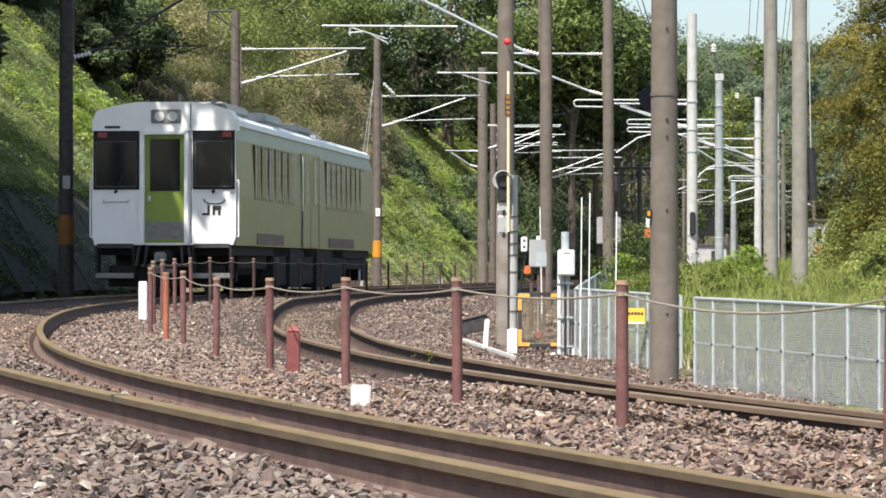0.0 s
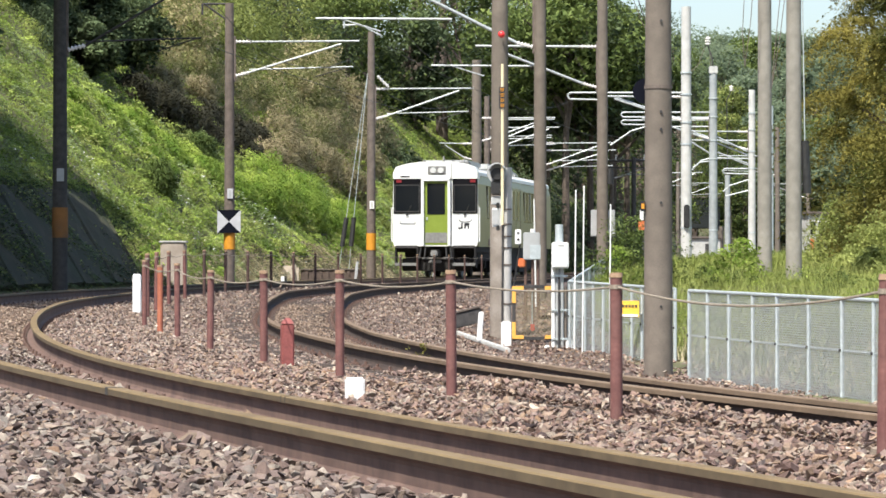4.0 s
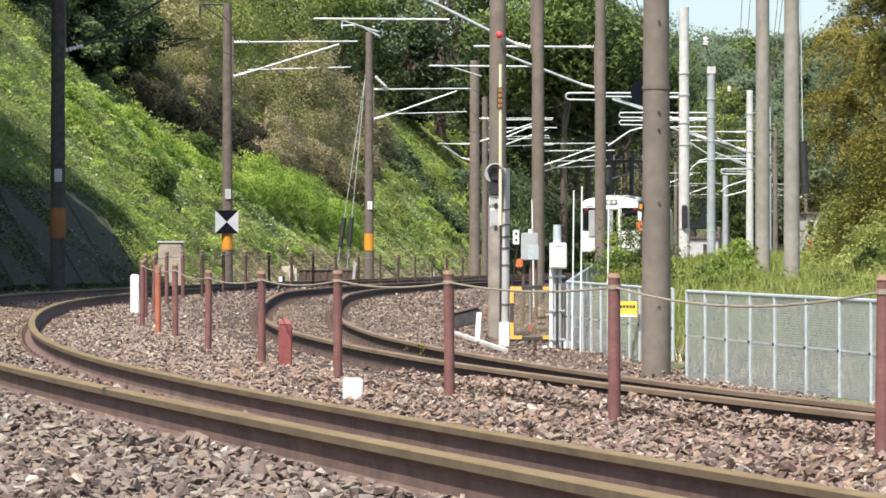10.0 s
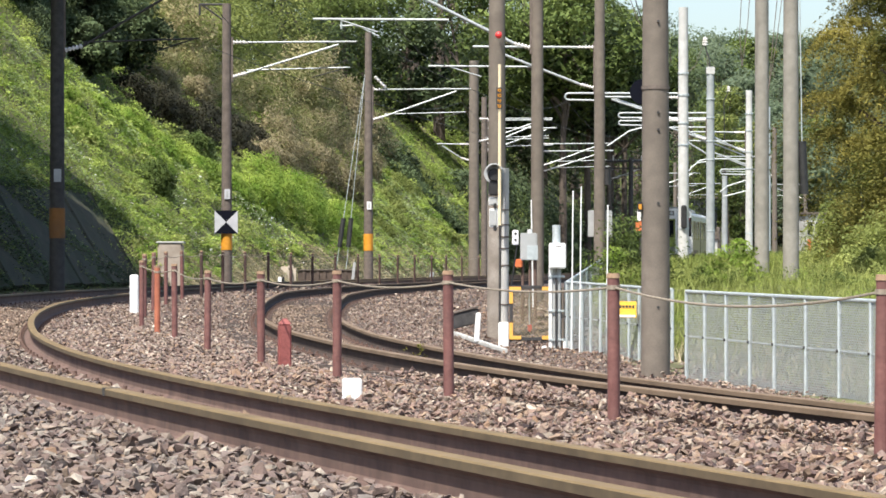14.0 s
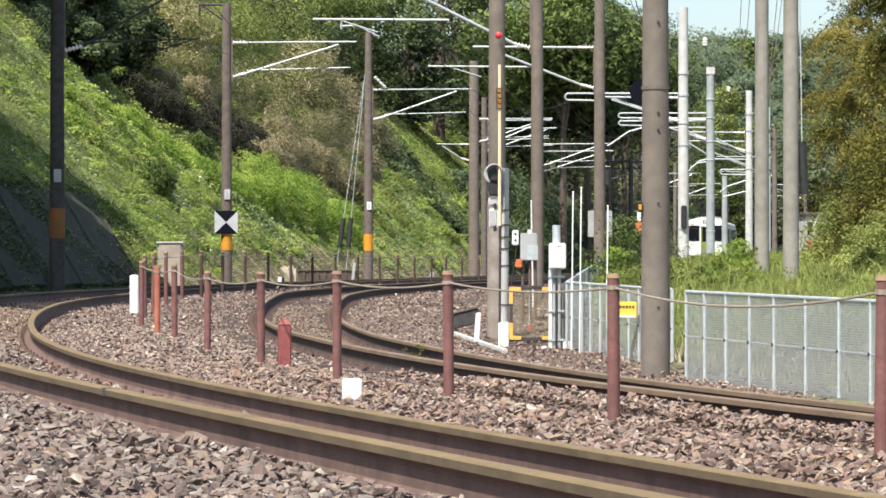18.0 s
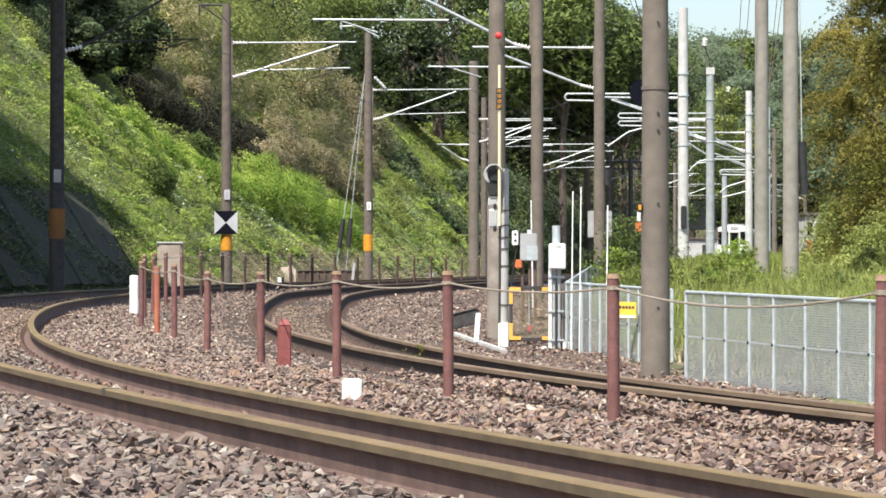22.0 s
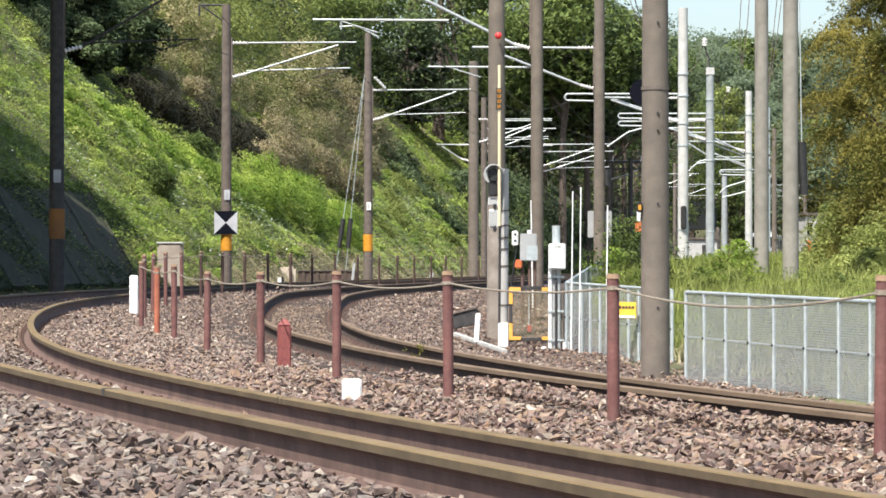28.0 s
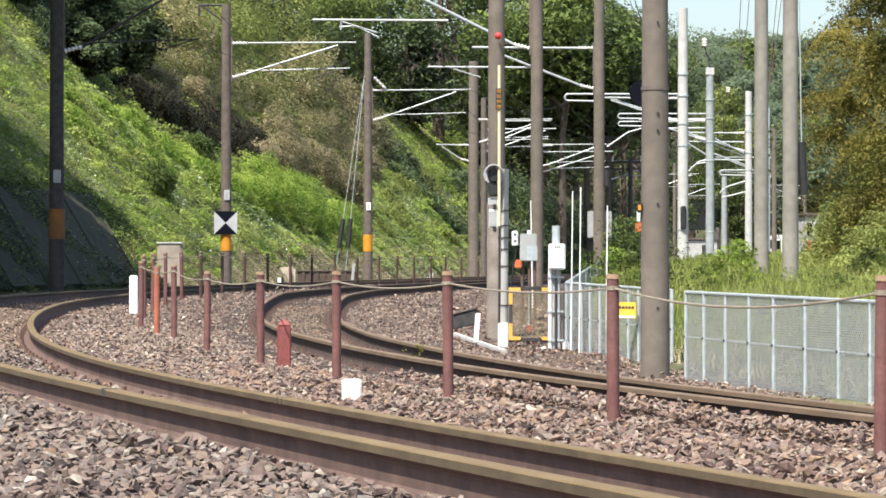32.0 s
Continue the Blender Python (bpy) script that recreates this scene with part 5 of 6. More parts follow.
tuft_cover("shrub_tufts", 620, 190, 68, 170, -14.0, -5.2, 0.3, 0.62, 0.058, M_GRASS, "rounded tufts of green weeds crowding the bank")
tuft_cover("shrub_tufts", 260, 200, 70, 160, -14.0, -6.0, 0.3, 0.7, 0.06, M_LEAF_OLIVE, "darker green tufts and young shrubs on the bank")
tuft_cover("shrub_tufts", 260, 180, 72, 150, -13.0, -5.2, 0.25, 0.5, 0.055, M_LEAF_BRIGHT, "bright yellow green tufts on the bank")
# dark leaf colour stands for the shade lying in this gully
tuft_cover("gully_shade_tufts", 330, 90, 152.5, 158.6, -13.0, -5.4, 0.4, 0.75, 0.075, M_LEAF_DARK, "tufts coloured dark for the shade in a gully of the bank")
tuft_cover("verge_tufts", 150, 160, 46, 110, 8.6, 20.0, 0.16, 0.36, 0.05, M_LEAF_BRIGHT, "bright green tufts of weeds on the verge")
tuft_cover("verge_tufts", 90, 160, 46, 100, 8.6, 18.0, 0.2, 0.45, 0.055, M_LEAF_MID, "darker green weeds among the verge grass")


def mound(name, x, y, z, spread, height, n, size, mat, label):
    """A low rounded bush: short stems under a lumpy coat of small leaves, leaning with the slope."""
    gx = float(ground_z(x + 0.7, y) - ground_z(x - 0.7, y)) / 1.4
    gy = float(ground_z(x, y + 0.7) - ground_z(x, y - 0.7)) / 1.4
    t = thing(name, Matrix.Translation((x, y, z)) @ Vector((-gx, -gy, 1.0)).to_track_quat("Z", "Y").to_matrix().to_4x4(), label, "bush")
    for _ in range(5):
        bm = fresh()
        a = random.uniform(0, 6.28)
        tube(bm, (0.1 * math.cos(a), 0.1 * math.sin(a), -0.3), (spread * 0.6 * math.cos(a), spread * 0.6 * math.sin(a), height * 0.6), 0.02, 0.008, 5)
        part("stem", bm, M_BARK, t)
    d = turned(rng.normal(size=(n, 3)) + np.array((0, 0, 0.35)))
    lump = np.ones(n)
    for k, amp in ((2.6, 0.2), (4.5, 0.14), (9.0, 0.07)):
        w, ph = rng.normal(size=(3, 3)) * k, rng.uniform(0, 6.28, 3)
        lump += amp * np.sin(d @ w[0] + ph[0]) * np.cos(d @ w[1] + ph[1])
    axes = np.array((spread, spread, height))
    p = d * axes * (lump * rng.uniform(0.66, 1.04, n))[:, None]
    out = turned(d / axes * spread + np.array((0, 0, 0.6)) + rng.normal(size=(n, 3)) * 0.24)
    part("crown", mesh_from("crown", leaves(p, size, 0.8), 3, mat, out), None, t)
    return t


def plant(name, x, y, z, spread, height, n, size, mat, label, category="bush", trunk=True, base=0.25, clumps=22, up=0.4, girth=1.0):
    """A tree or bush: tapered trunk and limbs, and a crown of leaf clumps with gaps."""
    t = thing(name, pose(x, y, z), label, category)
    cs = []
    for _ in range(clumps):
        a, r = random.uniform(0, 2 * math.pi), spread * math.sqrt(random.uniform(0.02, 1))
        k = random.uniform(base, 1)
        f = math.sin(math.pi * (0.18 + 0.78 * (k - base) / (1 - base)))
        cs.append((r * math.cos(a) * f, r * math.sin(a) * f, height * k, random.uniform(0.35, 0.8)))
    if trunk:
        bm = fresh()
        bend = [(0, 0, -0.4), (random.uniform(-.15, .15), random.uniform(-.1, .1), height * 0.4), (random.uniform(-.3, .3), random.uniform(-.2, .2), height * 0.8)]
        tube(bm, bend[0], bend[1], height * 0.028 * girth, height * 0.02 * girth, 8)
        tube(bm, bend[1], bend[2], height * 0.02 * girth, height * 0.008 * girth, 8)
        for c in cs[:8]:
            tube(bm, Vector(bend[1]).lerp(Vector(bend[2]), random.random()), c[:3], height * 0.008, height * 0.003, 5)
        part("trunk", bm, M_BARK, t)
    pts, outs = [], []
    per = n // clumps
    heart = np.array((0, 0, height * (base + 1) * 0.45))
    for cx, cy, cz, cr in cs:
        d = rng.normal(size=(per, 3))
        d /= np.linalg.norm(d, axis=1)[:, None]
        rr = cr * spread * 0.62 * rng.uniform(0.2, 1, per)[:, None] ** 0.35
        p = np.array((cx, cy, cz)) + d * rr * np.array((1, 1, 0.75))
        pts.append(p)
        outs.append(turned(turned(p - heart) * 0.5 + d * 0.6 + rng.normal(size=(per, 3)) * 0.3 + np.array((0, 0, 0.25))))
    part("crown", mesh_from("crown", leaves(np.concatenate(pts), size, up), 3, mat, np.concatenate(outs)), None, t)
    return t


def weeping(name, x, y, z, spread, height, clumps, sprays, per, size, mat, label, base=0.1):
    """A tree whose twigs arch out of each clump and hang down, thick with narrow leaves."""
    t = thing(name, pose(x, y, z), label, "tree")
    bm = fresh()
    top = Vector((random.uniform(-.3, .3), 0, height * 0.8))
    tube(bm, (0, 0, -0.4), top * 0.5, height * 0.02, height * 0.014, 8)
    tube(bm, top * 0.5, top, height * 0.014, height * 0.005, 8)
    pts, outs = [], []
    for i in range(clumps):
        a, k = random.uniform(0, 2 * math.pi), base + (1 - base) * (i + random.random()) / clumps
        f = math.sin(math.pi * (0.22 + 0.7 * (k - base) / (1 - base)))
        r = spread * math.sqrt(random.uniform(0.25, 1)) * f
        c = np.array((r * math.cos(a), r * math.sin(a), height * k))
        tube(bm, top * min(0.95, k * 0.8), c, height * 0.006, height * 0.002, 5)
        az = rng.uniform(0, 2 * np.pi, sprays)
        ln = rng.uniform(0.5, 1.25, sprays) * spread * 0.38
        rise = rng.uniform(0.1, 0.8, sprays)
        s = rng.uniform(0.1, 1, (sprays, per)) ** 0.8
        way = np.stack([np.cos(az) + 0.5 * math.cos(a), np.sin(az) + 0.5 * math.sin(a)], 1)
        px = c[0] + (way[:, :1] * ln[:, None]) * s
        py = c[1] + (way[:, 1:] * ln[:, None]) * s
        pz = c[2] + ln[:, None] * (rise[:, None] * s - 1.35 * s * s)
        q = np.stack([px, py, pz], -1) + rng.normal(size=(sprays, per, 3)) * 0.045
        o = np.stack([np.broadcast_to(way[:, :1], s.shape), np.broadcast_to(way[:, 1:], s.shape), 1.1 - s], -1) + rng.normal(size=(sprays, per, 3)) * 0.2
        pts.append(q.reshape(-1, 3))
        outs.append(turned(o.reshape(-1, 3)))
    part("trunk", bm, M_BARK, t)
    part("crown", mesh_from("crown", leaves(np.concatenate(pts), size, 0.5, 2.4), 3, mat, np.concatenate(outs)), None, t)
    return t


def on_bank(y, u):
    h = float(line_slope(min(y, 255)))
    x = float(line_x(y)) + u * math.sqrt(1 + h * h)
    return x, y, float(ground_z(x, y))


random.seed(5)
BRIGHT_BUSH, BRUSHWOOD, DRY_BUSH = "bright green low bush on the bank", "brushwood coloured dark for the shade in a hollow of the bank", "tangled brown dry brushwood on the bank"
MIXED_BUSH, OLIVE_BUSH = "brown and green tangled brushwood high on the bank", "olive green brushwood on the bank"
def thicket(mat, label, *spots):
    for y, u, sp, ht in spots:
        x, yy, z = on_bank(y, u)
        mound("bush", x, yy, z - 0.1, sp, ht, 8000 if sp < 2 else 11000, 0.062 if sp < 2 else 0.09, mat, label)


thicket(M_LEAF_BRIGHT, BRIGHT_BUSH, (99.4, -11.3, 1.0, 0.35), (102, -10.6, 1.1, 0.4), (104.2, -10.3, 1.0, 0.6), (106.2, -9.6, 1.2, 0.4), (108.3, -8.9, 1.2, 0.5),
        (110.3, -8.2, 1.2, 0.6), (103, -9.4, 1.2, 0.3), (97, -10.2, 1.1, 0.3), (112.8, -8.0, 1.2, 0.9), (115.5, -7.9, 1.3, 1.1))
thicket(M_LEAF_BRIGHT, BRIGHT_BUSH, (117.8, -7.5, 1.3, 1.0), (120.5, -7.2, 1.3, 0.9), (122.8, -6.8, 1.2, 0.8), (117.2, -8.7, 1.3, 1.0), (121, -8.2, 1.3, 1.0),
        (125, -7.4, 1.1, 0.8))
thicket(M_SHADE_BRUSH, BRUSHWOOD, (109.3, -11.6, 0.9, 0.8), (111.3, -11.3, 1.0, 0.9), (112.8, -11.0, 1.0, 0.9), (114.3, -10.6, 1.0, 0.8), (116.4, -10.2, 0.7, 0.6), (117.6, -11.2, 1.0, 0.7), (119.6, -10.4, 1.0, 0.7), (121.4, -11.0, 1.0, 0.7), (119.5, -9.8, 0.9, 0.6), (124, -10.6, 1.0, 0.7))
thicket(M_LEAF_DARK, "dark leafy bush at the top of the bank", (105.2, -14.2, 1.4, 1.5), (103.2, -13.3, 1.1, 1.0), (101.9, -12.6, 0.9, 0.7), (107, -13.4, 1.2, 1.2))
thicket(M_LEAF_MID, "small dark green bush on the bank", (98.5, -8.2, 0.7, 0.8), (111, -9.7, 0.8, 0.7))
thicket(M_LEAF_BROWN, DRY_BUSH, (122, -9.4, 1.1, 1.0), (125, -9.6, 1.3, 1.4), (130.2, -9.6, 1.4, 1.5), (132, -9.0, 1.3, 1.3),
        (132.8, -8.4, 1.1, 1.1), (128, -10.6, 1.4, 1.4), (154, -13.0, 2.0, 2.0), (153.8, -11.8, 1.8, 1.8), (146.8, -11.4, 1.6, 1.5), (144.8, -10.2, 1.3, 1.2), (139, -11.2, 1.6, 1.5), (120, -12.0, 1.0, 1.0), (115.5, -12.2, 1.0, 0.9))
thicket(M_LEAF_TAN, MIXED_BUSH, (133.8, -10.9, 1.7, 1.7), (142, -11.6, 1.8, 1.8), (130.5, -11.6, 1.7, 1.8), (140.5, -12.8, 2.0, 2.2), (118.2, -13.0, 1.4, 1.2),
        (122.5, -12.9, 1.6, 1.5), (125.5, -12.5, 1.6, 1.5), (129.2, -12.4, 1.6, 1.7), (124, -14.2, 2.0, 2.4))
thicket(M_LEAF_TAN, MIXED_BUSH, (146, -13.6, 2.2, 2.8))
thicket(M_LEAF_OLIVE, OLIVE_BUSH, (130, -14.2, 2.2, 2.6), (136, -14.4, 2.2, 2.8))
thicket(M_LEAF_OLIVE, OLIVE_BUSH, (137.5, -7.3, 0.9, 0.7), (139.8, -7.0, 0.9, 0.6),
        (142, -8.3, 1.0, 0.6), (150, -9.2, 1.2, 0.7), (148, -7.0, 1.0, 0.6), (158, -9.8, 1.3, 0.8), (133, -7.0, 0.9, 0.5))
thicket(M_LEAF_OLIVE, OLIVE_BUSH, (170, -8.4, 1.2, 0.8), (116, -14.6, 1.8, 2.4), (120, -16.0, 2.4, 3.4), (127, -16.4, 2.8, 4.2), (135, -16.6, 3.0, 4.6),
        (143, -16.0, 3.0, 4.8), (150, -15.2, 2.6, 4.4))
def woods(mat, *spots):
    for y, u, sp, ht in spots:
        x, yy, z = on_bank(y, u)
        plant("tree", x, yy, z - 0.3, sp, ht, 11000 if y < 170 else 9000, 0.115 if y < 170 else 0.175, mat, "dense leafy tree on top of the bank", "tree", base=0.06, clumps=34)


woods(M_LEAF_DARK, (128, -23, 4, 8), (150, -22, 4.6, 10), (104, -14.6, 2, 4.2), (109, -12.9, 1.5, 2.8), (108, -14, 2, 4),
        (113.5, -13.2, 1.7, 2.8), (106, -12.5, 1.1, 1.8), (103, -15.6, 2.2, 5), (104, -17.5, 3.2, 5.5), (110, -19, 4, 5.5), (101, -20, 4, 5.5), (96, -17, 2.6, 6))
woods(M_LEAF_DARK, (146, -18.5, 4.2, 9), (158, -16.5, 3.6, 8), (178, -13.5, 3.2, 6.5), (192, -10.6, 3.5, 10.1), (214, -10.2, 4.2, 12.4),
        (224, -12.8, 5.1, 17.1), (264, -9.3, 5.1, 15.5), (296, -9.3, 5.9, 20.2), (200, -17, 6.1, 18.6), (232, -17, 6.6, 20.2))
woods(M_LEAF_DARK, (176, -21, 5, 11), (205, -21, 6, 20), (187, -20.5, 6, 17), (176, -24, 6, 15))
woods(M_LEAF_MID, (138, -23, 4.4, 9), (162, -22, 4.8, 11), (116, -23, 4, 6), (122, -20, 4, 5.5), (166, -15, 3.4, 7),
        (172, -17, 4, 9), (186, -13.2, 4.4, 14), (202, -11.9, 4.4, 14), (236, -10.2, 4.6, 14), (250, -11, 5.3, 18.6))
woods(M_LEAF_MID, (280, -8.9, 5.5, 17.1), (315, -7.6, 5.9, 20.2), (335, -7.6, 6.6, 21.7), (262, -16.1, 7.2, 21.7))
woods(M_LEAF_OLIVE, (134, -19, 4, 5.5))

# tall trees out of view beside the bend, added to shade the track
for x, y, z, sp, ht, bs in ((-12.3, 49, 1.2, 3.6, 14.5, 0.62), (-11.4, 55.5, 1.2, 3.6, 14.5, 0.62), (-10.5, 68.5, 1.5, 5.0, 14.5, 0.62), (-15.5, 66, 4.5, 4.6, 11, 0.3), (-16.5, 75, 6.5, 4.4, 9, 0.3),
                            (-12.7, 42.5, 1.2, 3.6, 14.5, 0.62), (-12.7, 37, 1.0, 3.2, 14.0, 0.64), (-12.5, 72.5, 4.0, 3.0, 9.0, 0.62), (-11.9, 77.0, 4.0, 2.6, 9.0, 0.66), (-13.3, 82.3, 4.5, 1.5, 7.8, 0.62), (-13.4, 76.5, 3.6, 1.9, 8.5, 0.1), (-12.6, 71, 2.6, 1.9, 8.5, 0.1), (-10.8, 62.3, 1.2, 3.8, 14.0, 0.62)):
    plant("tree", x, y, z, sp, ht, 9000, 0.44, M_LEAF_DARK, "unseen tall dark tree added on the bank to shade the line", "tree", base=bs, clumps=44, girth=0.5)

# trees beyond the straight, their crowns added over the line to shade the railcar
for y, u, ht, mat in ((168.8, -6.0, 15, M_LEAF_MID), (175.5, -5.4, 14.5, M_LEAF_DARK), (182, -5.6, 15.5, M_LEAF_MID), (189, -5.6, 15, M_LEAF_DARK), (197, -5.4, 15, M_LEAF_DARK)):
    x, yy, z = on_bank(y, u)
    plant("tree", x + 2.2, yy, z - 0.3, 4.5, ht, 10500, 0.22, mat, "leafy tree hanging over the line", "tree", base=0.58, clumps=34, girth=0.6)
# dark leaf colour here fills in the dense shade under the woods
for y, u, sp, ht in ((158, -6.2, 1.8, 2.2), (163, -5.6, 1.8, 2.4), (168, -7.4, 2.4, 3.4), (170, -5.2, 1.7, 2.4), (176, -6.2, 2.2, 3.6), (182, -5.0, 1.8, 2.8), (188, -6.2, 2.6, 4.2), (196, -5.2, 2.2, 3.6), (164, -8.6, 2.2, 2.8),
                     (206, -5.6, 2.6, 4.4), (218, -5.6, 2.8, 4.6)):
    x, yy, z = on_bank(y, u)
    mound("bush", x, yy, z - 0.1, sp, ht, 7000, 0.13, M_LEAF_DARK, "dark green bush whose colour deepens the shade of the woods")

# concrete facing on the shaded foot of the bank
facing = thing("slope_facing", Matrix(), "weathered mossy concrete facing with raised ribs, darkened for the shaded bank", "retaining wall")
RIB_FEET = [62.9, 66.2, 69.5, 72.8, 76.1, 79.4, 82.6]


def faced(foot, v, lift):
    """A point on the facing: v runs from the foot to the top, slanting along the line."""
    x, y, z = on_bank(foot + 4.6 * v, -4.95 - 2.5 * v)
    return Vector((x, y, z + lift))


for a, b in zip(RIB_FEET[:-1], RIB_FEET[1:]):
    bm = fresh()
    grid = [[bm.verts.new(faced(a + (b - a) * i / 6, j / 8, 0.09 + random.uniform(-0.02, 0.03))) for i in range(7)] for j in range(9)]
    for j in range(8):
        for i in range(6):
            bm.faces.new((grid[j][i], grid[j][i + 1], grid[j + 1][i + 1], grid[j + 1][i]))
    bmesh.ops.recalc_face_normals(bm, faces=bm.faces[:])
    bmesh.ops.solidify(bm, geom=bm.faces[:], thickness=0.1)
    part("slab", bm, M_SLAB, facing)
for foot in RIB_FEET:
    bm = fresh()
    for j in range(8):
        a, b = faced(foot, j / 8, 0.13), faced(foot, (j + 1) / 8, 0.13)
        box(bm, 0, 0, 0, (b - a).length * 1.01, 0.22, 0.16, 0.02, Matrix.Translation((a + b) / 2) @ (b - a).to_track_quat("X", "Z").to_matrix().to_4x4())
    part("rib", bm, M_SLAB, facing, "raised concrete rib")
# drains down the shaded foot of the bank
for (ya, ua), (yb, ub) in (((79.8, -7.4), (77.4, -5.0)),):
    t = thing("slope_drain", pose(0, 0, 0), "weathered concrete drain running down the shaded bank", "drain", "bank drains")
    for k in range(6):
        a, b = [on_bank(ya + (yb - ya) * f, ua + (ub - ua) * f) for f in (k / 6, (k + 0.96) / 6)]
        bm = fresh()
        m = Matrix.Translation(((a[0] + b[0]) / 2, (a[1] + b[1]) / 2, (a[2] + b[2]) / 2 + 0.13)) @ (Vector(b) - Vector(a)).to_track_quat("X", "Z").to_matrix().to_4x4()
        box(bm, 0, 0, 0, (Vector(b) - Vector(a)).length, 0.1, 0.1, 0.02, m)
        part("kerb", bm, M_CONCRETE, t)

# right side
weeping("tree", 11.75, 74, 0.4, 2.8, 8.4, 60, 34, 60, 0.04, M_LEAF_GOLD, "drooping tree with golden green leaves")
weeping("tree", 14.3, 81, 0.4, 3.0, 8.0, 40, 30, 40, 0.05, M_LEAF_GOLD, "tall drooping tree with golden green leaves behind the verge", 0.2)
plant("tree", 13.3, 79, 0.4, 1.7, 8.6, 12000, 0.07, M_LEAF_RUST, "slim tree with a rusty brown top behind the verge", "tree", base=0.72, clumps=16)
for x, y, sp, ht in ((9.6, 67.5, 1.0, 1.3), (10.6, 69, 1.3, 2.2), (9.2, 72, 1.0, 1.5), (9.9, 70.6, 1.3, 3.0), (8.8, 66, 0.8, 0.6), (10.4, 71, 1.5, 4.0)):
    mound("bush", x, y, 0.25, sp, ht, 13000, 0.05, M_LEAF_GOLD if ht > 2 else M_LEAF_OLIVE, "yellow green bush at the foot of the golden tree")
plant("bush", 3.6, 60, 0.05, 0.92, 1.25, 4600, 0.034, M_LEAF_MID, "green bramble bush behind the wire fence", "bush", trunk=False, base=0.05, clumps=30)
plant("bush", 3.25, 59.4, 0.0, 0.6, 0.8, 1500, 0.03, M_LEAF_BRIGHT, "bright green bramble shoots behind the wire fence", "bush", trunk=False, base=0.05)
for x, y, sp, ht, mat in ((4.55, 60.5, 0.30, 0.7, M_LEAF_MID), (4.95, 59.5, 0.36, 0.42, M_LEAF_MID), (5.3, 61.5, 0.3, 0.4, M_LEAF_BRIGHT), (5.75, 60, 0.3, 0.32, M_LEAF_MID), (4.5, 52, 0.3, 0.32, M_LEAF_OLIVE),
                          (5.2, 50.5, 0.3, 0.28, M_LEAF_MID), (5.9, 53, 0.32, 0.26, M_LEAF_OLIVE), (7.4, 58, 0.4, 0.35, M_LEAF_MID)):
    plant("bush", x, y, float(ground_z(x, y)) - 0.03, sp, ht, 600, 0.032, mat, "low leafy weeds rising out of the verge grass", "bush", trunk=False, base=0.05, clumps=12)
plant("bush", 6.0, 63, 0.1, 0.6, 0.85, 1300, 0.05, M_LEAF_BRIGHT, "low bright green bush at the foot of a pole", "bush", trunk=False, base=0.05)
plant("weed", -0.21, 29.5, -0.34, 0.10, 0.17, 70, 0.026, M_LEAF_GOLD, "small yellow green weed growing between the rails", "weed", trunk=False, base=0.05, clumps=8)
plant("weed", -0.36, 29.8, -0.34, 0.07, 0.15, 45, 0.024, M_LEAF_GOLD, "small yellow green weed beside the rail", "weed", trunk=False, base=0.05, clumps=8)
for i in range(70):
    y = 407 + 150 * (0.382 * i % 1) + random.uniform(-2, 2)
    x = y * (-0.03 + 0.18 * ((i + 0.5) / 70) + random.uniform(-0.002, 0.002))
    k = (y - 395) / 165
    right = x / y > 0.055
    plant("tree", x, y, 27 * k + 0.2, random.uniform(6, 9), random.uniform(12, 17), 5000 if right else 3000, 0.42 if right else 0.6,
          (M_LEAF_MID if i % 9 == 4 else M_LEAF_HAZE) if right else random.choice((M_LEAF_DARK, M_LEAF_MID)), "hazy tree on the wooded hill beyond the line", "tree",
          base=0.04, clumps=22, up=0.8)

plant("tree", 32.0, 352, 0.8, 4.4, 18.5, 9000, 0.24, M_LEAF_OLIVE, "sunlit yellow green tree beyond the poles", "tree", base=0.5, clumps=34)
for i in range(15):
    y = random.uniform(545, 585)
    x = y * (0.052 + 0.0052 * i)
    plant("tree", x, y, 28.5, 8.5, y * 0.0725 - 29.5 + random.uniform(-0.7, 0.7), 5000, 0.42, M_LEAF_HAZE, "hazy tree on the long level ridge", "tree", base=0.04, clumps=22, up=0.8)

for i in range(12):
    y = 412 + 9 * (i % 2) + random.uniform(-2, 2)
    x = y * (0.072 + 0.0062 * i)
    plant("tree", x, y, 27 * (y - 395) / 165, random.uniform(3.4, 4.6), random.uniform(8, 13), 3600, 0.3, (M_LEAF_DARK, M_LEAF_MID, M_LEAF_OLIVE)[i % 3], "leafy tree at the foot of the wooded hill", "tree", base=0.03, clumps=26)

# ---- far end of the line ----
t = thing("trackside_hut", pose(23.75, 201, 0.3, 0, 0, 8), "white trackside hut with dark windows and an orange panel", "hut")
for name, mat, spec in (("wall", M_CONCRETE_PALE, (0, 0, 1.6, 1.2, 2.2, 3.2)), ("roof", M_CONCRETE_DARK, (0, 0, 3.28, 1.5, 2.6, 0.16)), ("window", M_MATTE, (-0.3, -1.11, 2.3, 0.35, 0.06, 0.8)),
                        ("window", M_MATTE, (0.25, -1.11, 2.3, 0.35, 0.06, 0.8)), ("door", M_DARKSTEEL, (0.2, -1.11, 0.8, 0.5, 0.06, 1.6)), ("panel", M_ORANGE, (-0.35, -1.11, 1.2, 0.25, 0.05, 0.8))):
    bm = fresh()
    box(bm, *spec, 0.02)
    part(name, bm, mat, t)
t = thing("road_bridge", pose(24.5, 330, 0.0, 0, 0, -8), "dark green girder bridge on pale piers far along the line", "bridge")
bm = fresh()
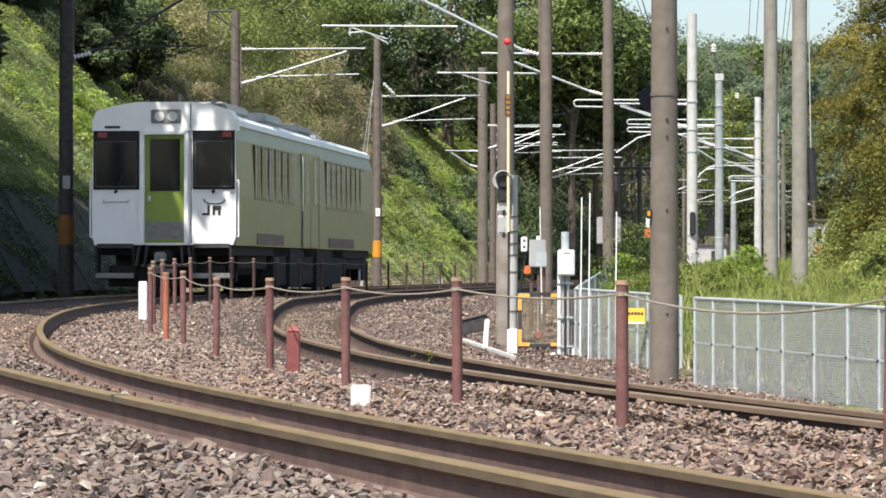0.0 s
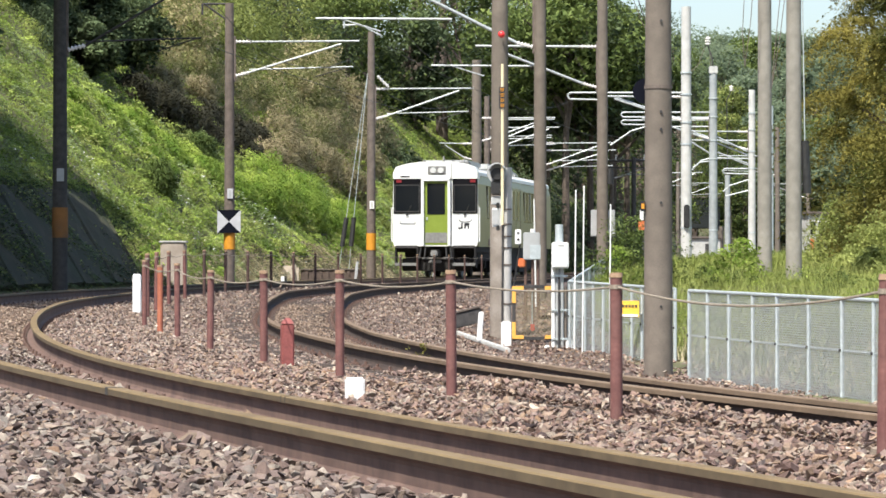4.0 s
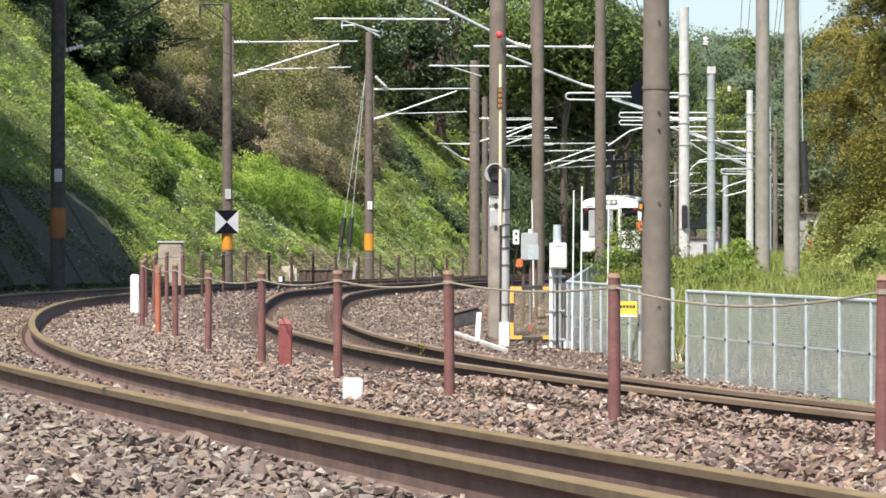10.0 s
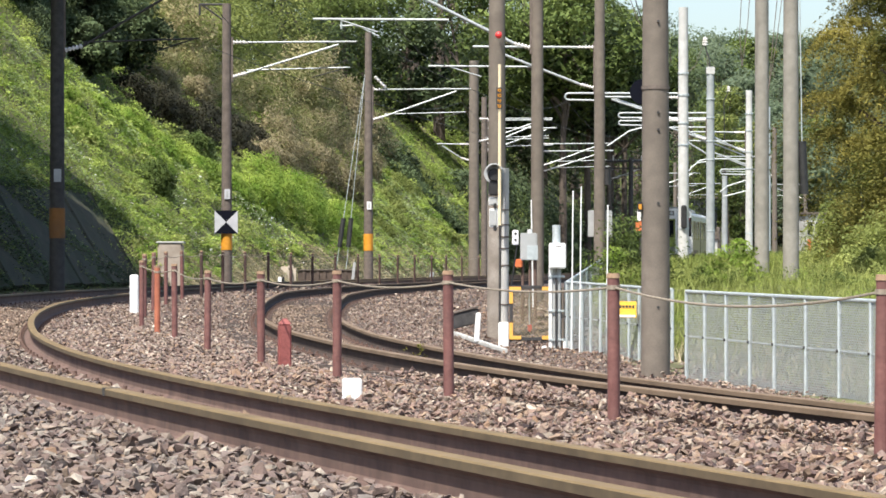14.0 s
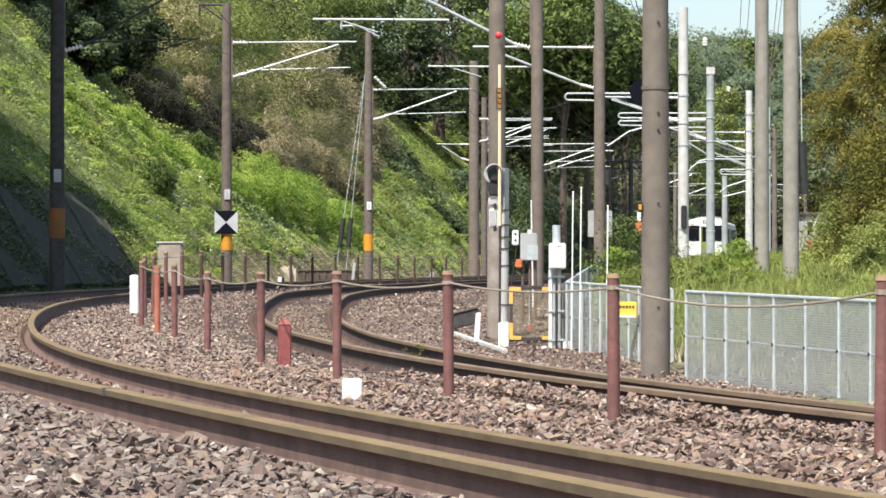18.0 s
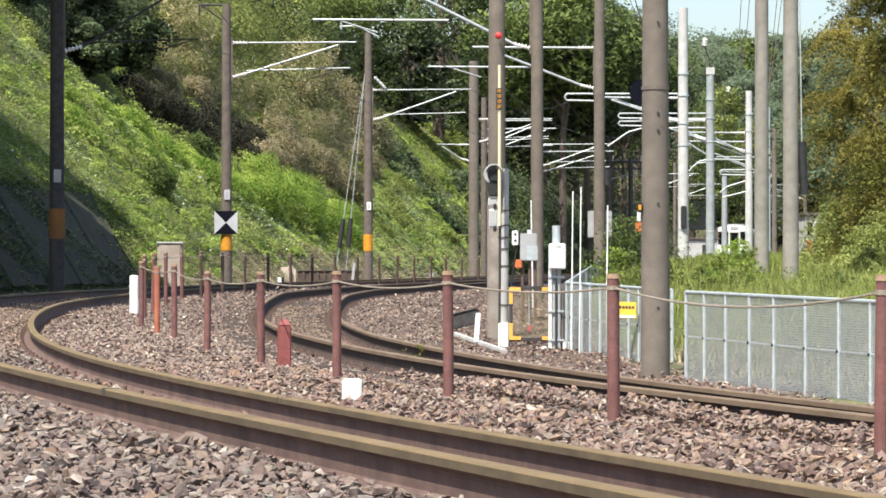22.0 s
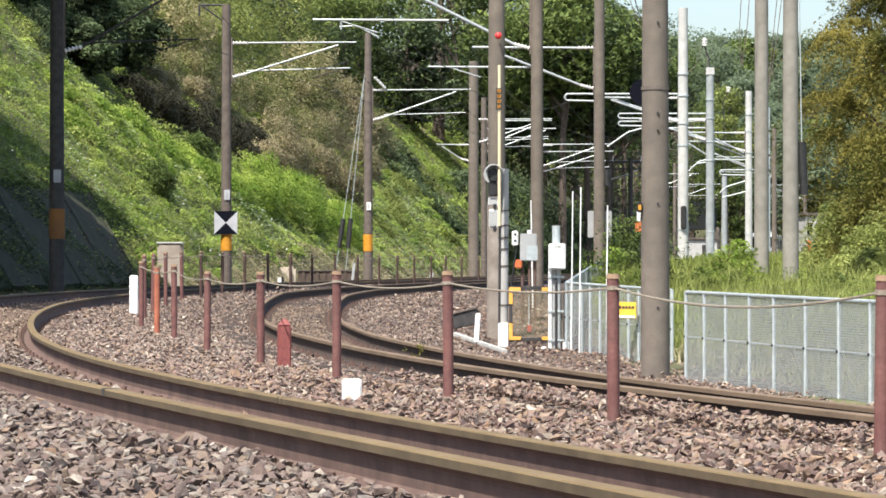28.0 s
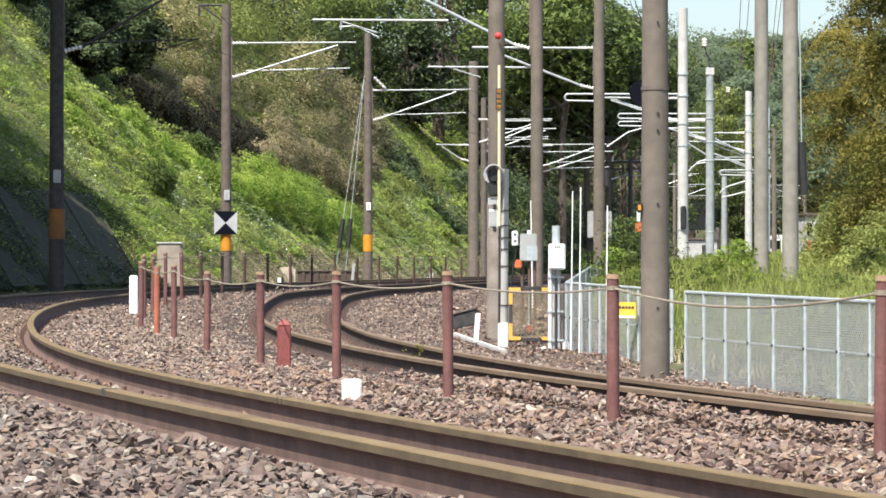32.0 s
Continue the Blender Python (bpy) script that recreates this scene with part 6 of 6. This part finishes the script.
box(bm, 0, 0, 5.4, 9, 3, 3.2, 0.05)
part("girder", bm, material("dark_green_steel", (0.006, 0.009, 0.009), (0.014, 0.018, 0.018), 0.8, 0.95), t)
for x in (-4.2, 4.4):
    bm = fresh()
    box(bm, x, 0, 1.9, 1.0, 2.6, 4.2, 0.05)
    part("pier", bm, M_CONCRETE, t)
bm = fresh()
box(bm, 0, 0, 7.1, 9.3, 3.2, 0.25, 0.03)
part("deck_edge", bm, M_CONCRETE_DARK, t)
t = thing("shed", pose(19.4, 235, 0.6, 0, 0, 5), "pale low trackside shed with a grey roof", "shed")
bm = fresh()
box(bm, 0, 0, 0.7, 2.2, 3.0, 1.6, 0.03)
part("wall", bm, M_CONCRETE_PALE, t)
bm = fresh()
box(bm, 0, 0, 1.6, 2.5, 3.3, 0.16, 0.03)
part("roof", bm, M_CONCRETE_DARK, t)
bm = fresh()
box(bm, 0.3, -1.51, 0.5, 0.7, 0.04, 1.3, 0.01)
part("door", bm, M_DARKSTEEL, t)
t = thing("work_sign", pose(6.35, 100, 0.6), "orange and white trackside board on a stake", "sign")
bm = fresh()
tube(bm, (0, 0, -0.2), (0, 0, 1.5), 0.03, seg=8)
part("stake", bm, M_DARKSTEEL, t)
bm = fresh()
box(bm, 0, -0.04, 1.1, 0.32, 0.03, 0.3, 0.01)
part("board", bm, M_ORANGE, t)
bm = fresh()
box(bm, -0.05, -0.045, 1.45, 0.12, 0.03, 0.35, 0.01)
part("upper_board", bm, M_WHITE, t)

# ---- the railcar ----
M_CARWHITE = material("car_white_paint", (0.74, 0.76, 0.74), (0.82, 0.83, 0.80), 2, 0.35, bump=0.02)
M_CAROLIVE = material("car_side_paint", (0.275, 0.268, 0.115), (0.33, 0.32, 0.15), 2, 0.4, bump=0.02)
M_CARGREEN = material("car_green_paint", (0.17, 0.23, 0.03), (0.22, 0.29, 0.045), 2, 0.4, bump=0.02)
M_GLASS = plain("dark_glass", (0.008, 0.010, 0.013), 0.06, gloss=0.25)
M_TAIL = plain("tail_light", (0.20, 0.02, 0.025), 0.3, glow=0.03)


M_CARBLACK = plain("car_black_panel", (0.008, 0.008, 0.010), 0.22, gloss=0.2)
M_LAMP = plain("lamp_glass", (0.55, 0.56, 0.55), 0.15)
M_UNDER = material("underframe", (0.007, 0.0065, 0.006), (0.02, 0.018, 0.017), 6, 0.85)
M_UNDERGREY = material("underframe_grey", (0.14, 0.14, 0.135), (0.24, 0.24, 0.23), 8, 0.7)
M_ROOFGREY = material("roof_grey", (0.36, 0.37, 0.36), (0.48, 0.49, 0.48), 3, 0.6)
M_GRIME = material("grimy_panel", (0.17, 0.13, 0.10), (0.26, 0.21, 0.17), 6, 0.8)


def outline_prism(bm, prof, y0, y1):
    """A closed outline in x and z, drawn out along y."""
    rings = [[bm.verts.new((x, y, z)) for x, z in prof] for y in (y0, y1)]
    n = len(prof)
    for j in range(n):
        bm.faces.new((rings[0][j], rings[1][j], rings[1][(j + 1) % n], rings[0][(j + 1) % n]))
    bm.faces.new(rings[0][::-1])
    bm.faces.new(rings[1])
    bmesh.ops.recalc_face_normals(bm, faces=bm.faces[:])
    return bm


def build_train():
    t = thing("railcar", Matrix(), "white and olive diesel railcar running away along the track", "train")

    def p(name, mat, boxes, bevel=0.0, label="", parent=t):
        bm = fresh()
        for b in boxes:
            box(bm, *b, bevel)
        return part(name, bm, mat, parent, label)

    side = [(-1.38, 1.13), (-1.405, 2.1), (-1.37, 3.2), (-1.27, 3.52), (1.27, 3.52), (1.37, 3.2), (1.405, 2.1), (1.38, 1.13)]
    part("body", outline_prism(fresh(), side, 0.10, 19.9), M_CAROLIVE, t, "pale olive side walls")
    roof = [(-1.29, 3.50), (-1.22, 3.64), (-0.9, 3.78), (-0.4, 3.85), (0.4, 3.85), (0.9, 3.78), (1.22, 3.64), (1.29, 3.50)]
    part("roof", outline_prism(fresh(), roof, 0.3, 19.85), M_ROOFGREY, t, "pale grey roof")
    for sx in (-1, 1):
        bm = fresh()
        outline_prism(bm, [(sx * 1.28, 3.48), (sx * 1.315, 3.49), (sx * 1.30, 3.60), (sx * 1.22, 3.67), (sx * 1.20, 3.65)], 0.15, 19.88)
        part("roof_edge", bm, M_CARWHITE, t, "white gutter edge")
    face = [(-1.33, 1.14), (-1.385, 1.3), (-1.39, 2.2), (-1.36, 3.36), (1.36, 3.36), (1.39, 2.2), (1.385, 1.3), (1.33, 1.14)]
    part("end_wall", outline_prism(fresh(), face, 0.0, 0.14), M_CARWHITE, t, "white painted end wall")
    brow = [(-1.37, 3.37), (-1.37, 3.58), (-1.28, 3.76), (-0.95, 3.86), (-0.5, 3.93), (0.6, 3.93), (0.98, 3.86), (1.28, 3.76), (1.37, 3.58), (1.37, 3.37)]
    part("brow", outline_prism(fresh(), brow, -0.05, 0.5), M_CARWHITE, t, "white brow over the windows")
    for x0, x1, red in ((-1.355, -0.47, -1.18), (0.56, 1.37, 1.22)):
        c, w = (x0 + x1) / 2, x1 - x0
        win = p("end_window", M_CARBLACK, [(c, -0.012, 2.80, w, 0.03, 1.16)], 0.008, "black window surround")
        p("pane", M_GLASS, [(c, -0.03, 2.72, w - 0.13, 0.012, 0.86)], 0.0, "", win)
        p("frame", M_DARKSTEEL, [(c, -0.034, 2.28, w - 0.1, 0.014, 0.03), (c, -0.034, 3.16, w - 0.1, 0.014, 0.025), (x0 + 0.05, -0.034, 2.72, 0.025, 0.014, 0.9),
                                 (x1 - 0.05, -0.034, 2.72, 0.025, 0.014, 0.9)], 0.0, "", win)
        p("tail_light", M_TAIL, [(red, -0.035, 3.29, 0.17, 0.02, 0.10)], 0.006, "red tail light")
        bm = fresh()
        tube(bm, (c, -0.04, 2.16), (c + 0.14, -0.05, 2.5), 0.011, seg=6)
        tube(bm, (c - 0.03, -0.04, 2.16), (c + 0.02, -0.04, 2.20), 0.03, seg=8)
        part("wiper", bm, M_BLACK, t)
        if x0 > 0:
            continue
        bm = fresh()
        for a, b in (((c - 0.24, -0.06, 1.98), (c + 0.24, -0.06, 1.98)), ((c - 0.24, -0.06, 1.98), (c - 0.24, 0, 2.03)), ((c + 0.24, -0.06, 1.98), (c + 0.24, 0, 2.03))):
            tube(bm, a, b, 0.014, seg=6)
        part("handrail", bm, M_GALV, t)
    # gangway frame and door
    p("gangway_frame", M_CARWHITE, [(-0.40, -0.06, 2.26, 0.085, 0.12, 2.22), (0.455, -0.06, 2.26, 0.085, 0.12, 2.22), (0.0275, -0.06, 3.33, 0.94, 0.12, 0.08)], 0.012)
    door = p("end_door", M_CARGREEN, [(0.0275, 0.02, 2.24, 0.77, 0.06, 2.12)], 0.006, "green gangway door")
    p("pane", M_GLASS, [(0.0275, -0.016, 2.70, 0.58, 0.012, 1.02)], 0.0, "dark door window", door)
    p("kick_plate", M_UNDERGREY, [(0.0275, -0.016, 1.42, 0.72, 0.012, 0.34)], 0.0, "grey kick plate", door)
    p("door_handle", M_GALV, [(-0.27, -0.03, 2.05, 0.05, 0.03, 0.10)], 0.006, "", door)
    head = p("headlight_box", M_UNDERGREY, [(0.055, -0.06, 3.645, 0.58, 0.03, 0.27)], 0.02)
    for dx in (-0.12, 0.13):
        bm = fresh()
        tube(bm, (0.055 + dx, -0.10, 3.645), (0.055 + dx, -0.06, 3.645), 0.095, 0.10, 16)
        part("headlight", bm, M_LAMP, head)
    p("seam", M_DARKSTEEL, [(0.53, -0.053, 3.64, 0.014, 0.012, 0.5), (0.53, -0.004, 2.2, 0.014, 0.012, 2.05)])
    p("emblem", M_BLACK, [(0.865, -0.006, 1.82, 0.045, 0.012, 0.2), (0.81, -0.006, 1.738, 0.13, 0.012, 0.045), (0.965, -0.006, 1.80, 0.045, 0.012, 0.16), (1.03, -0.006, 1.86, 0.15, 0.012, 0.085),
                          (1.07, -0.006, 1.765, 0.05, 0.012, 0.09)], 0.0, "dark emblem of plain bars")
    bm = fresh()
    curve = [(0.77, 2.03), (0.80, 1.97), (0.87, 1.945), (0.98, 1.94), (1.08, 1.945), (1.15, 1.97), (1.18, 2.03)]
    for (xa, za), (xb, zb) in zip(curve[:-1], curve[1:]):
        tube(bm, (xa, -0.008, za), (xb, -0.008, zb), 0.011, seg=6)
    part("swoosh", bm, M_BLACK, t, "thin dark curved line")
    # gear under the end
    for sx in (-1, 1):
        c = sx * 0.93
        st = p("end_step", M_UNDER, [(c - 0.36, 0.1, 0.80, 0.05, 0.3, 0.62), (c + 0.36, 0.1, 0.80, 0.05, 0.3, 0.62), (c, 0.1, 0.5, 0.76, 0.3, 0.06)], 0.006)
        p("tread", M_UNDERGREY, [(c, -0.03, 0.54, 0.74, 0.1, 0.10)], 0.01, "", st)
        p("buffer_beam", M_DARKSTEEL, [(c, 0.02, 1.12, 0.7, 0.14, 0.09)], 0.01)
    cp = p("coupler", M_UNDER, [(0.03, -0.15, 0.90, 0.30, 0.6, 0.26)], 0.04)
    p("coupler_head", M_UNDERGREY, [(0.03, -0.45, 0.90, 0.22, 0.14, 0.20), (0.03, -0.2, 0.63, 0.42, 0.1, 0.10)], 0.03, "", cp)
    for dx in (-0.45, -0.3, 0.36, 0.5):
        bm = fresh()
        tube(bm, (dx, -0.1, 1.1), (dx * 1.1, -0.16, 0.72), 0.03, seg=8)
        part("air_hose", bm, M_BLACK, t)
    p("snow_plough", M_UNDER, [(0, 0.3, 0.42, 2.3, 0.12, 0.42)], 0.02)
    p("plough_lip", M_UNDERGREY, [(0.03, 0.2, 0.74, 1.0, 0.06, 0.06)], 0.01)
    # running gear and boxes below the floor
    for yc in (3.0, 16.9):
        bg = p("bogie", M_UNDER, [(-1.0, yc, 0.55, 0.12, 3.0, 0.22), (1.0, yc, 0.55, 0.12, 3.0, 0.22), (0, yc, 0.6, 2.0, 0.6, 0.25), (1.03, yc - 1.05, 0.45, 0.14, 0.3, 0.3), (1.03, yc + 1.05, 0.45, 0.14, 0.3, 0.3)], 0.02)
        for dy in (-1.05, 1.05):
            for sx in (-0.55, 0.55):
                bm = fresh()
                tube(bm, (sx - 0.06, yc + dy, 0.43), (sx + 0.06, yc + dy, 0.43), 0.43, 0.43, 28)
                part("wheel", bm, M_UNDERGREY if dy < 0 else M_UNDER, bg)
    for y0, y1, z0, w in ((4.9, 6.6, 0.32, 2.6), (6.8, 8.8, 0.26, 2.68), (9.0, 10.4, 0.34, 2.6), (10.6, 13.2, 0.25, 2.68), (13.4, 15.0, 0.32, 2.6)):
        p("equipment_box", M_UNDER, [(0, (y0 + y1) / 2, (z0 + 1.13) / 2, w, y1 - y0, 1.13 - z0)], 0.03)
    p("underframe", M_UNDER, [(0, 10, 1.04, 2.6, 19.4, 0.2)])
    p("bolster_cover", M_UNDER, [(0, 3.0, 0.82, 2.4, 3.4, 0.32)], 0.02)
    p("bolster_cover", M_UNDER, [(0, 16.9, 0.82, 2.5, 3.6, 0.32)], 0.02)
    p("equipment_box", M_UNDER, [(0, 19.2, 0.75, 2.5, 0.9, 0.75)], 0.03)
    p("number_bar", M_DARKSTEEL, [(-0.98, -0.054, 3.44, 0.3, 0.01, 0.05)], 0.0, "row of small dark marks")
    for x in (-1.43, 1.43):
        bm = fresh()
        tube(bm, (x, 0.06, 1.3), (x, 0.06, 2.4), 0.018, 0.018, 8)
        tube(bm, (x, 0.06, 1.3), (x * 0.97, 0.09, 1.3), 0.018, 0.018, 8)
        tube(bm, (x, 0.06, 2.4), (x * 0.97, 0.09, 2.4), 0.018, 0.018, 8)
        part("grab_rail", bm, M_WHITE, t)
    p("mud_flap", M_WHITE, [(1.22, 18.6, 0.62, 0.05, 0.03, 0.5)])
    # windows and doors on both sides
    for sx in (-1, 1):
        for y0, y1, n in ((1.95, 7.0, 6), (11.6, 18.1, 8)):
            w = (y1 - y0) / n
            for i in range(n):
                y = y0 + (i + 0.5) * w
                win = p("side_window", M_CARBLACK, [(sx * 1.388, y, 2.61, 0.035, w - 0.10, 1.12)], 0.006)
                p("pane", M_GLASS, [(sx * 1.402, y, 2.61, 0.014, w - 0.20, 1.02)], 0.0, "", win)
                # pale strip stands for a reflection of the bank in the glass
                p("bar", M_GALV, [(sx * 1.408, y + 0.18 * (1 if i % 2 else -1), 2.61, 0.012, 0.05, 1.0)], 0.0, "", win)
        for y in (8.7, 9.9):
            d = p("side_door", M_CAROLIVE, [(sx * 1.40, y, 2.2, 0.03, 1.12, 2.1)], 0.006)
            p("pane", M_GLASS, [(sx * 1.416, y, 2.62, 0.012, 0.5, 1.05)], 0.0, "", d)
            p("edge", M_DARKSTEEL, [(sx * 1.416, y + (0.57 if y > 9 else -0.57), 2.2, 0.012, 0.03, 2.1)], 0.0, "", d)
        p("door_rail", M_WHITE, [(sx * 1.44, 8.0, 2.55, 0.02, 0.04, 1.2)], 0.006)
        p("vent_panel", M_GRIME, [(sx * 1.395, 4.0, 1.28, 0.03, 3.2, 0.22)], 0.006, "grimy brown vent panel")
        p("vent_panel", M_GRIME, [(sx * 1.395, 14.2, 1.28, 0.03, 4.0, 0.22)], 0.006, "grimy brown vent panel")
    # on the roof
    for y0, y1, w, h in ((2.4, 5.2, 1.5, 0.22), (7.2, 9.6, 1.5, 0.24), (12.0, 14.4, 1.4, 0.2), (16.0, 17.0, 1.0, 0.18)):
        p("roof_unit", M_ROOFGREY, [(0, (y0 + y1) / 2, 3.84 + h / 2, w, y1 - y0, h)], 0.06, "pale grey roof unit")
    bm = fresh()
    tube(bm, (0.12, 1.0, 3.84), (0.12, 1.0, 4.15), 0.035, 0.03, 8)
    part("aerial", bm, M_UNDERGREY, t)
    for dx in (-0.5, 0.45):
        bm = fresh()
        tube(bm, (dx, 0.9, 3.84), (dx, 0.9, 4.02), 0.05, 0.045, 10)
        part("roof_lamp", bm, M_UNDERGREY, t)
    bm = fresh()
    tube(bm, (0.75, 1.0, 3.8), (0.75, 1.2, 4.02), 0.05, 0.05, 8)
    part("whistle", bm, M_UNDERGREY, t)
    p("exhaust", M_UNDERGREY, [(0.7, 1.7, 3.88, 0.35, 0.5, 0.2)], 0.03)
    p("vent_box", M_UNDERGREY, [(-0.75, 1.6, 3.88, 0.3, 0.4, 0.16)], 0.03)
    # the body hangs low and broad over its bogies
    for o in t.children_recursive:
        low = 0.0 if o.name.split(".")[0] in ("bogie", "wheel", "snow_plough") else -0.11
        o.data.transform(Matrix.Translation((0, 0, low)) @ Matrix.Diagonal((1.0 if low == 0 else 1.03, 1, 1, 1)))
    return t


TRAIN = build_train()


def motions():
    """The railcar runs away along the left track."""
    run = [(0, 60.6), (2, 82), (3.5, 97.6), (5.5, 117.5), (8, 139.6), (9, 148), (10, 156.5), (11, 165), (14, 190.5), (17, 218), (18, 229.5), (19, 241), (20, 253), (21, 264.5), (22, 276),
           (23, 287), (32, 387)]
    rows = []
    for i in range(65):
        s = i * 0.5
        y0 = float(np.interp(s, [r[0] for r in run], [r[1] for r in run]))
        a, b = y0 + 3, y0 + 17
        pa, pb = Vector((float(line_x(a)), a, float(inner_a(a)))), Vector((float(line_x(b)), b, float(inner_a(b))))
        d = (pb - pa).normalized()
        o = pa - d * 3
        o.z -= 0.08 * math.exp(-((s - 0.7) / 0.9) ** 2)
        rows.append((s, pose(o.x, o.y, o.z, math.degrees(math.asin(d.z)), 0, -math.degrees(math.atan2(d.x, d.y)))))
    walk(TRAIN, rows)


motions()
